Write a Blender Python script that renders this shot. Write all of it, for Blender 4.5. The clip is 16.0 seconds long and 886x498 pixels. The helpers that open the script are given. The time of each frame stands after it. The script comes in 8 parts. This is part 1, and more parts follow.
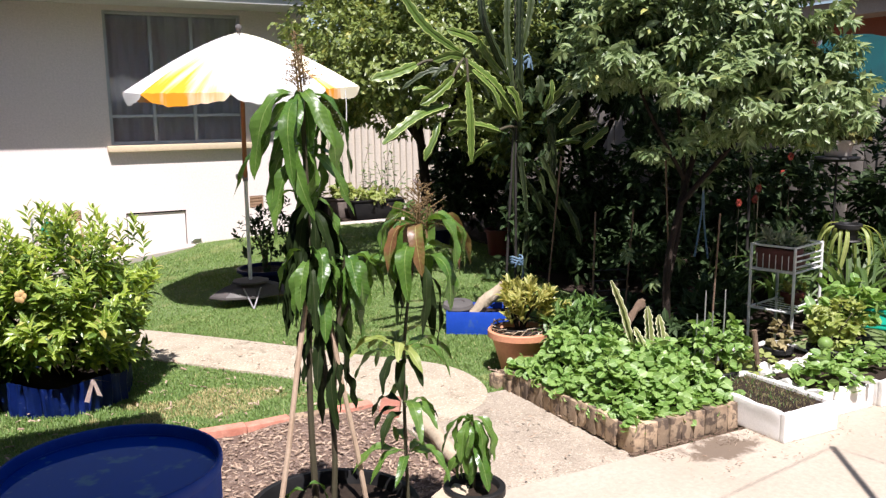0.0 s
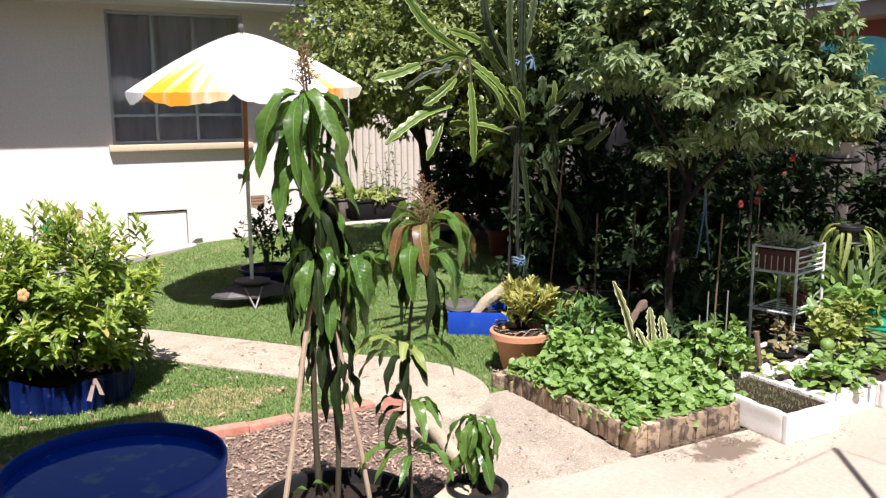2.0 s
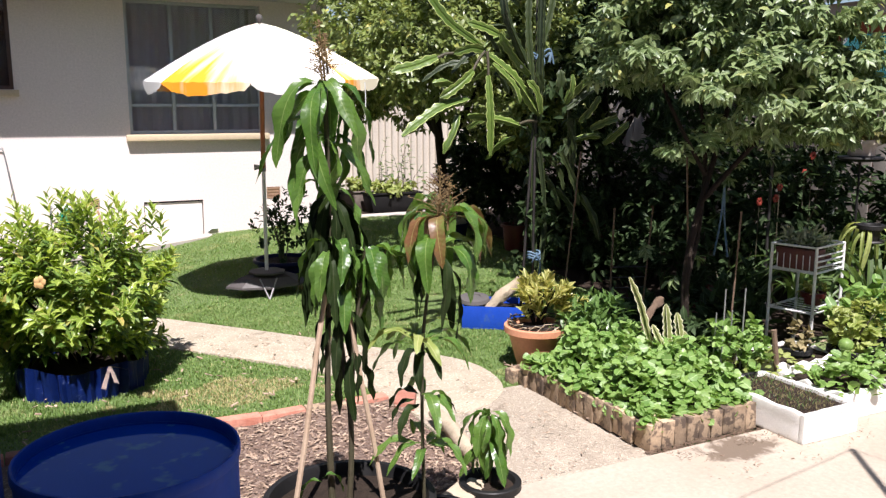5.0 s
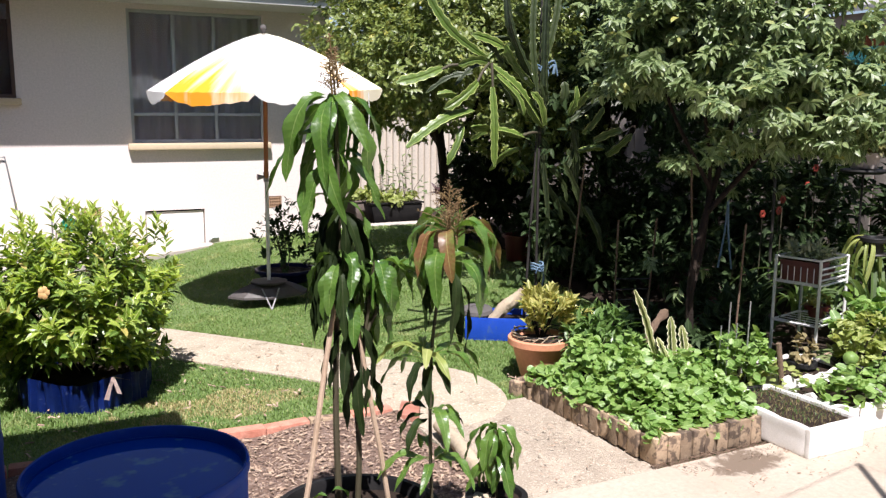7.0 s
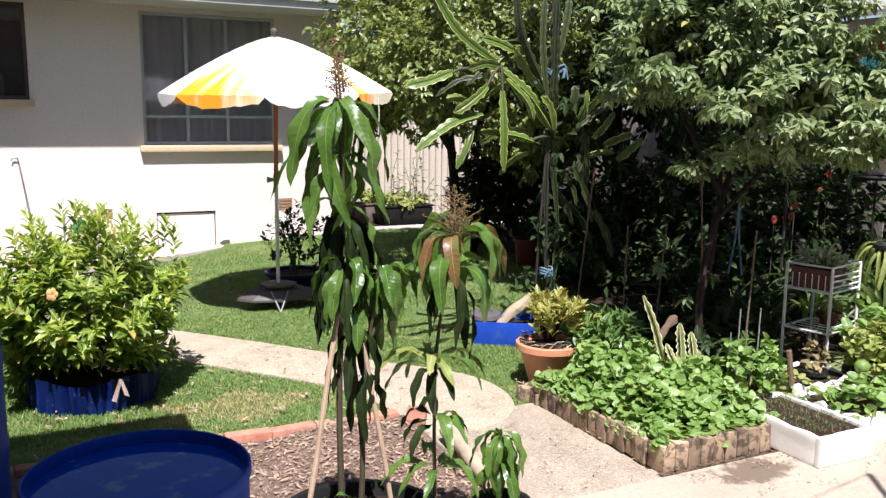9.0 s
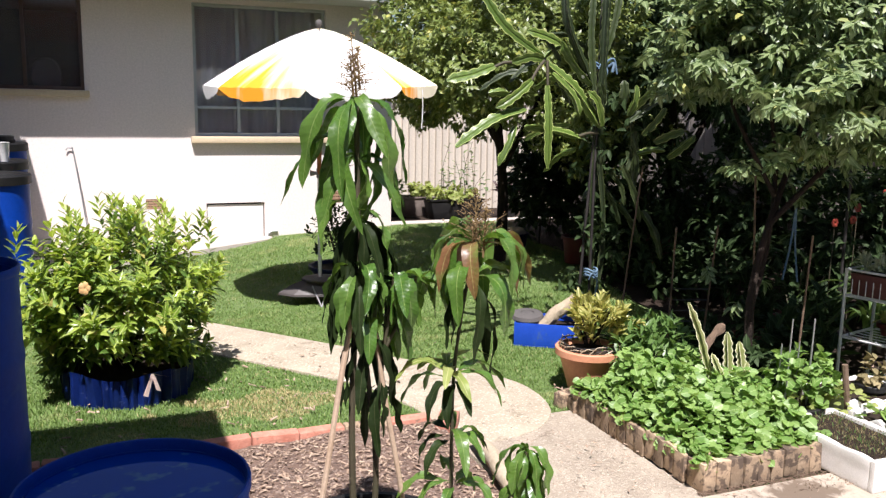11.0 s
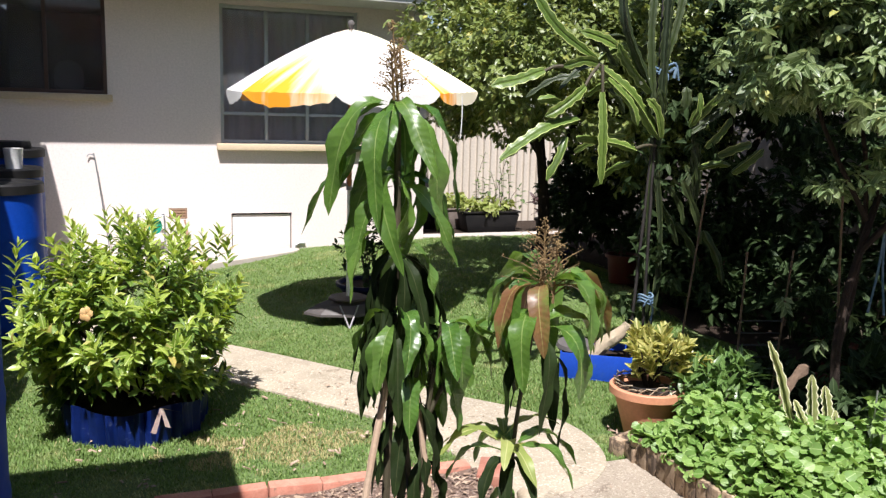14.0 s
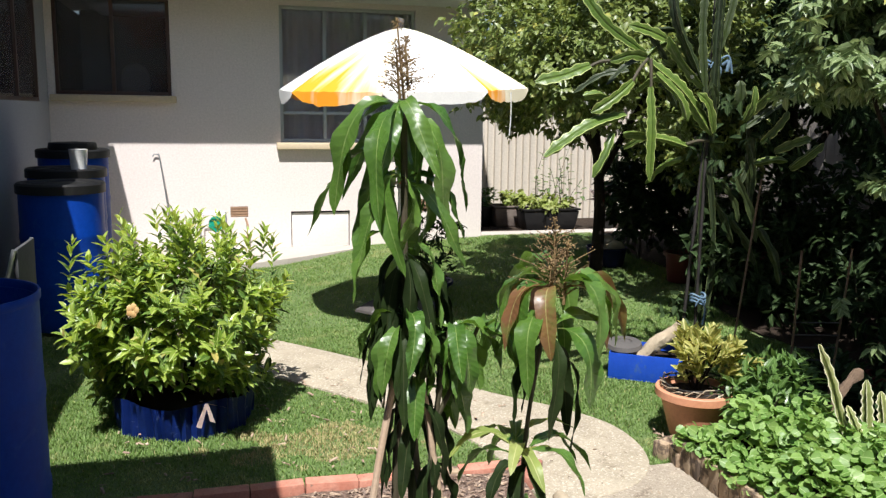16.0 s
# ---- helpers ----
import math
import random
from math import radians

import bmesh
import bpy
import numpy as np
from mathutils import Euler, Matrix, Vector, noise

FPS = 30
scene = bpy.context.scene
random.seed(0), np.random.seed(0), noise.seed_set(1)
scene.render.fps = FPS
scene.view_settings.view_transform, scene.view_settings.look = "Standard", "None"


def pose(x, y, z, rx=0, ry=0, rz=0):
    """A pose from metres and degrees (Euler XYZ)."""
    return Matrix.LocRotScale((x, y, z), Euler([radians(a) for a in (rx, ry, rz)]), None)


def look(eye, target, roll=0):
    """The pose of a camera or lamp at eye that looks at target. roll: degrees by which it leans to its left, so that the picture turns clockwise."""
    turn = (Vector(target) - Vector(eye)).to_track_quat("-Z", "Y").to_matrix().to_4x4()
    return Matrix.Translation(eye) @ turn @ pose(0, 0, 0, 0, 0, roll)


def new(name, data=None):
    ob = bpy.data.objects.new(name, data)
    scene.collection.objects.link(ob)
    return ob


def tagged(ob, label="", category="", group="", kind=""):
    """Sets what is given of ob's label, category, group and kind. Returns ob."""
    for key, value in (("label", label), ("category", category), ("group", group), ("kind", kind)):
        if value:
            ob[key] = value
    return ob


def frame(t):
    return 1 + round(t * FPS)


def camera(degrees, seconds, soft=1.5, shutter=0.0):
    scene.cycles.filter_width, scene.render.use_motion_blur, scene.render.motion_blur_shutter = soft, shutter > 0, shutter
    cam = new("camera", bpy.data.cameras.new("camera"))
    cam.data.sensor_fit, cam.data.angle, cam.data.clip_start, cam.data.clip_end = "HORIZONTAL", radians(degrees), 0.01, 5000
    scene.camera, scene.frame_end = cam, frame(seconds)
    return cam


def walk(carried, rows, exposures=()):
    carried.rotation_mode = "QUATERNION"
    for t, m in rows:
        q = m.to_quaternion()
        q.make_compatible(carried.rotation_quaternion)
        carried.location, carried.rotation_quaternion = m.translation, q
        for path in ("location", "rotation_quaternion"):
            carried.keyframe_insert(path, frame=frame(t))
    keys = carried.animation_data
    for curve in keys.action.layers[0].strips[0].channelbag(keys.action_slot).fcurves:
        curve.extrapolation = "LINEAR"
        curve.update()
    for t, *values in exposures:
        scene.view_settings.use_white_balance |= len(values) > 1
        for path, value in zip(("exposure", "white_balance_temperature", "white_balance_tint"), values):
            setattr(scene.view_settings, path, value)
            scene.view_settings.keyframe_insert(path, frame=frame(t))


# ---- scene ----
cam = camera(55.7, 16.0, 1.35)
PATH = [
    (0, (0.321, -0.03, 1.609), (1.235, 1.72, 1.287), -0.8),
    (0.5, (0.321, -0.033, 1.606), (1.24, 1.713, 1.281), -0.5),
    (1, (0.314, -0.027, 1.607), (1.217, 1.728, 1.287), -0.6),
    (1.5, (0.313, -0.023, 1.607), (1.232, 1.723, 1.276), -0.6),
    (2, (0.306, -0.025, 1.606), (1.22, 1.724, 1.286), -0.6),
    (2.5, (0.31, -0.037, 1.6), (1.214, 1.718, 1.274), 0.1),
    (3, (0.316, -0.039, 1.593), (1.203, 1.72, 1.249), 0.1),
    (3.5, (0.317, -0.04, 1.595), (1.199, 1.726, 1.273), -0.1),
    (4, (0.31, -0.044, 1.598), (1.175, 1.731, 1.279), -0.3),
    (4.2, (0.316, -0.037, 1.598), (1.191, 1.731, 1.269), -0.3),
    (6.5, (0.285, 0.02, 1.606), (1.171, 1.781, 1.271), 0.3),
    (7, (0.282, 0.019, 1.615), (1.17, 1.784, 1.301), 0.3),
    (7.5, (0.284, 0.038, 1.616), (1.15, 1.814, 1.306), 0.3),
    (8, (0.279, 0.037, 1.615), (1.131, 1.819, 1.3), 0.5),
    (8.5, (0.297, 0.03, 1.617), (1.159, 1.808, 1.307), 0.3),
    (8.7, (0.303, 0.023, 1.619), (1.169, 1.8, 1.311), 0.5),
    (10.8, (0.437, 0.088, 1.636), (1.216, 1.901, 1.311), 0.3),
    (11, (0.478, 0.113, 1.648), (1.215, 1.943, 1.318), 1.0),
    (11.5, (0.537, 0.187, 1.665), (1.232, 2.025, 1.292), 1.7),
    (12, (0.544, 0.316, 1.667), (1.22, 2.162, 1.299), 1.1),
    (12.5, (0.542, 0.433, 1.665), (1.25, 2.271, 1.315), -0.0),
    (13, (0.538, 0.506, 1.647), (1.255, 2.347, 1.334), 1.1),
    (13.5, (0.546, 0.561, 1.631), (1.268, 2.397, 1.304), 1.0),
    (14, (0.597, 0.623, 1.646), (1.272, 2.479, 1.333), 1.5),
    (14.5, (0.654, 0.632, 1.65), (1.289, 2.5, 1.321), 2.0),
    (15, (0.705, 0.607, 1.655), (1.309, 2.484, 1.319), 1.3),
    (15.5, (0.742, 0.592, 1.654), (1.299, 2.486, 1.335), 1.0),
    (16, (0.746, 0.603, 1.652), (1.263, 2.507, 1.329), 0.8),
]
walk(cam, [(t, look(eye, at, roll)) for t, eye, at, roll in PATH],
     [(0.0, 1.02, 6300, 18), (13.3, 1.02, 6300, 17), (14.7, 0.90, 6300, 12), (16.0, 0.84, 6300, 10)])

# ---- light ----
SUN_EL = 61.0
SUN_TRAVEL = Vector((0.33, 0.944, 0.0)).normalized()      # way the sunlight goes over the ground
world = bpy.data.worlds.new("sky")
scene.world = world
world.use_nodes = True
wn = world.node_tree.nodes
sky = wn.new("ShaderNodeTexSky")
sky.sky_type = 'NISHITA'
sky.sun_disc = False
sky.sun_elevation = radians(SUN_EL)
sky.sun_rotation = math.atan2(-SUN_TRAVEL.x, -SUN_TRAVEL.y)
world.node_tree.links.new(sky.outputs[0], wn["Background"].inputs[0])
wn["Background"].inputs[1].default_value = 0.055
sun = new("sun", bpy.data.lights.new("sun", 'SUN'))
sun.data.energy, sun.data.angle, sun.data.color = 5.0, radians(0.55), (1.0, 0.965, 0.91)
sun.matrix_world = look((0, 0, 8), Vector((0, 0, 8)) + SUN_TRAVEL * math.cos(radians(SUN_EL)) - Vector((0, 0, math.sin(radians(SUN_EL)))))


# ---- materials ----
def shader(name):
    m = bpy.data.materials.new(name)
    m.use_nodes = True
    return m, m.node_tree.nodes, m.node_tree.links, m.node_tree.nodes["Principled BSDF"]


def mixcol(n, l, fac, a, b, kind='MIX'):
    k = n.new("ShaderNodeMix")
    k.data_type, k.blend_type = 'RGBA', kind
    for socket, v in ((k.inputs[0], fac), (k.inputs[6], a), (k.inputs[7], b)):
        if isinstance(v, (int, float)):
            socket.default_value = v
        elif isinstance(v, tuple):
            socket.default_value = (*v, 1)
        else:
            l.new(v, socket)
    return k.outputs[2]


def noise_tex(n, l, scale, detail=4.0, rough=0.6, coord=None, distort=0.0):
    k = n.new("ShaderNodeTexNoise")
    k.inputs["Scale"].default_value, k.inputs["Detail"].default_value = scale, detail
    k.inputs["Roughness"].default_value, k.inputs["Distortion"].default_value = rough, distort
    l.new(coord, k.inputs["Vector"])
    return k.outputs["Fac"]


def ramp(n, l, fac, lo, hi, a=0.0, b=1.0):
    k = n.new("ShaderNodeMapRange")
    k.inputs[1].default_value, k.inputs[2].default_value, k.inputs[3].default_value, k.inputs[4].default_value = lo, hi, a, b
    l.new(fac, k.inputs[0])
    return k.outputs[0]


def surf(name, c1, c2, big=2.0, fine=60.0, rough=0.7, bump=0.15, depth=0.004, metal=0.0, spots=None, random_shift=0.0, coat=0.0, spec=0.5, speck=None):
    """A worn surface: two colours in broad patches, fine grain in tone and relief, and spots of a third colour."""
    m, n, l, p = shader(name)
    co = n.new("ShaderNodeNewGeometry").outputs["Position"]
    broad = ramp(n, l, noise_tex(n, l, big, 5.0, 0.65, co), 0.32, 0.68)
    grain = noise_tex(n, l, fine, 6.0, 0.7, co)
    col = mixcol(n, l, broad, c1, c2)
    col = mixcol(n, l, ramp(n, l, grain, 0.3, 0.7, 0.0, 0.45), col, tuple(v * 0.55 for v in c1))
    if spots:
        c3, scale, cut = spots
        col = mixcol(n, l, ramp(n, l, noise_tex(n, l, scale, 3.0, 0.7, co, 0.4), cut, cut + 0.08), col, c3)
    if speck:
        c4, c5, scale, cut = speck
        vo = n.new("ShaderNodeTexVoronoi")
        vo.inputs["Scale"].default_value = scale
        l.new(co, vo.inputs["Vector"])
        sp = n.new("ShaderNodeSeparateColor")
        l.new(vo.outputs["Color"], sp.inputs[0])
        stone = mixcol(n, l, sp.outputs[0], c4, c5)
        col = mixcol(n, l, ramp(n, l, sp.outputs[1], cut, cut + 0.02, 0.0, 0.75), col, stone)
    if random_shift:
        oi = n.new("ShaderNodeObjectInfo").outputs["Random"]
        hs = n.new("ShaderNodeHueSaturation")
        l.new(ramp(n, l, oi, 0, 1, 1 - random_shift, 1 + random_shift), hs.inputs["Value"])
        l.new(col, hs.inputs["Color"])
        col = hs.outputs[0]
    l.new(col, p.inputs["Base Color"])
    l.new(ramp(n, l, broad, 0, 1, max(0.03, rough - 0.1), min(1.0, rough + 0.1)), p.inputs["Roughness"])
    p.inputs["Metallic"].default_value = metal
    p.inputs["Coat Weight"].default_value = coat
    p.inputs["Specular IOR Level"].default_value = spec
    b = n.new("ShaderNodeBump")
    b.inputs["Strength"].default_value, b.inputs["Distance"].default_value = bump, depth
    l.new(grain, b.inputs["Height"])
    l.new(b.outputs[0], p.inputs["Normal"])
    return m


def leafy(name, dark, light, rib=None, rough=0.4, through_light=0.35, rib_width=0.06, tint=None, veins=0.0, dry=None):
    """A leaf: tone differs from leaf to leaf, a paler rib down the middle, some light passes through."""
    m, n, l, p = shader(name)
    geo = n.new("ShaderNodeNewGeometry")
    uv = n.new("ShaderNodeUVMap").outputs[0]
    sep = n.new("ShaderNodeSeparateXYZ")
    l.new(uv, sep.inputs[0])
    oi = n.new("ShaderNodeObjectInfo").outputs["Random"]
    add = n.new("ShaderNodeMath")
    add.operation = 'ADD'
    l.new(geo.outputs["Random Per Island"], add.inputs[0])
    l.new(oi, add.inputs[1])
    fr = n.new("ShaderNodeMath")
    fr.operation = 'FRACT'
    l.new(add.outputs[0], fr.inputs[0])
    col = mixcol(n, l, fr.outputs[0], dark, light)
    patch = noise_tex(n, l, 25.0, 3.0, 0.6, geo.outputs["Position"])
    col = mixcol(n, l, ramp(n, l, patch, 0.35, 0.75, 0.0, 0.5), col, tuple(v * 0.6 for v in dark))
    if dry:
        c6, scale, cut = dry
        col = mixcol(n, l, ramp(n, l, noise_tex(n, l, scale, 5.0, 0.65, geo.outputs["Position"]), cut, cut + 0.14, 0.0, 0.8), col, c6)
    if tint:
        c3, cut = tint
        col = mixcol(n, l, ramp(n, l, fr.outputs[0], cut, min(1.0, cut + 0.06)), col, c3)
    if veins:
        w = n.new("ShaderNodeTexWave")
        w.inputs["Scale"].default_value, w.inputs["Distortion"].default_value = veins, 0.5
        w.bands_direction = 'Y'
        fold = n.new("ShaderNodeMath")
        fold.operation = 'ABSOLUTE'
        half = n.new("ShaderNodeMath")
        half.operation = 'SUBTRACT'
        l.new(sep.outputs[0], half.inputs[0])
        half.inputs[1].default_value = 0.5
        l.new(half.outputs[0], fold.inputs[0])
        vy = n.new("ShaderNodeMath")
        vy.operation = 'MULTIPLY_ADD'
        l.new(fold.outputs[0], vy.inputs[0])
        vy.inputs[1].default_value = -0.10
        l.new(sep.outputs[1], vy.inputs[2])
        cv = n.new("ShaderNodeCombineXYZ")
        l.new(vy.outputs[0], cv.inputs[1])
        l.new(cv.outputs[0], w.inputs["Vector"])
        col = mixcol(n, l, ramp(n, l, w.outputs["Fac"], 0.75, 1.0, 0.0, 0.22), col, light)
    if rib:
        d = n.new("ShaderNodeMath")
        d.operation = 'SUBTRACT'
        l.new(sep.outputs[0], d.inputs[0])
        d.inputs[1].default_value = 0.5
        a = n.new("ShaderNodeMath")
        a.operation = 'ABSOLUTE'
        l.new(d.outputs[0], a.inputs[0])
        col = mixcol(n, l, ramp(n, l, a.outputs[0], rib_width * 0.5, rib_width, 1.0, 0.0), col, rib)
    l.new(col, p.inputs["Base Color"])
    l.new(ramp(n, l, patch, 0.3, 0.7, max(0.05, rough - 0.12), min(1.0, rough + 0.2)), p.inputs["Roughness"])
    p.inputs["Specular IOR Level"].default_value = 0.5
    b = n.new("ShaderNodeBump")
    b.inputs["Strength"].default_value, b.inputs["Distance"].default_value = 0.2 if veins else 0.45, 0.003
    l.new(noise_tex(n, l, 70.0, 3.0, 0.6, geo.outputs["Position"]), b.inputs["Height"])
    if veins:
        b2 = n.new("ShaderNodeBump")
        b2.inputs["Strength"].default_value, b2.inputs["Distance"].default_value = 0.22, 0.0018
        l.new(w.outputs["Fac"], b2.inputs["Height"])
        l.new(b2.outputs[0], b.inputs["Normal"])
    l.new(b.outputs[0], p.inputs["Normal"])
    tr = n.new("ShaderNodeBsdfTranslucent")
    hs = n.new("ShaderNodeHueSaturation")
    hs.inputs["Value"].default_value, hs.inputs["Saturation"].default_value, hs.inputs["Hue"].default_value = 1.7, 1.1, 0.485
    l.new(col, hs.inputs["Color"])
    l.new(hs.outputs[0], tr.inputs["Color"])
    mx = n.new("ShaderNodeMixShader")
    mx.inputs[0].default_value = through_light
    l.new(p.outputs[0], mx.inputs[1])
    l.new(tr.outputs[0], mx.inputs[2])
    l.new(mx.outputs[0], n["Material Output"].inputs["Surface"])
    return m


def glare_faded(name, low, high, z0, z1, hub, seam=(0.35, 0.85, 0.5)):
    """Dyed cloth, faded in streaks down from the hub; its white top is painted sun glare."""
    m, n, l, p = shader(name)
    co = n.new("ShaderNodeTexCoord").outputs["Object"]
    sx = n.new("ShaderNodeSeparateXYZ")
    sub = n.new("ShaderNodeVectorMath")
    sub.operation = 'SUBTRACT'
    l.new(co, sub.inputs[0])
    sub.inputs[1].default_value = hub
    l.new(sub.outputs[0], sx.inputs[0])
    an = n.new("ShaderNodeMath")
    an.operation = 'ARCTAN2'
    l.new(sx.outputs[1], an.inputs[0])
    l.new(sx.outputs[0], an.inputs[1])
    cb = n.new("ShaderNodeCombineXYZ")
    l.new(an.outputs[0], cb.inputs[0])
    l.new(sx.outputs[2], cb.inputs[1])
    mp = n.new("ShaderNodeMapping")
    mp.inputs["Scale"].default_value = (9.0, 2.0, 1.0)
    l.new(cb.outputs[0], mp.inputs[0])
    streak = ramp(n, l, noise_tex(n, l, 1.0, 3.0, 0.55, mp.outputs[0]), 0.3, 0.7, -0.35, 0.35)
    ad = n.new("ShaderNodeMath")
    ad.operation = 'ADD'
    l.new(ramp(n, l, sx.outputs[2], z0, z1), ad.inputs[0])
    l.new(streak, ad.inputs[1])
    # each panel pales most along one seam
    turn = n.new("ShaderNodeMath")
    turn.operation = 'MULTIPLY_ADD'
    l.new(an.outputs[0], turn.inputs[0])
    turn.inputs[1].default_value, turn.inputs[2].default_value = 8 / (2 * math.pi), 8 * 20 / 360 + 8
    share = n.new("ShaderNodeMath")
    share.operation = 'FRACT'
    l.new(turn.outputs[0], share.inputs[0])
    both = n.new("ShaderNodeMath")
    both.operation = 'ADD'
    l.new(ad.outputs[0], both.inputs[0])
    l.new(ramp(n, l, share.outputs[0], seam[0], seam[1], 0.0, seam[2]), both.inputs[1])
    l.new(mixcol(n, l, ramp(n, l, both.outputs[0], 0.1, 0.7), low, high), p.inputs["Base Color"])
    p.inputs["Roughness"].default_value = 0.85
    return m


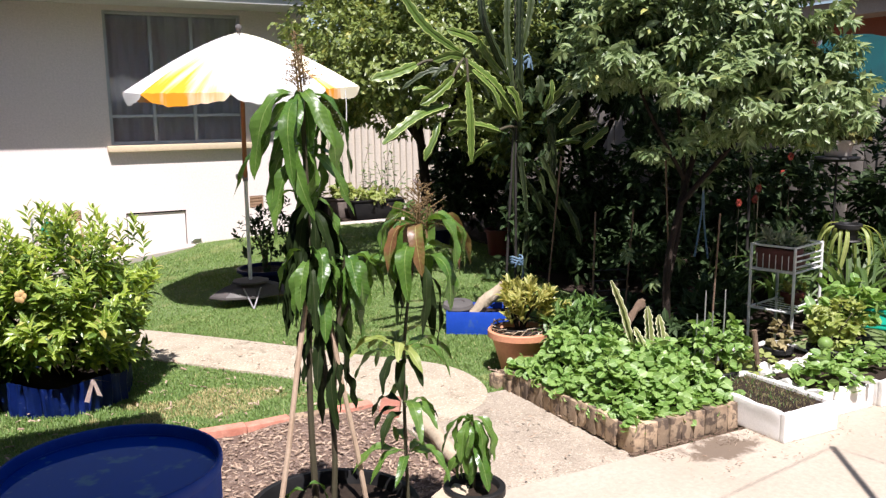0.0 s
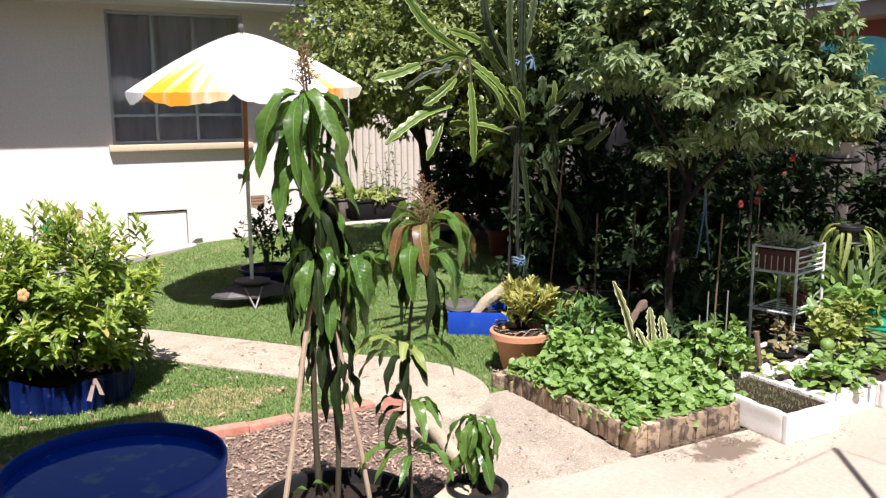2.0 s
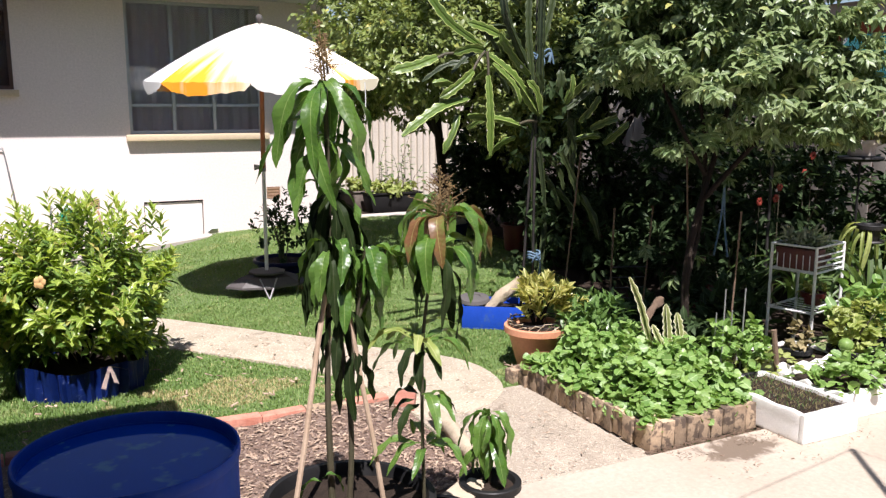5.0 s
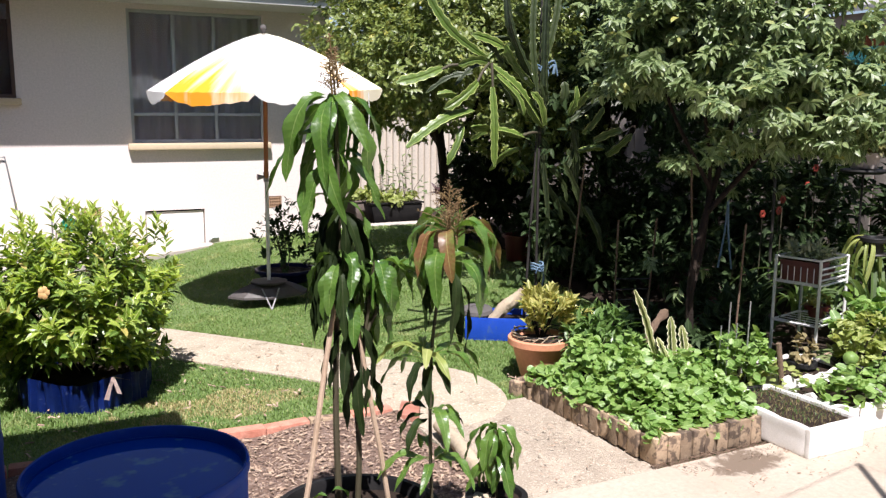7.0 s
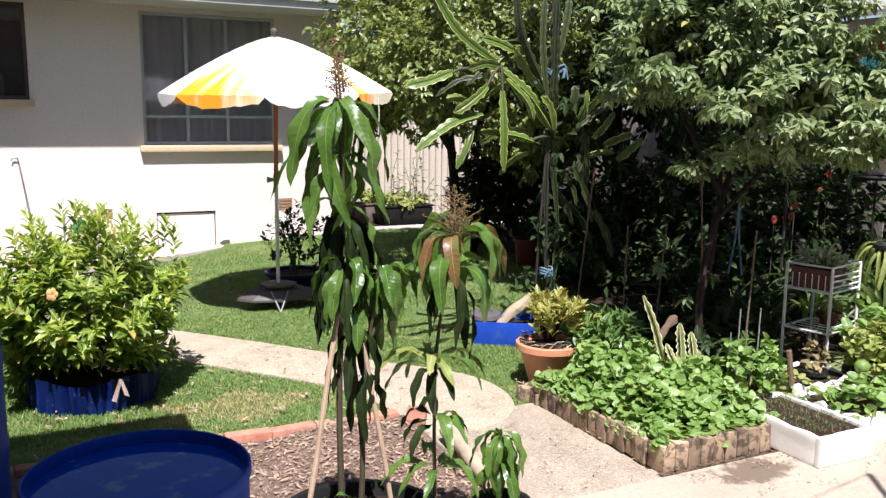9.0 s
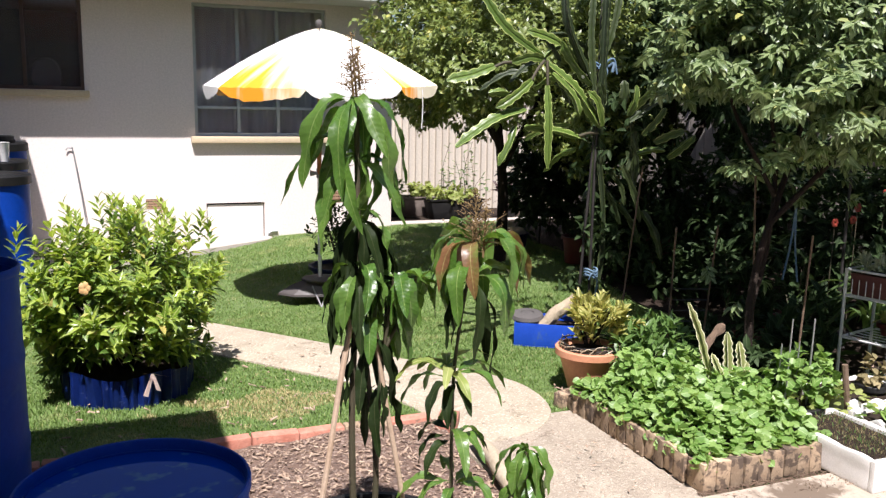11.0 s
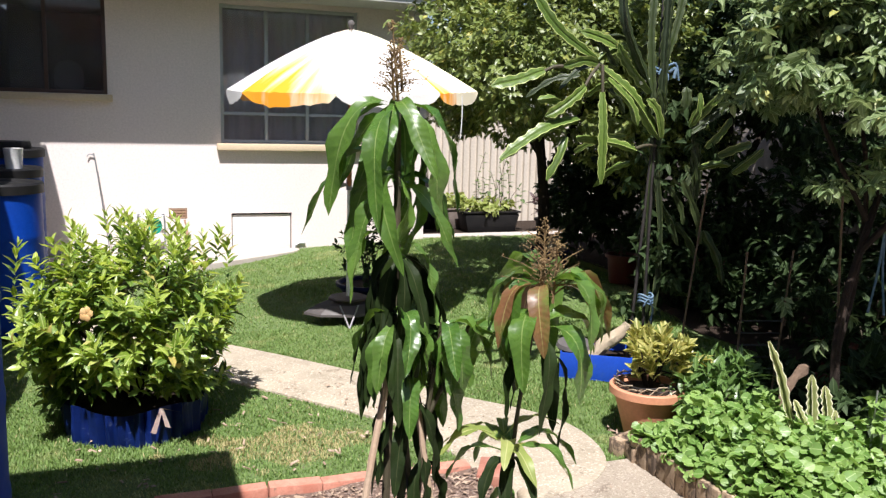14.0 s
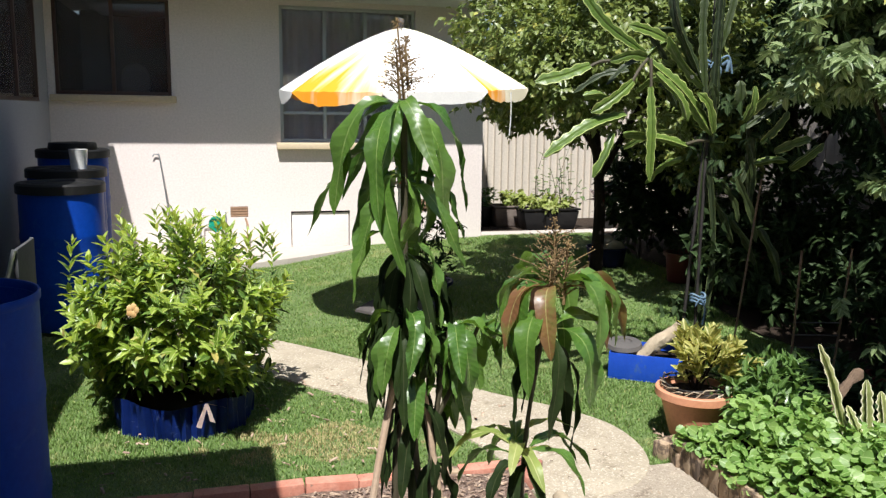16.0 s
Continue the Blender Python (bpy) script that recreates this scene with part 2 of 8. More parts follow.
M = dict(
    render_wall=surf("cement_render", (0.74, 0.66, 0.625), (0.78, 0.70, 0.665), 1.2, 45, 0.9, 0.25, 0.004),
    # Cement render again, greyer: the wing wall's shade is in the colour.
    wing_wall_shade=surf("shaded_wing_render", (0.27, 0.28, 0.31), (0.32, 0.33, 0.36), 1.2, 45, 0.9, 0.25, 0.004),
    sill=surf("sill_paint", (0.62, 0.50, 0.34), (0.56, 0.45, 0.30), 3, 50, 0.7, 0.1),
    hatch=surf("hatch_paint", (0.78, 0.74, 0.70), (0.72, 0.68, 0.64), 3, 40, 0.75, 0.1),
    alu=surf("grey_window_frame", (0.40, 0.43, 0.45), (0.46, 0.49, 0.51), 4, 60, 0.5, 0.05),
    brown_frame=surf("brown_window_frame", (0.055, 0.028, 0.02), (0.08, 0.04, 0.028), 6, 60, 0.5, 0.1),
    soffit=surf("soffit_paint", (0.55, 0.55, 0.53), (0.6, 0.6, 0.58), 2, 30, 0.8, 0.05),
    curtain=surf("curtain_cloth", (0.66, 0.64, 0.71), (0.76, 0.74, 0.80), 3, 90, 0.9, 0.1),
    # Near-black: the rooms' dimness is put into the colour; shelf and chair share it.
    dark_room=surf("near_black_matte", (0.05, 0.05, 0.055), (0.07, 0.07, 0.075), 2, 20, 0.9, 0.05),
    roof=surf("roof_sheet", (0.30, 0.29, 0.28), (0.36, 0.35, 0.34), 2, 30, 0.6, 0.05),
    clay=surf("brown_clay", (0.13, 0.10, 0.085), (0.20, 0.165, 0.14), 9, 60, 0.9, 0.3),
    vent=surf("terracotta_vent", (0.44, 0.28, 0.18), (0.34, 0.21, 0.13), 20, 90, 0.85, 0.2),
    lawn=surf("lawn_soil", (0.11, 0.17, 0.05), (0.15, 0.20, 0.07), 1.5, 70, 0.95, 0.6, 0.02, spots=((0.26, 0.24, 0.11), 1.5, 0.60)),
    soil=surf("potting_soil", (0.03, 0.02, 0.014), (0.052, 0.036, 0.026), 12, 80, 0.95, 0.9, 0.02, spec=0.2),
    ground=surf("bare_earth", (0.10, 0.085, 0.06), (0.14, 0.12, 0.085), 1.0, 30, 0.95, 0.5, 0.02),
    path=surf("worn_concrete", (0.34, 0.29, 0.21), (0.50, 0.43, 0.325), 4.5, 55, 0.9, 0.9, 0.012, spots=((0.25, 0.205, 0.145), 6.0, 0.59), speck=((0.28, 0.235, 0.18), (0.60, 0.53, 0.43), 110.0, 0.70)),
    aggregate=surf("rough_concrete", (0.35, 0.29, 0.22), (0.53, 0.45, 0.35), 4.0, 130, 0.92, 0.9, 0.012, spots=((0.24, 0.19, 0.14), 6.0, 0.61), speck=((0.24, 0.195, 0.15), (0.58, 0.50, 0.40), 130.0, 0.60)),
    slab=surf("smooth_concrete", (0.40, 0.335, 0.26), (0.485, 0.415, 0.335), 1.4, 40, 0.85, 0.25, 0.003, spots=((0.39, 0.325, 0.25), 1.9, 0.60)),
    apron=surf("apron_concrete", (0.42, 0.37, 0.33), (0.50, 0.45, 0.40), 2, 50, 0.9, 0.3),
    red_brick=surf("red_brick", (0.40, 0.15, 0.10), (0.50, 0.25, 0.18), 14, 90, 0.9, 0.6, 0.006, spots=((0.20, 0.12, 0.085), 20.0, 0.62), random_shift=0.2),
    pale_brick=surf("pale_brick", (0.30, 0.205, 0.13), (0.47, 0.36, 0.24), 12, 90, 0.9, 0.6, 0.006, spots=((0.12, 0.085, 0.06), 13.0, 0.49), random_shift=0.32),
    mulch=surf("mulch_soil", (0.16, 0.10, 0.072), (0.245, 0.165, 0.122), 8, 70, 0.95, 0.9, 0.02, speck=((0.09, 0.055, 0.045), (0.40, 0.30, 0.235), 80.0, 0.6)),
    chip=surf("wood_chip", (0.19, 0.115, 0.075), (0.62, 0.48, 0.355), 20, 120, 0.85, 0.3),
    blue_plastic=surf("blue_drum_plastic", (0.002, 0.042, 0.31), (0.004, 0.052, 0.36), 4, 40, 0.5, 0.08, 0.002, spec=0.16, spots=((0.012, 0.06, 0.30), 7.0, 0.60)),
    blue_crate=surf("blue_crate_plastic", (0.008, 0.055, 0.40), (0.012, 0.07, 0.46), 6, 60, 0.45, 0.08, spots=((0.03, 0.08, 0.30), 12.0, 0.62)),
    blue_faded=surf("faded_blue_plastic", (0.004, 0.019, 0.150), (0.008, 0.034, 0.224), 9, 60, 0.45, 0.1, 0.002, spots=((0.10, 0.14, 0.30), 16.0, 0.63)),
    navy_plastic=surf("navy_plastic", (0.006, 0.008, 0.045), (0.01, 0.014, 0.07), 6, 60, 0.55, 0.08, 0.002, spec=0.2),
    black_plastic=surf("black_plastic", (0.010, 0.010, 0.011), (0.018, 0.017, 0.016), 6, 70, 0.5, 0.1, spec=0.25),
    terracotta=surf("terracotta_plastic", (0.56, 0.24, 0.13), (0.62, 0.30, 0.18), 5, 60, 0.6, 0.08),
    red_pot=surf("red_pot_plastic", (0.085, 0.007, 0.007), (0.12, 0.011, 0.010), 6, 60, 0.5, 0.05),
    dull_red=surf("dull_red_plastic", (0.12, 0.035, 0.03), (0.16, 0.05, 0.04), 6, 60, 0.6, 0.1),
    foam=surf("foam_box", (0.80, 0.78, 0.74), (0.74, 0.71, 0.66), 5, 150, 0.8, 0.5, 0.004, spots=((0.42, 0.36, 0.28), 11.0, 0.66)),
    white_cloth=surf("white_umbrella_cloth", (0.80, 0.79, 0.76), (0.84, 0.83, 0.80), 4, 120, 0.85, 0.15),
    # Orange pales to white upwards: overexposed sun put into the colour, with fading.
    orange_cloth=glare_faded("orange_umbrella_cloth", (0.90, 0.35, 0.012), (0.88, 0.80, 0.60), -0.03, 0.42, (-0.02, -0.15, 1.815)),
    orange_faded=glare_faded("faded_orange_umbrella_cloth", (0.90, 0.35, 0.012), (0.88, 0.80, 0.60), -0.03, 0.42, (-0.02, -0.15, 1.815), (0.12, 0.5, 1.1)),
    white_metal=surf("white_painted_metal", (0.72, 0.72, 0.70), (0.64, 0.64, 0.62), 9, 60, 0.45, 0.08, spots=((0.35, 0.26, 0.18), 30.0, 0.72)),
    pole_wood=surf("varnished_wood", (0.36, 0.13, 0.045), (0.44, 0.18, 0.07), 7, 80, 0.45, 0.1),
    base_plastic=surf("umbrella_base", (0.06, 0.052, 0.05), (0.09, 0.078, 0.074), 6, 60, 0.6, 0.1),
    grey_knob=surf("grey_plastic", (0.25, 0.24, 0.25), (0.30, 0.29, 0.30), 9, 60, 0.5, 0.05),
    bamboo=surf("stake_wood", (0.44, 0.31, 0.21), (0.54, 0.41, 0.30), 12, 90, 0.75, 0.3),
    bark=surf("bark", (0.02, 0.015, 0.012), (0.04, 0.029, 0.023), 14, 60, 0.95, 0.9, 0.012, spec=0.15),
    green_stem=surf("green_stem", (0.065, 0.048, 0.03), (0.05, 0.055, 0.022), 12, 80, 0.7, 0.4),
    log=surf("weathered_log", (0.40, 0.32, 0.22), (0.50, 0.42, 0.31), 10, 60, 0.9, 0.6, 0.008, spots=((0.20, 0.15, 0.10), 16.0, 0.62)),
    stone=surf("pale_stone", (0.44, 0.36, 0.26), (0.54, 0.45, 0.33), 7, 60, 0.9, 0.6, 0.008),
    fence=surf("fence_sheet", (0.58, 0.52, 0.44), (0.63, 0.57, 0.49), 1.2, 40, 0.5, 0.05),
    paling=surf("fence_paling", (0.22, 0.195, 0.17), (0.29, 0.26, 0.23), 3, 50, 0.9, 0.4, random_shift=0.15),
    sail=surf("teal_shade_cloth", (0.006, 0.09, 0.105), (0.012, 0.135, 0.145), 5, 150, 0.9, 0.3),
    tile=surf("red_brown_wall", (0.30, 0.085, 0.045), (0.36, 0.11, 0.06), 4, 40, 0.85, 0.3),
    fascia=surf("brown_fascia", (0.38, 0.30, 0.24), (0.44, 0.35, 0.28), 3, 40, 0.7, 0.1),
    iron=surf("black_iron", (0.02, 0.018, 0.018), (0.035, 0.03, 0.028), 9, 60, 0.55, 0.2),
    steel=surf("galvanised_steel", (0.42, 0.44, 0.46), (0.5, 0.52, 0.54), 9, 60, 0.35, 0.05, metal=0.8),
    green_plastic=surf("green_chair_plastic", (0.0, 0.26, 0.17), (0.0, 0.30, 0.20), 6, 60, 0.45, 0.05),
    cord=surf("blue_cord", (0.05, 0.12, 0.21), (0.19, 0.27, 0.34), 30, 120, 0.9, 0.3),
    ribbon=surf("pink_ribbon", (0.66, 0.50, 0.44), (0.74, 0.60, 0.53), 20, 90, 0.8, 0.2),
    ceramic=surf("white_ceramic", (0.78, 0.78, 0.77), (0.74, 0.74, 0.73), 6, 60, 0.3, 0.03),
    grey_mat=surf("grey_rubber", (0.075, 0.07, 0.068), (0.11, 0.10, 0.095), 9, 60, 0.8, 0.2),
    flower=surf("mango_blossom", (0.14, 0.085, 0.04), (0.31, 0.215, 0.09), 40, 120, 0.85, 0.3),
    orange_flower=surf("orange_petal", (0.62, 0.36, 0.13), (0.70, 0.48, 0.22), 30, 90, 0.6, 0.1),
    red_flower=surf("red_petal", (0.26, 0.03, 0.02), (0.32, 0.06, 0.03), 30, 90, 0.6, 0.1),
    grass=leafy("grass_blade", (0.112, 0.202, 0.045), (0.22, 0.32, 0.09), None, 0.6, 0.32, tint=((0.46, 0.40, 0.2), 0.94), dry=((0.44, 0.41, 0.2), 1.3, 0.57)),
    mango_leaf=leafy("mango_leaf", (0.055, 0.135, 0.02), (0.12, 0.215, 0.04), (0.20, 0.28, 0.085), 0.30, 0.30, 0.026, veins=5.0),
    mango_red=leafy("reddish_mango_leaf", (0.20, 0.085, 0.045), (0.19, 0.14, 0.045), (0.30, 0.26, 0.10), 0.30, 0.28, 0.03, veins=5.0, dry=((0.12, 0.20, 0.04), 9.0, 0.50)),
    # Mango leaf again, with the inner crown's shade put into the colour.
    mango_shade=leafy("shaded_mango_leaf", (0.012, 0.022, 0.006), (0.02, 0.036, 0.009), (0.04, 0.05, 0.02), 0.55, 0.10, 0.03),
    bush_leaf=leafy("gardenia_leaf", (0.15, 0.25, 0.03), (0.43, 0.53, 0.11), (0.50, 0.56, 0.20), 0.27, 0.40, 0.05, tint=((0.55, 0.47, 0.2), 0.96)),
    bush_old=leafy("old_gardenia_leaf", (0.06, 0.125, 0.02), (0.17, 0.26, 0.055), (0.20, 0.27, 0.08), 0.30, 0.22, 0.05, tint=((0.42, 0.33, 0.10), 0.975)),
    tree_leaf=leafy("tree_leaf", (0.075, 0.125, 0.042), (0.26, 0.33, 0.145), (0.30, 0.37, 0.18), 0.40, 0.28, 0.05, tint=((0.36, 0.35, 0.10), 0.975)),
    citrus_leaf=leafy("citrus_leaf", (0.09, 0.135, 0.025), (0.22, 0.26, 0.075), (0.26, 0.32, 0.12), 0.36, 0.28, 0.05, tint=((0.40, 0.39, 0.10), 0.94)),
    # Near-black leaf: deep shade over these plants is put into the colour.
    dark_leaf=leafy("shade_darkened_leaf", (0.018, 0.034, 0.012), (0.046, 0.078, 0.028), (0.07, 0.105, 0.045), 0.58, 0.2, 0.05),
    cover_leaf=leafy("groundcover_leaf", (0.12, 0.235, 0.045), (0.27, 0.40, 0.115), (0.30, 0.42, 0.15), 0.46, 0.32, 0.04),
    succulent=leafy("pale_succulent_leaf", (0.20, 0.25, 0.13), (0.42, 0.44, 0.28), None, 0.5, 0.2),
    shrub_leaf=leafy("glossy_shrub_leaf", (0.055, 0.12, 0.025), (0.12, 0.21, 0.055), (0.18, 0.27, 0.09), 0.34, 0.28, 0.05),
    lime_leaf=leafy("lime_leaf", (0.21, 0.28, 0.06), (0.36, 0.40, 0.13), (0.42, 0.44, 0.18), 0.5, 0.36, 0.05),
    croton_leaf=leafy("croton_leaf", (0.20, 0.225, 0.045), (0.45, 0.44, 0.14), (0.48, 0.45, 0.16), 0.45, 0.34, 0.12),
    olive_leaf=leafy("olive_leaf", (0.07, 0.075, 0.02), (0.16, 0.15, 0.045), None, 0.5, 0.25),
    strap_leaf=leafy("strap_leaf", (0.045, 0.085, 0.02), (0.095, 0.15, 0.04), (0.09, 0.14, 0.045), 0.45, 0.3, 0.05),
    purple_leaf=leafy("purple_leaf", (0.045, 0.018, 0.02), (0.08, 0.035, 0.03), None, 0.4, 0.2),
    cactus=leafy("dragon_fruit_stem", (0.055, 0.10, 0.014), (0.12, 0.19, 0.035), (0.34, 0.40, 0.13), 0.38, 0.10, 0.07),
    # Dragon fruit stem again, with the shade from above put into the colour.
    cactus_shade=leafy("shaded_dragon_fruit_stem", (0.016, 0.029, 0.008), (0.038, 0.060, 0.014), (0.085, 0.11, 0.035), 0.55, 0.05, 0.06),
    pale_cactus=leafy("pale_cactus_stem", (0.25, 0.29, 0.10), (0.40, 0.42, 0.18), (0.80, 0.78, 0.55), 0.5, 0.12, 0.11),
    stump=surf("brown_stump", (0.13, 0.085, 0.055), (0.20, 0.135, 0.09), 14, 60, 0.95, 0.8, 0.01),
    straw_blade=leafy("dry_grass_blade", (0.34, 0.29, 0.13), (0.50, 0.44, 0.22), None, 0.7, 0.3),
    straw=leafy("dry_seedling", (0.17, 0.15, 0.065), (0.32, 0.26, 0.13), None, 0.7, 0.25),
)


def glass_mat(name, tint, rough):
    m, n, l, p = shader(name)
    p.inputs["Base Color"].default_value = (*tint, 1)
    p.inputs["Transmission Weight"].default_value = 0.92
    p.inputs["Roughness"].default_value = rough
    p.inputs["IOR"].default_value = 1.45
    return m


M["glass"] = glass_mat("window_glass", (0.88, 0.90, 0.93), 0.02)
# Dark tint and low gloss put the rooms' dimness into the glass.
M["dim_glass"] = glass_mat("dark_tinted_glass", (0.42, 0.42, 0.44), 0.05)
M["dim_glass"].node_tree.nodes["Principled BSDF"].inputs["Specular IOR Level"].default_value = 0.2


def water_mat():
    m, n, l, p = shader("barrel_water")
    co = n.new("ShaderNodeNewGeometry").outputs["Position"]
    # paler blue patches mixed into the water colour by noise
    col = mixcol(n, l, ramp(n, l, noise_tex(n, l, 9.0, 3.0, 0.6, co), 0.58, 0.66), (0.002, 0.042, 0.32), (0.06, 0.15, 0.30))
    l.new(col, p.inputs["Base Color"])
    p.inputs["Roughness"].default_value = 0.06
    p.inputs["IOR"].default_value = 1.33
    p.inputs["Specular IOR Level"].default_value = 0.25
    b = n.new("ShaderNodeBump")
    b.inputs["Strength"].default_value, b.inputs["Distance"].default_value = 0.08, 0.004
    l.new(noise_tex(n, l, 14.0, 2.0, 0.5, co), b.inputs["Height"])
    l.new(b.outputs[0], p.inputs["Normal"])
    return m


M["water"] = water_mat()


def soil_stain(m, centre, size, colour):
    """Brown soil that rain has washed out over a slab: one ragged patch."""
    n, l, p = m.node_tree.nodes, m.node_tree.links, m.node_tree.nodes["Principled BSDF"]
    co = n.new("ShaderNodeNewGeometry").outputs["Position"]
    mp = n.new("ShaderNodeMapping")
    mp.vector_type = 'TEXTURE'
    mp.inputs["Location"].default_value, mp.inputs["Scale"].default_value = (*centre, 0.0), (*size, 1.0)
    l.new(co, mp.inputs[0])
    ln = n.new("ShaderNodeVectorMath")
    ln.operation = 'LENGTH'
    l.new(mp.outputs[0], ln.inputs[0])
    ad = n.new("ShaderNodeMath")
    ad.operation = 'MULTIPLY_ADD'
    l.new(noise_tex(n, l, 11.0, 4.0, 0.65, co, 0.6), ad.inputs[0])
    ad.inputs[1].default_value = 1.7
    l.new(ln.outputs["Value"], ad.inputs[2])
    base = p.inputs["Base Color"].links[0].from_socket
    l.new(mixcol(n, l, ramp(n, l, ad.outputs[0], 1.5, 1.8, 0.9, 0.0), base, colour), p.inputs["Base Color"])


soil_stain(M["slab"], (3.27, 2.74), (0.26, 0.14), (0.13, 0.092, 0.062))
for key in ("mango_leaf", "mango_red"):
    gloss = M[key].node_tree.nodes["Principled BSDF"]
    gloss.inputs["Specular IOR Level"].default_value = 0.55
    gloss.inputs["Coat Weight"].default_value, gloss.inputs["Coat Roughness"].default_value = 0.35, 0.38
for key in ("mango_shade", "dark_leaf"):
    M[key].node_tree.nodes["Principled BSDF"].inputs["Specular IOR Level"].default_value = 0.15
for key in ("white_cloth", "orange_cloth"):
    m = M[key]
    n, l = m.node_tree.nodes, m.node_tree.links
    tr = n.new("ShaderNodeBsdfTranslucent")
    tr.inputs["Color"].default_value = (0.8, 0.78, 0.72, 1) if key == "white_cloth" else (0.85, 0.30, 0.02, 1)
    mx = n.new("ShaderNodeMixShader")
    mx.inputs[0].default_value = 0.22
    l.new(n["Principled BSDF"].outputs[0], mx.inputs[1])
    l.new(tr.outputs[0], mx.inputs[2])
    l.new(mx.outputs[0], n["Material Output"].inputs["Surface"])


# ---- builders ----
def thing(name, loc, label, category, group="", rz=0.0):
    ob = new(name)
    ob.empty_display_size = 0.1
    ob.matrix_world = pose(*loc, 0, 0, rz)
    return tagged(ob, label, category, group)


def done(bm, name, material, smooth=True):
    me = bpy.data.meshes.new(name)
    bm.normal_update()
    bm.to_mesh(me)
    bm.free()
    me.materials.append(material)
    if smooth:
        me.polygons.foreach_set("use_smooth", [True] * len(me.polygons))
        me.set_sharp_from_angle(angle=radians(38))
    return me


def part(name, bm, material, parent=None, label="", kind="", smooth=True):
    """Links a bmesh, or a ready mesh, as one object under a thing or a part."""
    me = done(bm, name, material, smooth) if isinstance(bm, bmesh.types.BMesh) else bm
    ob = new(name, me)
    if parent is not None:
        ob.parent = parent
    return tagged(ob, label, "", "", kind)


def solo(name, bm, material, label, category, group="", kind="", smooth=True):
    return tagged(part(name, bm, material, None, smooth=smooth), label, category, group, kind)


def box(bm, lo, hi, bevel=0.0, m=None):
    lo, hi = Vector(lo), Vector(hi)
    made = bmesh.ops.create_cube(bm, size=1.0)["verts"]
    for v in made:
        v.co = Vector([lo[i] + (v.co[i] + 0.5) * (hi[i] - lo[i]) for i in range(3)])
    if bevel:
        edges = list({e for v in made for e in v.link_edges})
        made = list({v for f in bmesh.ops.bevel(bm, geom=edges, offset=bevel, segments=2, affect='EDGES', profile=0.6)["faces"] for v in f.verts} | {v for v in made if v.is_valid})
    if m is not None:
        bmesh.ops.transform(bm, matrix=m, verts=[v for v in made if v.is_valid])
    return bm


def lathe(bm, profile, n=40, at=(0, 0, 0), wobble=0.0, seed=0):
    """Turns (radius, height) pairs round the z axis."""
    rng = random.Random(seed)
    bumps = [(rng.uniform(0, 6.28), rng.choice((2, 3, 5))) for _ in range(3)]
    rings = []
    for r, z in profile:
        if r < 1e-5:
            rings.append([bm.verts.new((at[0], at[1], at[2] + z))])
            continue
        ring = []
        for i in range(n):
            a = 2 * math.pi * i / n
            rr = r * (1 + wobble * sum(math.sin(k * a + ph) for ph, k in bumps) / 3)
            ring.append(bm.verts.new((at[0] + rr * math.cos(a), at[1] + rr * math.sin(a), at[2] + z)))
        rings.append(ring)
    for a, b in zip(rings, rings[1:]):
        for i in range(n):
            j = (i + 1) % n
            if len(a) == 1 and len(b) == 1:
                continue
            if len(a) == 1:
                bm.faces.new((a[0], b[j], b[i]))
            elif len(b) == 1:
                bm.faces.new((a[i], a[j], b[0]))
            else:
                bm.faces.new((a[i], a[j], b[j], b[i]))
    bmesh.ops.recalc_face_normals(bm, faces=bm.faces[:])
    return bm


def tube(bm, pts, radii, n=8, cap=True):
    """A pipe through points; radii one number or one for each point."""
    pts = [Vector(p) for p in pts]
    if isinstance(radii, (int, float)):
        radii = [radii] * len(pts)
    rings, side = [], None
    for i, p in enumerate(pts):
        d = (pts[min(i + 1, len(pts) - 1)] - pts[max(i - 1, 0)]).normalized()
        if side is None:
            side = d.orthogonal().normalized()
        side = (side - d * side.dot(d)).normalized()
        up = d.cross(side)
        rings.append([bm.verts.new(p + (side * math.cos(2 * math.pi * k / n) + up * math.sin(2 * math.pi * k / n)) * radii[i]) for k in range(n)])
    for a, b in zip(rings, rings[1:]):
        for k in range(n):
            bm.faces.new((a[k], a[(k + 1) % n], b[(k + 1) % n], b[k]))
    if cap:
        bm.faces.new(rings[0][::-1])
        bm.faces.new(rings[-1])
    return bm


def curve_pts(pts, n=12):
    """A smooth line through a few points."""
    pts = [Vector(p) for p in pts]
    ext = [pts[0] * 2 - pts[1], *pts, pts[-1] * 2 - pts[-2]]
    out = []
    for i in range(1, len(ext) - 2):
        p0, p1, p2, p3 = ext[i - 1:i + 3]
        steps = max(2, n // (len(pts) - 1))
        for k in range(steps):
            t = k / steps
            out.append(0.5 * (2 * p1 + (p2 - p0) * t + (2 * p0 - 5 * p1 + 4 * p2 - p3) * t * t + (3 * p1 - p0 - 3 * p2 + p3) * t ** 3))
    out.append(pts[-1])
    return out


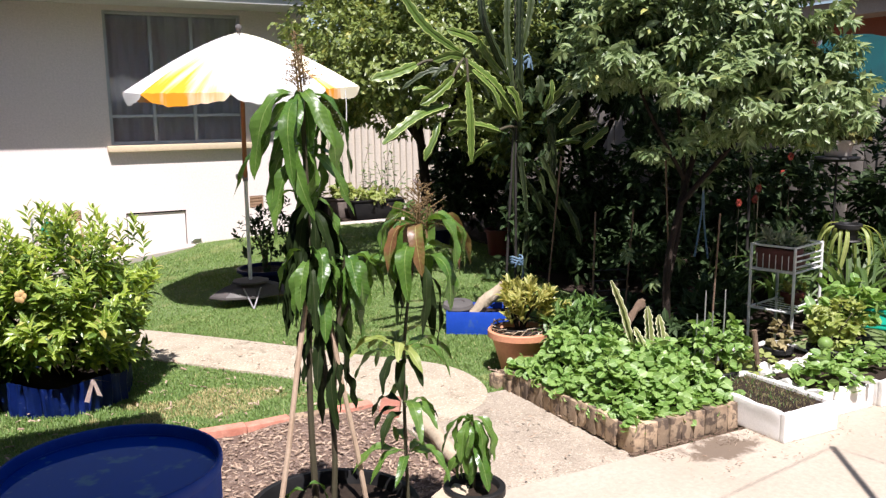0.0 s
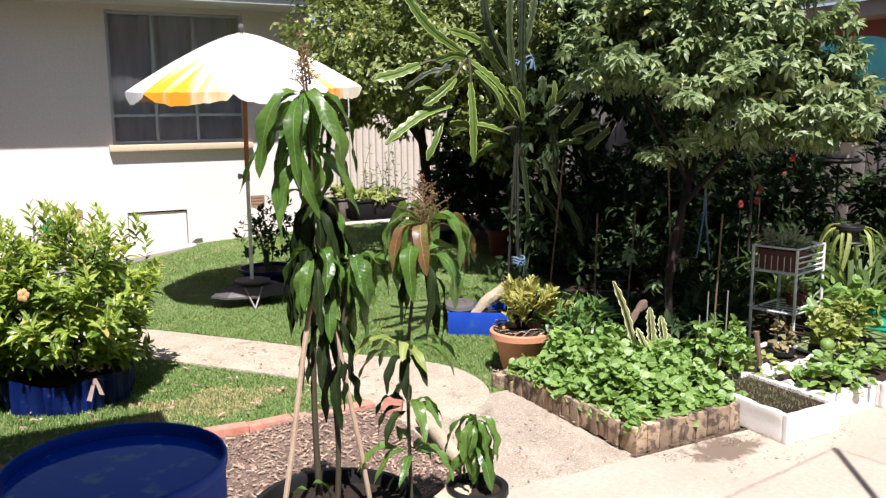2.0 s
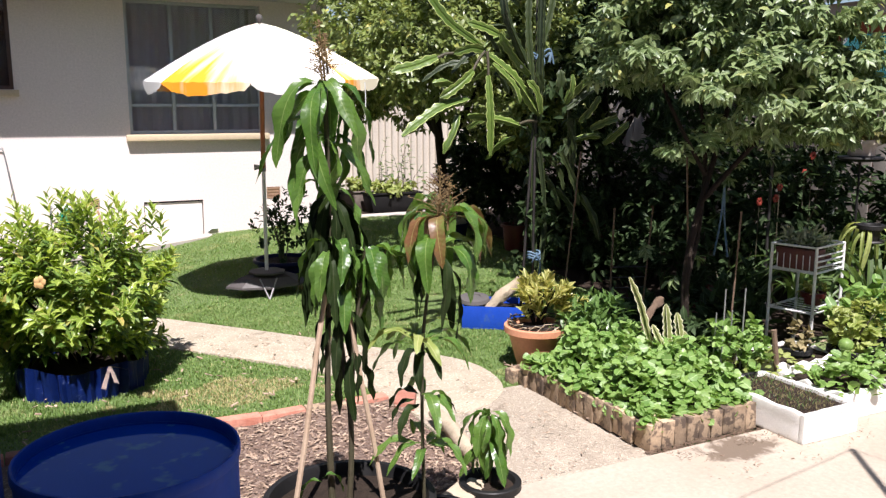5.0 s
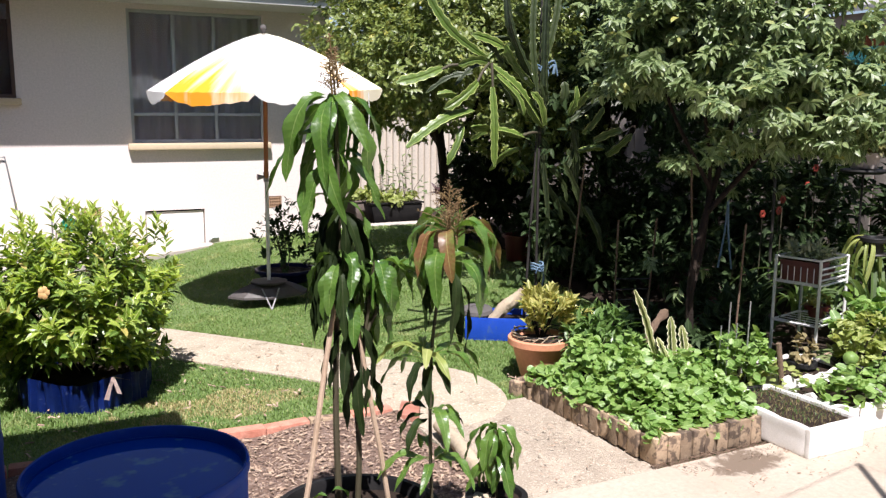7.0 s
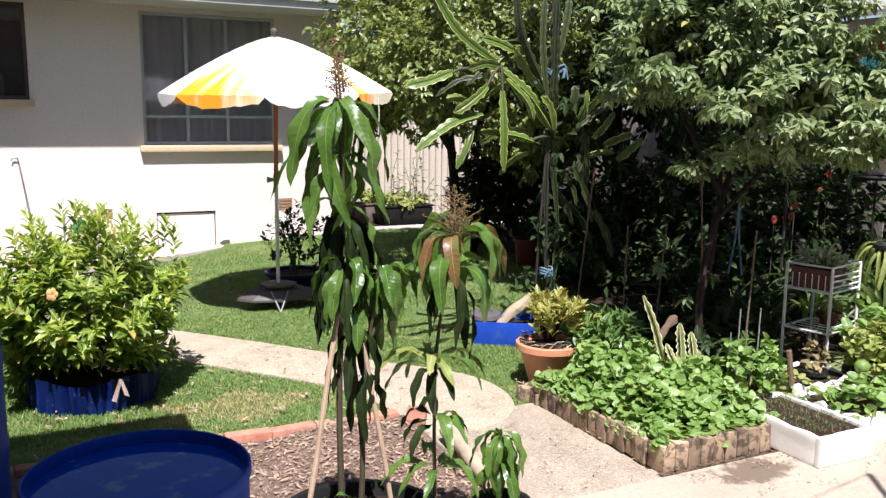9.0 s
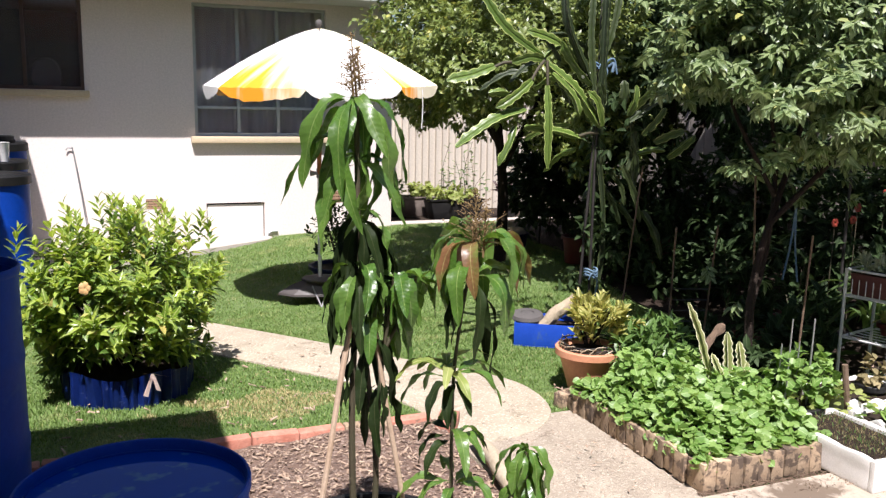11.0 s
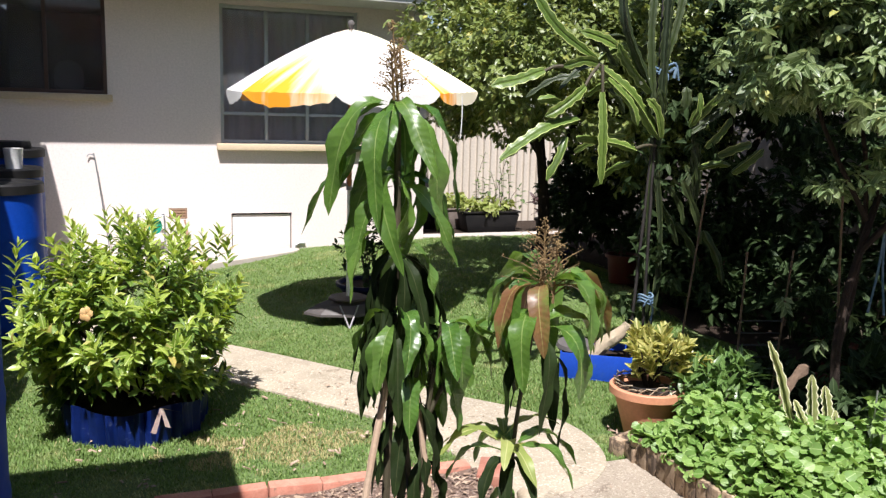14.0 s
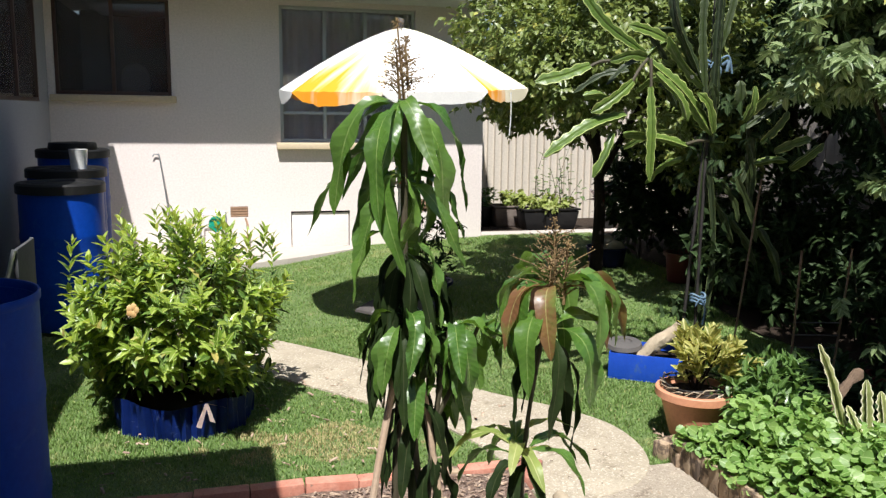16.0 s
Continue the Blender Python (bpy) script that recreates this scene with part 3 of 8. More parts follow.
def sheet_mesh(name, corners, z, thick, material, bevel=0.012):
    """A flat slab with the given outline."""
    bm = bmesh.new()
    vs = [bm.verts.new((x, y, z)) for x, y in corners]
    f = bm.faces.new(vs)
    bm.normal_update()
    if f.normal.z < 0:
        f.normal_flip()
    low = bmesh.ops.extrude_face_region(bm, geom=[f])
    moved = [v for v in low["geom"] if isinstance(v, bmesh.types.BMVert)]
    for v in moved:
        v.co.z -= thick
    bmesh.ops.recalc_face_normals(bm, faces=bm.faces[:])
    top = [e for e in bm.edges if all(abs(v.co.z - z) < 1e-6 for v in e.verts)]
    bmesh.ops.bevel(bm, geom=top, offset=bevel, segments=2, affect='EDGES', profile=0.6)
    return done(bm, name, material)


LEAF_T = np.array([0.0, 0.32, 0.32, 0.32, 0.68, 0.68, 0.68, 1.0])
LEAF_S = np.array([0.0, -1.0, 0.0, 1.0, -0.82, 0.0, 0.82, 0.0])
LEAF_F = ((0, 2, 1), (0, 3, 2), (1, 2, 5, 4), (2, 3, 6, 5), (4, 5, 7), (5, 6, 7))


ROUND_T = np.array([0.42, 0.02, 0.10, 0.42, 0.80, 1.0, 0.80, 0.42, 0.10])
ROUND_S = np.array([0.0, 0.0, -0.72, -1.0, -0.70, 0.0, 0.70, 1.0, 0.72])
ROUND_F = tuple((0, k, k % 8 + 1) for k in range(1, 9))


def leaf_cloud(name, P, D, U, L, W, material, fold=0.35, curl=0.25, disc=False):
    """One mesh of many leaves: root P, way D, upper side U, length L, width W (numpy arrays)."""
    D = D / np.linalg.norm(D, axis=1, keepdims=True)
    S = np.cross(D, U)
    S /= np.maximum(np.linalg.norm(S, axis=1, keepdims=True), 1e-6)
    N = np.cross(S, D)
    lt, ls, lf = (ROUND_T, ROUND_S, ROUND_F) if disc else (LEAF_T, LEAF_S, LEAF_F)
    k, c = len(P), len(lt)
    t, s = lt[None, :, None], ls[None, :, None]
    L3, W3 = L[:, None, None], W[:, None, None] * 0.5
    V = P[:, None] + D[:, None] * t * L3 + S[:, None] * s * W3 + N[:, None] * (np.abs(s) * fold * W3 - curl * t * t * L3)
    me = bpy.data.meshes.new(name)
    faces = np.array([f for f in lf if len(f) == 3]), np.array([f for f in lf if len(f) == 4], int).reshape(-1, 4)
    base = (np.arange(k) * c)[:, None, None]
    tri, quad = (faces[0][None] + base).reshape(-1), (faces[1][None] + base).reshape(-1)
    loops = np.concatenate([tri, quad]).astype(np.int32)
    me.vertices.add(k * c)
    me.vertices.foreach_set("co", V.reshape(-1).astype(np.float32))
    me.loops.add(len(loops))
    me.loops.foreach_set("vertex_index", loops)
    nt, nq = len(tri) // 3, len(quad) // 4
    me.polygons.add(nt + nq)
    me.polygons.foreach_set("loop_start", np.concatenate([np.arange(nt) * 3, nt * 3 + np.arange(nq) * 4]).astype(np.int32))
    uv = np.stack([ls * 0.5 + 0.5, lt], 1)[loops % c]
    me.uv_layers.new(name="uv").data.foreach_set("uv", uv.reshape(-1).astype(np.float32))
    me.update(calc_edges=True)
    me.polygons.foreach_set("use_smooth", [True] * (nt + nq))
    me.materials.append(material)
    return me


def rosettes(rng, tips, dirs, per, length, width, spread=0.9, droop=0.25, gap=0.02):
    """Leaves set round shoot tips: returns arrays for leaf_cloud."""
    n = len(tips)
    P = np.repeat(tips, per, 0)
    A = np.repeat(dirs / np.linalg.norm(dirs, axis=1, keepdims=True), per, 0)
    R = rng.normal(size=(n * per, 3))
    R -= A * (R * A).sum(1, keepdims=True)
    R /= np.linalg.norm(R, axis=1, keepdims=True)
    k = rng.uniform(0.5, 1.3, (n * per, 1)) * spread
    D = A + R * k
    D[:, 2] -= droop * rng.uniform(0.3, 1.5, n * per)
    P = P - A * rng.uniform(0, 1, (n * per, 1)) * length * 0.7 + rng.normal(size=P.shape) * gap
    U = A + np.array([0, 0, 0.8]) + rng.normal(size=P.shape) * 0.25
    L = length * rng.uniform(0.65, 1.2, n * per)
    W = width * rng.uniform(0.75, 1.2, n * per)
    return P, D, U, L, W


def shoots(rng, tips, axes, length, per, leaf, spread=1.0, droop=0.15):
    """Leaves in a spiral along short shoots, small and upright at the tip: arrays for leaf_cloud, and how near the tip each leaf sits."""
    n = len(tips)
    A = axes / np.linalg.norm(axes, axis=1, keepdims=True)
    e1 = np.cross(A, np.array([0.31, 0.52, 0.79]))
    e1 /= np.linalg.norm(e1, axis=1, keepdims=True)
    e2 = np.cross(A, e1)
    A, e1, e2, T = (np.repeat(v, per, 0) for v in (A, e1, e2, tips))
    k = np.tile(np.arange(per), n)
    f = (k + 0.5) / per
    a = k * 2.4 + np.repeat(rng.uniform(0, 6.28, n), per)
    R = e1 * np.cos(a)[:, None] + e2 * np.sin(a)[:, None]
    way = spread * (1.25 - 0.75 * f) * rng.uniform(0.75, 1.2, n * per)
    D = A * np.cos(way)[:, None] + R * np.sin(way)[:, None]
    D[:, 2] -= droop * rng.uniform(0.2, 1.6, n * per)
    P = T - A * ((1 - f) * np.repeat(rng.uniform(0.7, 1.3, n), per) * length)[:, None]
    U = A + np.array([0, 0, 0.7]) + rng.normal(size=P.shape) * 0.2
    L = leaf[0] * (0.6 + 0.5 * np.sin(math.pi * np.clip(f, 0.05, 0.97)) ** 0.6) * rng.uniform(0.8, 1.15, n * per)
    W = L * leaf[1] / leaf[0] * rng.uniform(0.85, 1.15, n * per)
    return (P, D, U, L, W), f


def lump(rng, p, k=3.0, amp=0.25):
    """Uneven outline: a factor that swells and shrinks over the unit sphere."""
    a = rng.uniform(0, 6.28, 6)
    return 1 + amp * (np.sin(k * p[:, 0] + a[0]) * np.sin(k * p[:, 1] + a[1]) + 0.6 * np.sin(1.9 * k * p[:, 2] + a[2]) * np.sin(1.7 * k * p[:, 0] + a[3]))


def spray_tips(rng, sprays, per, centre, radii, size, low=-0.8, amp=0.18):
    """Shoot tips in flattened sprays at the ends of unseen twigs, with gaps between them."""
    v = rng.normal(size=(sprays * 3, 3))
    v /= np.linalg.norm(v, axis=1, keepdims=True)
    v = v[v[:, 2] > low][:sprays]
    c = np.array(centre) + v * rng.uniform(0.72, 1.08, (len(v), 1)) * np.array(radii) * (1 + amp * np.sin(4 * v[:, :1] + 2) * np.sin(5 * v[:, 1:2]))
    P = np.repeat(c, per, 0)
    out = np.repeat(v, per, 0)
    k = rng.normal(size=P.shape) * np.array([1.0, 1.0, 0.26]) * size * np.repeat(rng.uniform(0.6, 1.3, (len(v), 1)), per, 0)
    k[:, 2] -= 0.38 * np.hypot(k[:, 0], k[:, 1])
    return P + k, out * 0.8 + rng.normal(size=P.shape) * 0.4 + np.array([0, 0, 0.2])


def crown_tips(rng, n, centre, radii, shell=0.55, amp=0.25, k=3.0, low=-1.0):
    """Shoot tips through an uneven, gappy crown, thicker near its skin."""
    out, ways = [], []
    while sum(len(o) for o in out) < n:
        v = rng.normal(size=(n, 3))
        v /= np.linalg.norm(v, axis=1, keepdims=True)
        v = v[v[:, 2] > low]
        r = shell + (1 - shell) * rng.uniform(0, 1, (len(v), 1)) ** 0.55
        f = lump(np.random.RandomState(int(k * 100)), v, k, amp)[:, None]
        keep = np.sin(7 * v[:, 0] + 3 * v[:, 2]) * np.sin(6 * v[:, 1] + 2.0) > -0.55
        out.append((np.array(centre) + v * r * f * np.array(radii))[keep])
        ways.append((v + rng.normal(size=v.shape) * 0.45 + np.array([0, 0, 0.25]))[keep])
    return np.concatenate(out)[:n], np.concatenate(ways)[:n]


def inside(poly, X, Y):
    """Which points lie inside an outline."""
    hit = np.zeros(X.shape, bool)
    for (x1, y1), (x2, y2) in zip(poly, poly[1:] + poly[:1]):
        if y1 != y2:
            hit ^= ((y1 > Y) != (y2 > Y)) & (X < (x2 - x1) * (Y - y1) / (y2 - y1) + x1)
    return hit


# ---- ground ----
def rise(x, y):
    """The lawn climbs a little towards the back corner of the house."""
    s = np.clip((np.asarray(y, float) - 6.0) / 2.5, 0, 1)
    return 0.052 * np.clip(np.asarray(x, float) - 1.4, 0, 2.6) * s * s * (3 - 2 * s)


PATH_CORNERS = [(-1.0, 8.75), (0.1, 7.75), (1.25, 6.54), (1.98, 5.66), (2.32, 5.2), (2.62, 4.86), (2.78, 4.58), (2.80, 4.28), (2.72, 4.02), (2.54, 3.84), (2.28, 3.76),
                (2.10, 3.82), (2.06, 4.1), (2.02, 4.36), (1.90, 4.72), (1.74, 4.98), (0.95, 5.93), (-0.1, 7.0), (-1.0, 7.6)]
PATH_OUTLINE = [(p[0], p[1]) for p in curve_pts([(x, y, 0) for x, y in PATH_CORNERS], 90)]
STRIP_OUTLINE = [(2.06, 2.875), (2.89, 2.875), (2.89, 4.04), (2.70, 4.04), (2.54, 3.88), (2.28, 3.80), (2.08, 3.86)]
APRON_OUTLINE = [(-0.98, 8.9), (0.2, 9.15), (1.0, 9.55), (1.55, 9.85), (2.0, 10.15), (2.28, 10.34), (2.36, 10.46), (2.36, 10.6), (-0.98, 10.6)]

bm = bmesh.new()
bmesh.ops.create_grid(bm, x_segments=20, y_segments=20, size=60)
for v in bm.verts:
    v.co.z = -0.06
solo("ground", bm, M["ground"], "bare brown earth under and round the yard", "ground", kind="structure")

bm = bmesh.new()
nx, ny, x0, x1, y0, y1 = 90, 72, -0.98, 8.0, 2.87, 10.66
grid = [[bm.verts.new((x0 + (x1 - x0) * i / nx, y0 + (y1 - y0) * j / ny, 0)) for i in range(nx + 1)] for j in range(ny + 1)]
for row in grid:
    for v in row:
        v.co.z = -0.03 + float(rise(v.co.x, v.co.y)) + 0.010 * noise.noise((v.co.x * 1.3, v.co.y * 1.3, 0)) + 0.006 * noise.noise((v.co.x * 5, v.co.y * 5, 3))
for j in range(ny):
    for i in range(nx):
        bm.faces.new((grid[j][i], grid[j][i + 1], grid[j + 1][i + 1], grid[j + 1][i]))
solo("lawn", bm, M["lawn"], "short green lawn with dry worn patches", "lawn", kind="structure")

# dark earth sheet put where deep tree shade lies, a little proud of the lawn
SHADE_EDGE = [(4.0, 4.95), (5.3, 4.85), (5.95, 4.78), (6.5, 4.80), (7.2, 4.98), (8.0, 5.12), (8.9, 5.18), (10.0, 5.36), (10.74, 5.55)]
bm = bmesh.new()
rows = []
for y in np.linspace(4.0, 10.61, 46):
    left = float(np.interp(y, [k[0] for k in SHADE_EDGE], [k[1] for k in SHADE_EDGE])) + 0.10 * noise.noise((y * 2.3, 4.0, 0))
    rows.append([bm.verts.new((x, y, -0.014 + float(rise(x, y)) + 0.010 * noise.noise((x * 1.3, y * 1.3, 0)) + 0.018 * noise.noise((x * 4, y * 4, 9)) * min(1, k)))
                 for k, x in enumerate(np.linspace(left, 7.58, 24))])
for a, b in zip(rows, rows[1:]):
    for k in range(23):
        bm.faces.new((a[k], a[k + 1], b[k + 1], b[k]))
solo("shade_bed", bm, M["soil"], "dark earth sheet under the trees, their deep shade put into it", "garden bed", kind="structure")

solo("garden_path", sheet_mesh("garden_path", PATH_OUTLINE, -0.012, 0.05, M["path"]), None, "worn pale concrete path ending in a rounded pad", "path", kind="structure")
solo("path_strip", sheet_mesh("path_strip", STRIP_OUTLINE, -0.018, 0.04, M["aggregate"]), None, "rough grey aggregate concrete strip beside the raised bed", "path", kind="structure")
solo("house_apron", sheet_mesh("house_apron", APRON_OUTLINE, 0.036, 0.12, M["apron"]), None, "narrow grey concrete apron along the house wall", "path", kind="structure")
for a, b in ((-6.0, 1.05), (1.056, 4.55), (4.556, 12.0)):
    solo("patio_slab", sheet_mesh("patio_slab", [(a, -7.0), (b, -7.0), (b, 2.865), (a, 2.865)], 0.0, 0.1, M["slab"], 0.006), None,
         "smooth cream concrete patio slab with stains", "patio", "patio slabs", kind="structure")
bm = bmesh.new()
box(bm, (3.96, 10.63, -0.05), (8.0, 10.9, 0.122), 0.012)
solo("back_kerb", bm, M["apron"], "low concrete kerb in front of the back fence", "kerb", kind="structure")
bm = bmesh.new()
box(bm, (3.96, 10.9, -0.05), (8.0, 12.25, 0.09))
solo("back_terrace", bm, M["soil"], "bare earth strip behind the low kerb", "ground", kind="structure")


# mulch bed with loose chips
bm = bmesh.new()
xs, ys = np.linspace(-0.6, 2.05, 54), np.linspace(2.872, 4.085, 26)
grid = [[bm.verts.new((x, y, 0.0 + 0.016 * noise.noise((x * 6, y * 6, 1)) + 0.02 * noise.noise((x * 1.6, y * 1.6, 5)))) for x in xs] for y in ys]
for j in range(len(ys) - 1):
    for i in range(len(xs) - 1):
        bm.faces.new((grid[j][i], grid[j][i + 1], grid[j + 1][i + 1], grid[j + 1][i]))
solo("mulch_bed", bm, M["mulch"], "brown mulched garden bed behind the brick edging", "garden bed", kind="structure")


def chips(name, n, area, z, size, material, label, seed):
    """Loose flakes of wood strewn over a rectangle."""
    rng = np.random.RandomState(seed)
    V, F = [], []
    for i in range(n):
        x, y = rng.uniform(area[0], area[1]), rng.uniform(area[2], area[3])
        l, w, h = size * rng.uniform(0.3, 1.7) ** 1.2, size * rng.uniform(0.12, 0.55), size * 0.12
        m = pose(x, y, z + rng.uniform(0, 0.012) + 0.016 * noise.noise((x * 6, y * 6, 1)) + 0.02 * noise.noise((x * 1.6, y * 1.6, 5)), rng.uniform(-25, 25), rng.uniform(-25, 25), rng.uniform(0, 360))
        b = len(V)
        for sx, sy, sz in ((-1, -1, -1), (1, -1, -1), (1, 1, -1), (-1, 1, -1), (-.8, -.7, 1), (.9, -.8, 1), (.8, .8, 1), (-.9, .7, 1)):
            V.append(m @ Vector((sx * l / 2, sy * w / 2, sz * h / 2)))
        F += [(b + 4, b + 5, b + 6, b + 7), (b, b + 1, b + 5, b + 4), (b + 1, b + 2, b + 6, b + 5), (b + 2, b + 3, b + 7, b + 6), (b + 3, b, b + 4, b + 7)]
    me = bpy.data.meshes.new(name)
    me.from_pydata(V, [], F)
    me.materials.append(material)
    return tagged(new(name, me), label, "mulch", kind="stuff")


chips("wood_chips", 2300, (0.2, 2.03, 2.9, 4.06), 0.004, 0.024, M["chip"], "pale wood chips scattered over brown mulch", 4)
chips("path_litter", 240, (1.2, 2.78, 3.85, 5.9), -0.008, 0.012, M["stump"], "small dark bits lying on the pale path", 12)
chips("bark_bits", 2200, (0.2, 2.03, 2.9, 4.06), 0.002, 0.016, M["mulch"], "dark bark bits in the mulch bed", 3)
chips("leaf_litter", 110, (2.1, 2.84, 2.9, 3.75), -0.004, 0.016, M["chip"], "dry leaf litter scattered on rough concrete", 5)
chips("slab_dirt", 900, (2.84, 3.6, 2.865, 2.925), -0.010, 0.013, M["stump"], "brown dirt and bits along the foot of the bed", 7)
chips("slab_litter", 160, (2.9, 4.6, 2.45, 2.86), 0.002, 0.012, M["chip"], "dry bits blown over the slab before the bed", 8)
chips("lawn_litter", 130, (0.2, 2.3, 4.3, 5.7), -0.01, 0.03, M["chip"], "dry fallen leaves lying on the lawn", 9)
chips("foot_dirt", 260, (2.9, 3.56, 2.74, 2.86), -0.001, 0.008, M["stump"], "brown dirt washed out over the slab at the foot of the bed", 10)
chips("bed_litter", 500, (2.9, 5.2, 2.95, 4.6), 0.0, 0.03, M["chip"], "dry litter on the shaded earth under the tree", 6)


def blades(name, n, area, h, seed, ok, label, material="grass"):
    """Grass: thin bent blades over a rectangle, where ok(x, y)."""
    rng = np.random.RandomState(seed)
    X, Y = rng.uniform(area[0], area[1], n), rng.uniform(area[2], area[3], n)
    keep = ok(X, Y)
    X, Y = X[keep], Y[keep]
    n = len(X)
    patch = np.sin(X * 2.1 + 1) * np.sin(Y * 2.7) + 0.5 * np.sin(X * 5.3) * np.sin(Y * 4.9 + 2)
    H = h * rng.uniform(0.5, 1.25, n) * (1 + 0.25 * patch)
    a = rng.uniform(0, 6.28, n)
    lean = rng.uniform(0.2, 1.1, n) * H
    wx, wy = -np.sin(a) * 0.0024, np.cos(a) * 0.0024
    dx, dy = np.cos(a) * lean, np.sin(a) * lean
    Z = rise(X, Y) - 0.032
    V = np.zeros((n, 5, 3))
    for k, (s, f, zz) in enumerate(((1, 0.0, 0.0), (-1, 0.0, 0.0), (0.8, 0.35, 0.6), (-0.8, 0.35, 0.6), (0, 1.0, 1.0))):
        V[:, k, 0], V[:, k, 1], V[:, k, 2] = X + wx * s + dx * f, Y + wy * s + dy * f, Z + H * zz
    b = np.arange(n) * 5
    tri = np.concatenate([np.stack([b, b + 1, b + 3], 1), np.stack([b, b + 3, b + 2], 1), np.stack([b + 2, b + 3, b + 4], 1)]).astype(np.int32)
    me = bpy.data.meshes.new(name)
    me.vertices.add(n * 5)
    me.vertices.foreach_set("co", V.reshape(-1).astype(np.float32))
    me.loops.add(len(tri) * 3)
    me.loops.foreach_set("vertex_index", tri.reshape(-1))
    me.polygons.add(len(tri))
    me.polygons.foreach_set("loop_start", (np.arange(len(tri)) * 3).astype(np.int32))
    me.uv_layers.new(name="uv")
    me.update(calc_edges=True)
    me.materials.append(M[material])
    return tagged(new(name, me), label, "grass", kind="stuff")


def lawn_ok(X, Y):
    bad = inside(PATH_OUTLINE, X, Y) | inside(APRON_OUTLINE, X, Y) | inside(STRIP_OUTLINE, X, Y)
    bad |= (Y < 4.165) & (X < 2.1)
    bad |= (X > 2.85) & (Y < 4.0)
    bad |= X > np.interp(Y, [k[0] for k in SHADE_EDGE], [k[1] for k in SHADE_EDGE]) + 0.06 * np.sin(Y * 7)
    return ~bad


def worn_ok(X, Y):
    return lawn_ok(X, Y) & (np.hypot((X - 1.25) / 0.55, (Y - 4.68) / 0.28) + 0.35 * np.sin(X * 13) * np.sin(Y * 17) < 0.85)


blades("dry_grass", 16000, (0.6, 2.0, 4.25, 5.2), 0.02, 14, worn_ok, "dry straw-coloured patch of worn grass", "straw_blade")
blades("near_grass", 230000, (-0.95, 3.6, 4.0, 7.0), 0.019, 11, lambda X, Y: lawn_ok(X, Y) & ~(worn_ok(X, Y) & (np.sin(X * 911) > -0.5)), "mown green grass blades in front of the house")
blades("shade_grass", 60000, (3.6, 5.4, 4.3, 7.0), 0.024, 13, lawn_ok, "mown grass in dappled shade under the trees")
blades("far_grass", 150000, (-0.95, 5.5, 7.0, 10.63), 0.022, 12, lawn_ok, "mown green grass by the umbrella and house")


# ---- house ----
def holed(axis, at, thick, span, height, holes):
    """A wall as butted blocks with openings through it. axis: the way it runs."""
    bm = bmesh.new()
    us = sorted({span[0], span[1], *[h[0] for h in holes], *[h[1] for h in holes]})
    zs = sorted({height[0], height[1], *[h[2] for h in holes], *[h[3] for h in holes]})
    vs = {}

    def vert(u, w, z):
        key = (round(u, 4), round(w, 4), round(z, 4))
        if key not in vs:
            vs[key] = bm.verts.new((u, w, z) if axis == 'x' else (w, u, z))
        return vs[key]
    solid = {(i, j) for i in range(len(us) - 1) for j in range(len(zs) - 1)
             if not any(h[0] < (us[i] + us[i + 1]) / 2 < h[1] and h[2] < (zs[j] + zs[j + 1]) / 2 < h[3] for h in holes)}
    w0, w1 = at, at + thick
    for i, j in solid:
        a, b, c, d = us[i], us[i + 1], zs[j], zs[j + 1]
        for w in (w0, w1):
            bm.faces.new([vert(a, w, c), vert(b, w, c), vert(b, w, d), vert(a, w, d)])
        for di, dj, e in ((-1, 0, ((a, c), (a, d))), (1, 0, ((b, c), (b, d))), (0, -1, ((a, c), (b, c))), (0, 1, ((a, d), (b, d)))):
            if (i + di, j + dj) not in solid:
                (ua, za), (ub, zb) = e
                bm.faces.new([vert(ua, w0, za), vert(ub, w0, zb), vert(ub, w1, zb), vert(ua, w1, za)])
    bmesh.ops.recalc_face_normals(bm, faces=bm.faces[:])
    return bm


HATCH, VENT_A, VENT_B = (1.59, 2.29, 0.02, 0.462), (0.895, 1.095, 0.405, 0.53), (3.09, 3.27, 0.43, 0.585)
WIN_1, WIN_2, WIN_3 = (1.485, 3.085, 1.275, 2.83), (-0.905, 0.292, 1.785, 2.84), (8.3, 10.1, 1.70, 2.75)
solo("wall_back", holed('x', 10.6, 0.24, (-0.98, 3.95), (-0.1, 3.0), [HATCH, VENT_A, VENT_B, WIN_1, WIN_2]), M["render_wall"],
     "cream cement-rendered house wall with two windows", "wall", kind="structure", smooth=False)
solo("wall_side", holed('y', -1.22, 0.24, (-7.0, 10.84), (-0.1, 3.0), [WIN_3]), M["wing_wall_shade"],
     "pale rendered side wing wall, its shade put into a grey colour", "wall", kind="structure", smooth=False)
solo("wall_return", holed('y', 3.71, 0.24, (10.84, 16.0), (-0.1, 3.0), []), M["render_wall"], "cream rendered return wall round the house corner", "wall", kind="structure", smooth=False)
bm = bmesh.new()
box(bm, (-0.98, 13.2, 0.3), (3.7, 13.4, 3.0))
box(bm, (-0.98, 10.86, 0.2), (3.7, 13.2, 0.3))
box(bm, (0.78, 10.86, 0.3), (0.88, 13.2, 2.88))
box(bm, (-1.1, 10.86, 0.3), (-0.99, 13.4, 2.88))
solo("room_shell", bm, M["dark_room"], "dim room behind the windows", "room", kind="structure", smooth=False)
bm = bmesh.new()
box(bm, (-3.2, 7.6, 0.2), (-3.0, 10.8, 2.85))
box(bm, (-3.0, 7.6, 0.2), (-1.24, 7.8, 2.85))
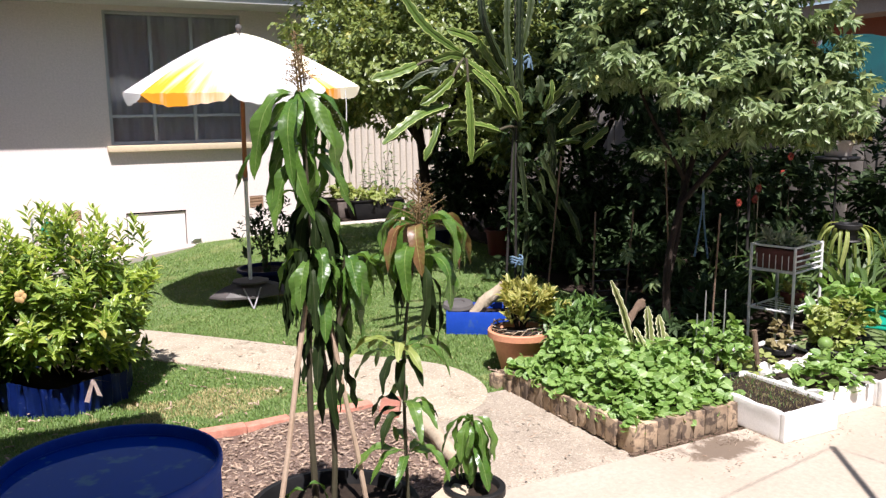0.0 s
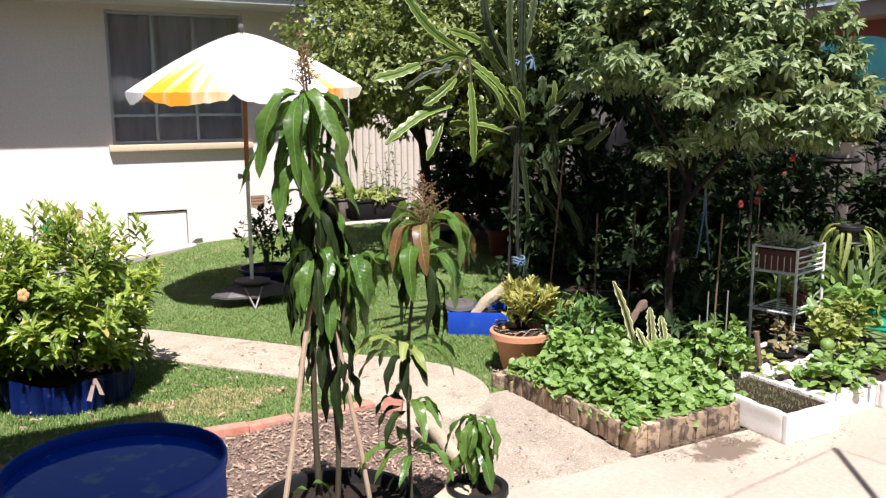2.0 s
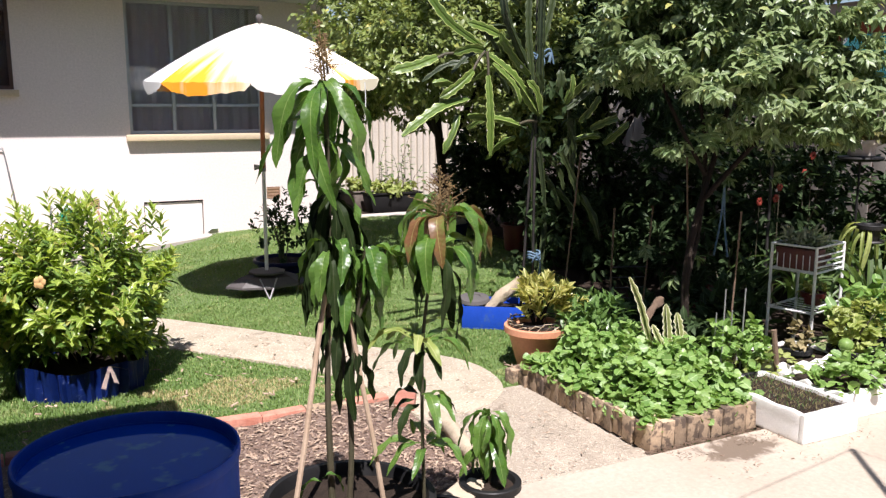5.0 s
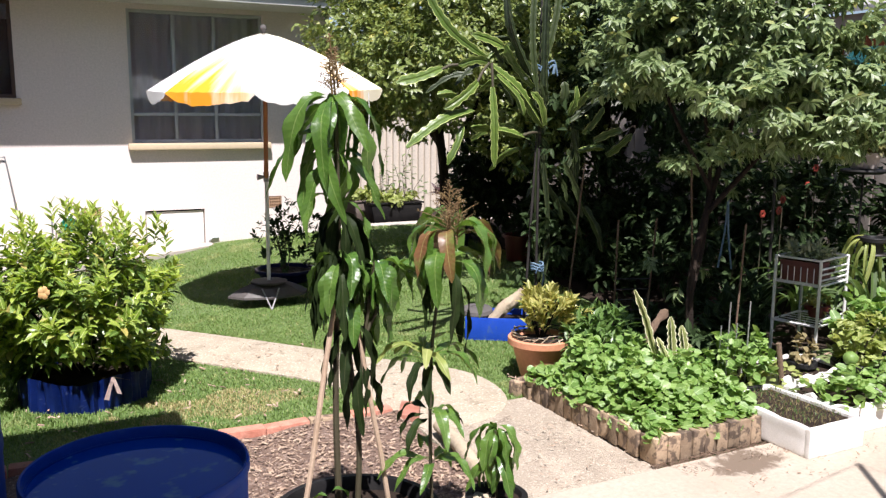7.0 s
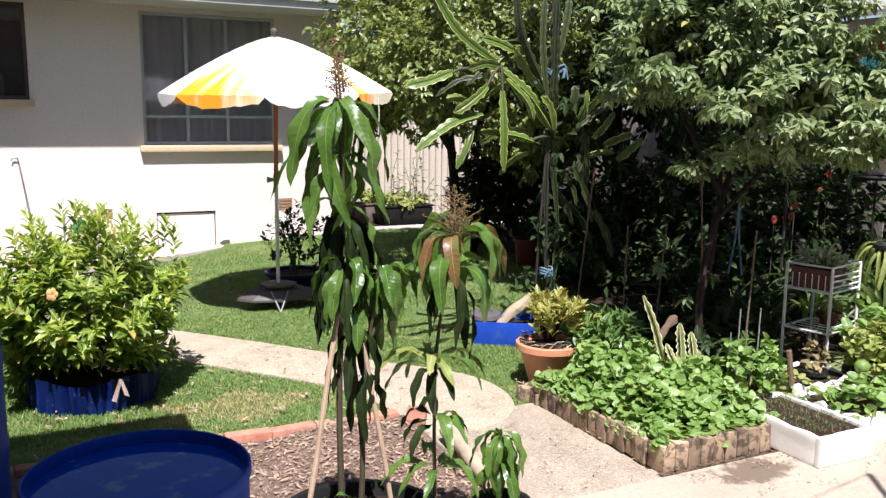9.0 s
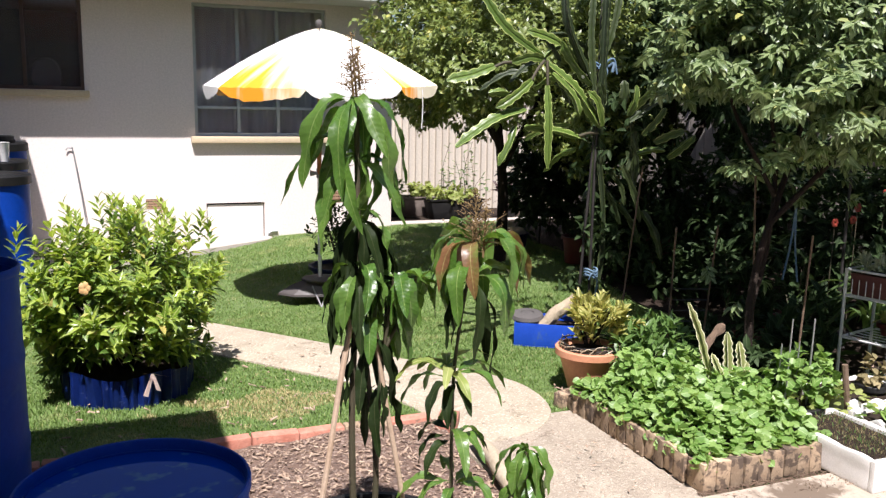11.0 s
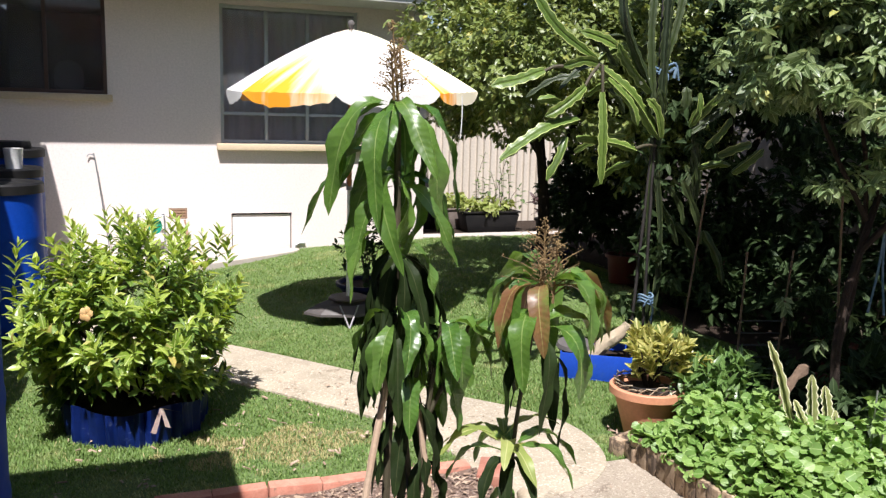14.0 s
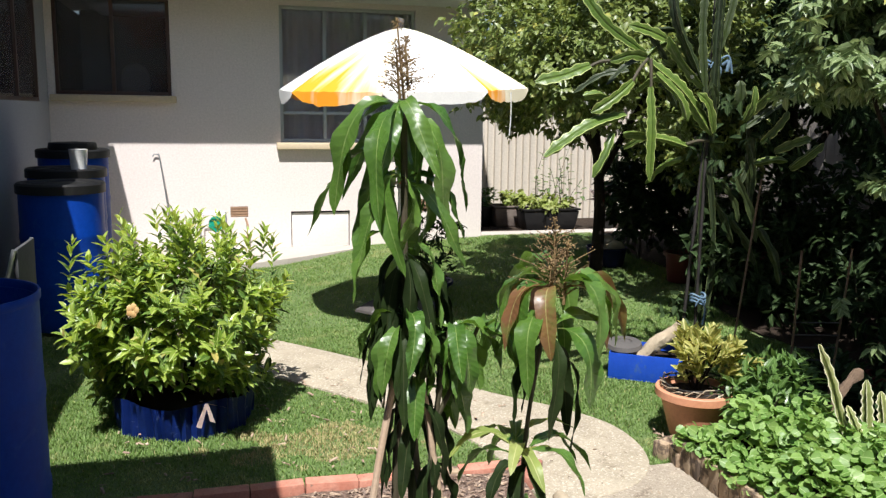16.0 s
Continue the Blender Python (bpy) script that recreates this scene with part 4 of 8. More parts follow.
box(bm, (-3.0, 10.6, 0.2), (-1.24, 10.8, 2.85))
box(bm, (-3.2, 7.6, 0.1), (-1.24, 10.8, 0.2))
box(bm, (-3.2, 7.6, 2.84), (-1.24, 10.8, 2.855))
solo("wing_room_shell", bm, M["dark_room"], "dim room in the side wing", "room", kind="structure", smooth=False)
bm = bmesh.new()
box(bm, (-0.70, 9.80, 2.885), (4.04, 13.4, 2.91))
solo("soffit", bm, M["soffit"], "pale grey soffit under the eaves", "eaves", kind="structure", smooth=False)
bm = bmesh.new()
box(bm, (-0.70, 9.755, 2.863), (4.06, 9.797, 3.03), 0.006)
box(bm, (-0.70, 9.715, 2.945), (4.06, 9.753, 3.03), 0.01)
solo("fascia", bm, M["soffit"], "grey fascia board and gutter", "eaves", kind="structure")
bm = bmesh.new()
for a, b in (((-0.70, 9.715, 3.035), (4.08, 13.4, 3.07)),):
    box(bm, a, b)
for v in bm.verts:
    v.co.z += max(0, v.co.y - 9.715) * 0.3
solo("house_roof", bm, M["roof"], "grey metal roof over the house", "roof", kind="structure", smooth=False)
bm = bmesh.new()
box(bm, (-6.0, 3.26, 2.86), (-0.66, 9.69, 2.98), 0.01)
box(bm, (-6.0, 9.70, 2.95), (-0.71, 13.4, 3.1))
solo("wing_roof", bm, M["roof"], "grey roof edge over the side wing", "roof", kind="structure")
bm = bmesh.new()
box(bm, (-6.0, -7.0, 2.70), (0.47, 3.24, 2.78), 0.01)
solo("patio_roof", bm, M["roof"], "flat patio roof beside the wing", "roof", kind="structure")
# Unseen wall, added tall and dark to keep bright sky out of window reflections.
bm = bmesh.new()
box(bm, (-6.2, -7.3, -0.05), (12.0, -7.05, 4.6))
solo("wall_behind", bm, M["tile"], "unseen red-brown wall added behind to dim the window reflections", "wall", kind="structure", smooth=False)


def window(name, axis, at, rect, splits, bars, material, sill_material, label, sill=True, glass_in=0.07):
    """A window set in its opening: frame, bars, panes and sill. at: the outer face of the wall; sunk inwards by glass_in."""
    w = thing(name, (0, 0, 0), label, "window")
    w["kind"] = "structure"
    u0, u1, z0, z1 = rect
    sign = 1 if axis == 'x' else -1

    def put(nm, a, b, c, d, p, q, mat, bevel=0.004, lab=""):
        bm = bmesh.new()
        lo_w, hi_w = sorted((at + sign * p, at + sign * q))
        box(bm, (a, lo_w, c) if axis == 'x' else (lo_w, a, c), (b, hi_w, d) if axis == 'x' else (hi_w, b, d), bevel)
        return part(nm, bm, mat, w, lab)
    f = 0.04
    put("window_frame", u0 + .002, u0 + f, z0 + .002, z1 - .002, glass_in - 0.03, glass_in + 0.03, material)
    put("window_frame", u1 - f, u1 - .002, z0 + .002, z1 - .002, glass_in - 0.03, glass_in + 0.03, material)
    put("window_frame", u0 + f, u1 - f, z0 + .002, z0 + f, glass_in - 0.03, glass_in + 0.03, material)
    put("window_frame", u0 + f, u1 - f, z1 - f, z1 - .002, glass_in - 0.03, glass_in + 0.03, material)
    for s in splits:
        put("mullion", s - 0.019, s + 0.019, z0 + f, z1 - f, glass_in - 0.026, glass_in + 0.026, material)
    cuts = [u0 + f, *[k for s in splits for k in (s - 0.019, s + 0.019)], u1 - f]
    for a, b in zip(cuts[::2], cuts[1::2]):
        for z in bars:
            put("transom", a, b, z - 0.018, z + 0.018, glass_in - 0.024, glass_in + 0.024, material)
        zz = [z0 + f, *[k for z in bars for k in (z - 0.018, z + 0.018)], z1 - f]
        for c, d in zip(zz[::2], zz[1::2]):
            pane = put("pane", a, b, c, d, glass_in - 0.003, glass_in + 0.003, M["dim_glass"] if material is M["brown_frame"] else M["glass"], 0)
            pane.visible_shadow = False
    if sill:
        put("window_sill", u0 - 0.05, u1 + 0.05, z0 - 0.078, z0 - 0.003, -0.085, 0.06, sill_material, 0.01, "painted tan sill")
    return w


window("window_1", 'x', 10.6, WIN_1, [2.01, 2.49], [1.615], M["alu"], M["sill"], "wide grey-framed window with closed net curtains", glass_in=0.09)
window("window_2", 'x', 10.6, WIN_2, [-0.31], [], M["brown_frame"], M["sill"], "dark brown framed two-pane window", glass_in=0.03)
window("window_3", 'y', -0.98, WIN_3, [9.2], [], M["brown_frame"], M["sill"], "dark brown framed side window in shade", sill=False, glass_in=0.03)


def curtain(x0, x1, y, z0, z1, label):
    bm = bmesh.new()
    n = 90
    cols = []
    for i in range(n + 1):
        x = x0 + (x1 - x0) * i / n
        yy = y + 0.022 * math.sin(i * 0.9) + 0.012 * math.sin(i * 0.37 + 1)
        cols.append([bm.verts.new((x, yy + 0.01 * math.sin(i * 0.5 + z), z)) for z in (z0, (z0 + z1) / 2, z1)])
    for a, b in zip(cols, cols[1:]):
        for k in range(2):
            bm.faces.new((a[k], b[k], b[k + 1], a[k + 1]))
    bmesh.ops.solidify(bm, geom=bm.faces[:], thickness=0.003)
    solo("curtain", bm, M["curtain"], label, "curtain")


curtain(1.5, 3.07, 10.80, 1.28, 2.82, "grey net curtain drawn behind the wide window")
bm = bmesh.new()
lathe(bm, [(0.0, -0.03), (0.13, -0.03), (0.15, 0.0), (0.13, 0.03), (0.0, 0.03)], 28)
bmesh.ops.transform(bm, matrix=pose(-0.11, 10.93, 2.0, 90, 0, 0), verts=bm.verts[:])
for v in bm.verts:
    if v.co.z < 2.0:
        v.co.x = -0.11 + (0.15 if v.co.x > -0.11 else -0.15) * min(1, abs(v.co.x + 0.11) / 0.1)
        v.co.z = 2.0 + (v.co.z - 2.0) * 1.35
solo("chair_back", bm, M["grey_knob"], "rounded pale grey chair back behind the brown window", "chair")
bm = bmesh.new()
box(bm, (-0.9, 10.86, 1.70), (0.29, 11.2, 1.795))
solo("indoor_shelf", bm, M["dark_room"], "dark shelf inside the brown window", "shelf")

# sub-floor hatch and air vents
bm = bmesh.new()
box(bm, (HATCH[0] + 0.012, 10.625, HATCH[2] + 0.004), (HATCH[1] - 0.012, 10.66, HATCH[3] - 0.022), 0.004)
solo("hatch", bm, M["hatch"], "white painted sub-floor access hatch", "hatch", kind="structure")
for (a, b, c, d) in (VENT_A, VENT_B):
    v = thing("air_vent", ((a + b) / 2, 10.6, c), "brown terracotta air vent set low in the wall", "vent", "air vents")
    v["kind"] = "structure"
    w, h = (b - a), (d - c)
    bm = bmesh.new()
    box(bm, (-w / 2 + .002, 0.03, .002), (w / 2 - .002, 0.06, h - .002))
    part("backing", bm, M["vent"], v)
    for k in range(4):
        bm = bmesh.new()
        z = h * (k + 0.5) / 4
        box(bm, (-w / 2 + .003, 0.004, z - 0.008), (w / 2 - .003, 0.03, z + 0.008), 0.002)
        part("slat", bm, M["vent"], v)
    for k in range(6):
        bm = bmesh.new()
        x = -w / 2 + w * (k + 0.5) / 6
        box(bm, (x - 0.004, 0.0, .004), (x + 0.004, 0.004, h - .004))
        part("rib", bm, M["vent"], v)
bm = bmesh.new()
tube(bm, curve_pts([(2.335, 10.57, 0.0), (2.335, 10.57, 0.06), (2.36, 10.58, 0.09), (2.45, 10.585, 0.09)], 10), 0.012, 8)
solo("drain_pipe", bm, M["steel"], "short grey pipe at the foot of the wall", "pipe")


# ---- fences and neighbours ----
bm = bmesh.new()
prof = [(0.0, 0.0), (0.05, 0.0), (0.056, 0.055), (0.104, 0.055), (0.11, 0.0)]
xs, x = [], 3.96
while x < 8.1:
    for a, b in prof[:-1]:
        xs.append((x + a, b))
    x += 0.11
for (xa, ya), (xb, yb) in zip(xs, xs[1:]):
    quad = [bm.verts.new((xx, 12.3 - yy, zz)) for xx, yy, zz in ((xa, ya, 0.0), (xb, yb, 0.0), (xb, yb, 1.75), (xa, ya, 1.75))]
    bm.faces.new(quad)
bmesh.ops.remove_doubles(bm, verts=bm.verts[:], dist=1e-4)
bmesh.ops.solidify(bm, geom=bm.faces[:], thickness=0.003)
fence = thing("back_fence", (0, 0, 0), "cream ribbed metal fence behind the planters", "fence")
part("fence_sheet", bm, M["fence"], fence, smooth=False)
bm = bmesh.new()
box(bm, (3.96, 12.24, 1.73), (8.1, 12.34, 1.79), 0.006)
part("top_rail", bm, M["fence"], fence)
side = thing("side_fence", (0, 0, 0), "weathered grey timber paling fence", "fence")
for z in (0.4, 1.4):
    bm = bmesh.new()
    box(bm, (7.62, -6.5, z), (7.66, 12.2, z + 0.09))
    part("rail", bm, M["paling"], side)
pal = bmesh.new()
box(pal, (-0.009, -0.07, 0), (0.009, 0.07, 1.8), 0.004)
pal = done(pal, "paling", M["paling"])
rng = random.Random(8)
for i in range(126):
    p = part("paling", pal, None, side)
    p.location = (7.605 + rng.uniform(-0.006, 0.006), -6.4 + i * 0.148, -0.05 + rng.uniform(-0.02, 0.02))
nb = thing("neighbour_house", (0, 0, 0), "red-brown neighbouring house beyond the fence", "house")
bm = bmesh.new()
box(bm, (11.0, -4.0, 0.0), (14.0, 11.0, 2.80))
part("wall", bm, M["tile"], nb)
bm = bmesh.new()
box(bm, (10.45, -4.5, 2.80), (14.5, 11.5, 3.0), 0.01)
part("eave", bm, M["fascia"], nb)
bm = bmesh.new()
box(bm, (10.3, -4.5, 3.01), (14.5, 11.5, 3.08))
for v in bm.verts:
    v.co.z += max(0, v.co.x - 10.3) * 0.4
part("roof", bm, M["roof"], nb)
bm = bmesh.new()
n = 14
rows = []
for i in range(n + 1):
    u = i / n
    rows.append([bm.verts.new((6.6 + 0.25 * math.sin(3 * u + v), 2.2 + 2.8 * u, 2.19 - 0.09 * math.sin(math.pi * u) - 0.40 * v + 0.03 * math.sin(9 * u + 4 * v) + 0.02 * math.sin(23 * u - 7 * v))) for v in (0, 0.33, 0.66, 1.0)])
for a, b in zip(rows, rows[1:]):
    for k in range(3):
        bm.faces.new((a[k], a[k + 1], b[k + 1], b[k]))
bmesh.ops.solidify(bm, geom=bm.faces[:], thickness=0.004)
sail = thing("shade_cloth", (0, 0, 0), "teal shade cloth slung between posts", "shade cloth")
part("cloth", bm, M["sail"], sail)
for y in (2.2, 5.0):
    bm = bmesh.new()
    tube(bm, [(6.62, y, -0.03), (6.62, y, 2.27)], 0.025, 10)
    part("post", bm, M["steel"], sail)
# rotary clothes line beside the patio, whose arm shades the slab
line = thing("clothes_line", (2.348, -0.013, 0.0), "galvanised rotary clothes line with thin wires", "clothes line")
bm = bmesh.new()
tube(bm, [(0, 0, 0), (0, 0, 2.3)], 0.024, 10)
part("pole", bm, M["steel"], line)
for k in range(4):
    a = math.atan2(0.44, 0.32) + k * math.pi / 2
    bm = bmesh.new()
    tube(bm, [(0, 0, 2.15), (1.66 * math.cos(a), 1.66 * math.sin(a), 2.22)], 0.016, 8)
    part("arm", bm, M["steel"], line)
    bm = bmesh.new()
    for f in (0.55, 1.0):
        tube(bm, [(1.66 * f * math.cos(a), 1.66 * f * math.sin(a), 2.15 + 0.07 * f), (1.66 * f * math.cos(a + math.pi / 2), 1.66 * f * math.sin(a + math.pi / 2), 2.15 + 0.07 * f)], 0.0025, 5)
    part("wire", bm, M["steel"], line)


# ---- parasol ----
def parasol(loc):
    u = thing("garden_umbrella", loc, "open white and orange garden umbrella with scalloped edge on the lawn", "umbrella")
    bm = bmesh.new()
    tube(bm, [(0, 0, 0.18), (0, -0.005, 1.12)], 0.016, 12)
    pole = part("lower_pole", bm, M["white_metal"], u, "white metal pole")
    bm = bmesh.new()
    tube(bm, [(0, 0, 1.05), (-0.01, -0.07, 1.60), (-0.02, -0.15, 2.2)], 0.019, 12)
    part("upper_pole", bm, M["pole_wood"], u, "brown wooden pole")
    bm = bmesh.new()
    tube(bm, [(-0.02, 0.0, 1.09), (-0.075, 0.0, 1.09)], [0.012, 0.026], 10)
    tube(bm, [(0, 0, 1.05), (0, 0, 1.13)], 0.023, 12)
    part("knob", bm, M["grey_knob"], pole)
    tilt = pose(-0.02, -0.15, 1.815, 3.0, -0.9, -20)
    gores, R, H = 8, 0.945, 0.445
    bm = bmesh.new()
    lathe(bm, [(0.0, 0.05), (0.016, 0.046), (0.026, 0.03), (0.028, 0.014), (0.02, 0.0), (0.014, -0.02), (0.0, -0.025)], 16, (0, 0, H + 0.02))
    bmesh.ops.transform(bm, matrix=tilt, verts=bm.verts[:])
    part("finial", bm, M["grey_mat"], u)
    for g in range(gores):
        bm = bmesh.new()
        nu, nv = 16, 9
        rows = []
        for i in range(nv + 1):
            v = i / nv
            row = []
            for j in range(nu + 1):
                w = j / nu
                a = 2 * math.pi * (g + w) / gores
                chord = math.cos(math.pi / gores) / math.cos((w - 0.5) * 2 * math.pi / gores)
                sag = 1 - 0.6 * (1 - chord) * 1.2
                r = R * (0.02 + 0.98 * v) * (chord * 0.75 + 0.25)
                z = H * (1 - v ** 1.3) * sag - 0.012 * math.sin(math.pi * w) * math.sin(math.pi * v) * 2 + 0.004 * math.sin(40 * w + g) * v
                row.append(bm.verts.new((r * math.cos(a), r * math.sin(a), z)))
            rows.append(row)
        # hanging scallop
        low = []
        for j in range(nu + 1):
            w = j / nu
            p = rows[-1][j].co
            drop = 0.014 + 0.08 * abs(math.sin(math.pi * w)) ** 0.5 + 0.008 * math.sin(9 * w + g) + 0.004 * math.sin(31 * w + 2 * g)
            low.append(bm.verts.new((p.x * 1.006, p.y * 1.006, p.z - drop)))
        rows.append(low)
        for a, b in zip(rows, rows[1:]):
            for j in range(nu):
                bm.faces.new((a[j], b[j], b[j + 1], a[j + 1]))
        bmesh.ops.transform(bm, matrix=tilt, verts=bm.verts[:])
        bmesh.ops.solidify(bm, geom=bm.faces[:], thickness=0.0015)
        white = g % 2 == 0
        part("canopy_panel", bm, M["white_cloth"] if white else M["orange_faded" if g == 7 else "orange_cloth"], u, "white cloth panel" if white else "orange cloth panel with sun glare and fading in its colour")
        bm = bmesh.new()
        a = 2 * math.pi * g / gores
        tube(bm, [tilt @ Vector((R * f * math.cos(a), R * f * math.sin(a), H * (1 - f ** 1.3) - 0.012)) for f in (0.03, 0.3, 0.6, 0.8, 0.99)], 0.004, 6)
        part("rib", bm, M["white_metal"], u)
        bm = bmesh.new()
        tube(bm, [tilt @ Vector((0.02 * math.cos(a), 0.02 * math.sin(a), 0.12)), tilt @ Vector((R * 0.55 * math.cos(a), R * 0.55 * math.sin(a), H * (1 - 0.55 ** 1.3) - 0.016))], 0.003, 6)
        part("strut", bm, M["white_metal"], u)
    a = math.radians(-26)
    bm = bmesh.new()
    p = tilt @ Vector((R * 0.97 * math.cos(a), R * 0.97 * math.sin(a), -0.02))
    tube(bm, curve_pts([p, p + Vector((0.004, 0, -0.15)), p + Vector((-0.004, 0, -0.30))], 8), 0.004, 6)
    part("cord", bm, M["white_metal"], u, "thin white cord hanging from the edge")
    # moulded stand: a flat top plate over a low tent-shaped shell, wire legs in a V
    bm = bmesh.new()
    lathe(bm, [(0.0, 0.20), (0.05, 0.20), (0.155, 0.196), (0.165, 0.188), (0.155, 0.178), (0.0, 0.178)], 8)
    part("stand_top", bm, M["base_plastic"], u, "brown-grey moulded top plate", smooth=False)
    bm = bmesh.new()
    lathe(bm, [(0.15, 0.180), (0.25, 0.145), (0.355, 0.085), (0.36, 0.068), (0.345, 0.068), (0.245, 0.128), (0.15, 0.165), (0.15, 0.180)], 8)
    for v in bm.verts:
        v.co.y *= 0.5
        v.co.z -= 0.10 * max(0.0, abs(v.co.y) - 0.12)
    part("stand_shell", bm, M["base_plastic"], u, "drooping grey plastic skirt of the base", smooth=False)
    for d in (math.radians(-100), math.radians(80)):
        for s in (-0.5, 0.5):
            bm = bmesh.new()
            tube(bm, [(0.15 * math.cos(d + s), 0.15 * math.sin(d + s), 0.15), (0.22 * math.cos(d), 0.22 * math.sin(d), -0.015)], 0.007, 8)
            part("stand_leg", bm, M["grey_knob"], u)
    return u


parasol((2.14, 7.06, float(rise(2.14, 7.06)) - 0.01))


# ---- barrels ----
def barrel(loc, r, h, label, lid=False, water=None, group="blue barrels"):
    b = thing("barrel", loc, label, "barrel", group)
    bm = bmesh.new()
    outer = [(0.0, 0.0), (r * 0.93, 0.0), (r * 0.97, 0.02), (r * 0.985, 0.06)]
    for f in (0.33, 0.66):
        outer += [(r * 0.985, h * f - 0.04), (r * 1.0, h * f - 0.015), (r * 1.0, h * f + 0.015), (r * 0.985, h * f + 0.04)]
    outer += [(r * 0.985, h - 0.06), (r * 0.985, h - 0.03)]
    lathe(bm, outer + [(r * 0.955, h - 0.03), (r * 0.955, 0.03), (0.0, 0.03)], 56, wobble=0.006, seed=int(h * 100))
    body = part("body", bm, M["blue_plastic"], b)
    bm = bmesh.new()
    ring = [(r * 0.965, h - 0.032), (r * 1.0, h - 0.032), (r * 1.008, h - 0.026), (r * 1.008, h - 0.005), (r * 1.0, h), (r * 0.978, h), (r * 0.966, h - 0.006), (r * 0.965, h - 0.032)]
    lathe(bm, ring, 56, wobble=0.006, seed=int(h * 100))
    part("rim", bm, M["blue_plastic"], body)
    if water:
        bm = bmesh.new()
        lathe(bm, [(0.0, water), (r * 0.9545, water), (r * 0.9545, water - 0.02), (0.0, water - 0.02)], 48)
        part("water", bm, M["water"], body, "still dark water with paler blue patches")
    if lid:
        bm = bmesh.new()
        lathe(bm, [(r * 1.03, h - 0.05), (r * 1.045, h - 0.05), (r * 1.045, h + 0.012), (r * 1.0, h + 0.026), (r * 0.9, h + 0.02), (r * 0.85, h + 0.008), (0.0, h + 0.012)], 48)
        part("lid", bm, M["black_plastic"], b, "black plastic lid")
    return b


barrel((0.51, 2.28, 0.0), 0.29, 0.69, "open blue plastic rain barrel full of water", water=0.655)
barrel((-0.14, 3.66, -0.03), 0.29, 1.06, "tall open blue plastic barrel in shade on the grass")
barrel((-0.38, 7.40, 0.0), 0.30, 1.07, "blue plastic barrel with black lid against the wing wall", lid=True)
barrel((-0.45, 8.12, 0.0), 0.30, 1.13, "blue barrel with a dark lid and white cup on it", lid=True)
barrel((-0.50, 8.84, 0.0), 0.30, 1.25, "dark-lidded blue barrel in the corner by the house", lid=True)
bm = bmesh.new()
lathe(bm, [(0.0, 0.0), (0.055, 0.0), (0.06, 0.004), (0.072, 0.16), (0.075, 0.165), (0.069, 0.165), (0.055, 0.012), (0.0, 0.012)], 28, (-0.34, 8.04, 1.143))
solo("plastic_cup", bm, M["ceramic"], "large white plastic cup standing on the barrel lid", "cup")
bm = bmesh.new()
lathe(bm, [(0.0, 0.0), (0.2, 0.0), (0.21, 0.02), (0.2, 0.07), (0.0, 0.08)], 28, (-0.50, 8.84, 1.262))
solo("black_basin", bm, M["black_plastic"], "upturned black basin on the corner barrel", "basin")
bm = bmesh.new()
tube(bm, curve_pts([(0.27, 10.46, 0.005), (0.20, 10.52, 0.6), (0.135, 10.575, 1.10), (0.12, 10.575, 1.13), (0.08, 10.575, 1.135), (0.06, 10.57, 1.11)], 20), 0.007, 8)
solo("leaning_rod", bm, M["steel"], "thin bent metal rod leaning on the house wall", "rod")
reel = thing("hose_reel", (0.70, 10.40, 0.036), "small green hose reel on a steel frame by the wall", "hose reel")
bm = bmesh.new()
lathe(bm, [(0.0, -0.05), (0.085, -0.05), (0.085, -0.04), (0.06, -0.04), (0.06, 0.04), (0.085, 0.04), (0.085, 0.05), (0.0, 0.05)], 28)
bmesh.ops.transform(bm, matrix=pose(0.03, 0, 0.32, 90, 0, 0), verts=bm.verts[:])
part("drum", bm, M["green_plastic"], reel)
for s in (-0.09, 0.09):
    bm = bmesh.new()
    tube(bm, curve_pts([(-0.14, s, 0), (-0.14, s, 0.40), (-0.10, s, 0.44), (0.10, s, 0.44), (0.14, s, 0.40), (0.14, s, 0)], 18), 0.008, 8)
    part("frame", bm, M["steel"], reel)
bm = bmesh.new()
tube(bm, [(0.03, -0.1, 0.32), (0.03, 0.1, 0.32)], 0.008, 8)
part("axle", bm, M["steel"], reel)
bm = bmesh.new()
tube(bm, curve_pts([(1.06, 10.55, 0.40), (1.085, 10.54, 0.30), (1.08, 10.5, 0.12), (1.12, 10.45, 0.02)], 14), 0.012, 8)
solo("rusty_pipe", bm, M["vent"], "rusty brown pipe below the wall vent", "pipe")
chair = thing("garden_chair", (-0.55, 5.5, -0.03), "folded tubular metal garden chair in shade", "chair", rz=180)
for s in (-0.22, 0.22):
    bm = bmesh.new()
    tube(bm, curve_pts([(0.25, s, 0.0), (0.24, s, 0.5), (0.20, s, 0.62), (0.10, s, 0.66), (-0.2, s, 0.64)], 18), 0.012, 8)
    part("arm_frame", bm, M["steel"], chair)
    bm = bmesh.new()
    tube(bm, [(-0.2, s, 0.0), (-0.2, s, 0.64), (-0.28, s, 0.95)], 0.012, 8)
    part("back_leg", bm, M["steel"], chair)
bm = bmesh.new()
box(bm, (-0.2, -0.21, 0.40), (0.22, 0.21, 0.43), 0.008)
part("seat", bm, M["dark_room"], chair, "dark woven seat")
bm = bmesh.new()
box(bm, (-0.295, -0.21, 0.55), (-0.275, 0.21, 0.95), 0.006)
part("backrest", bm, M["dark_room"], chair, "dark woven backrest")


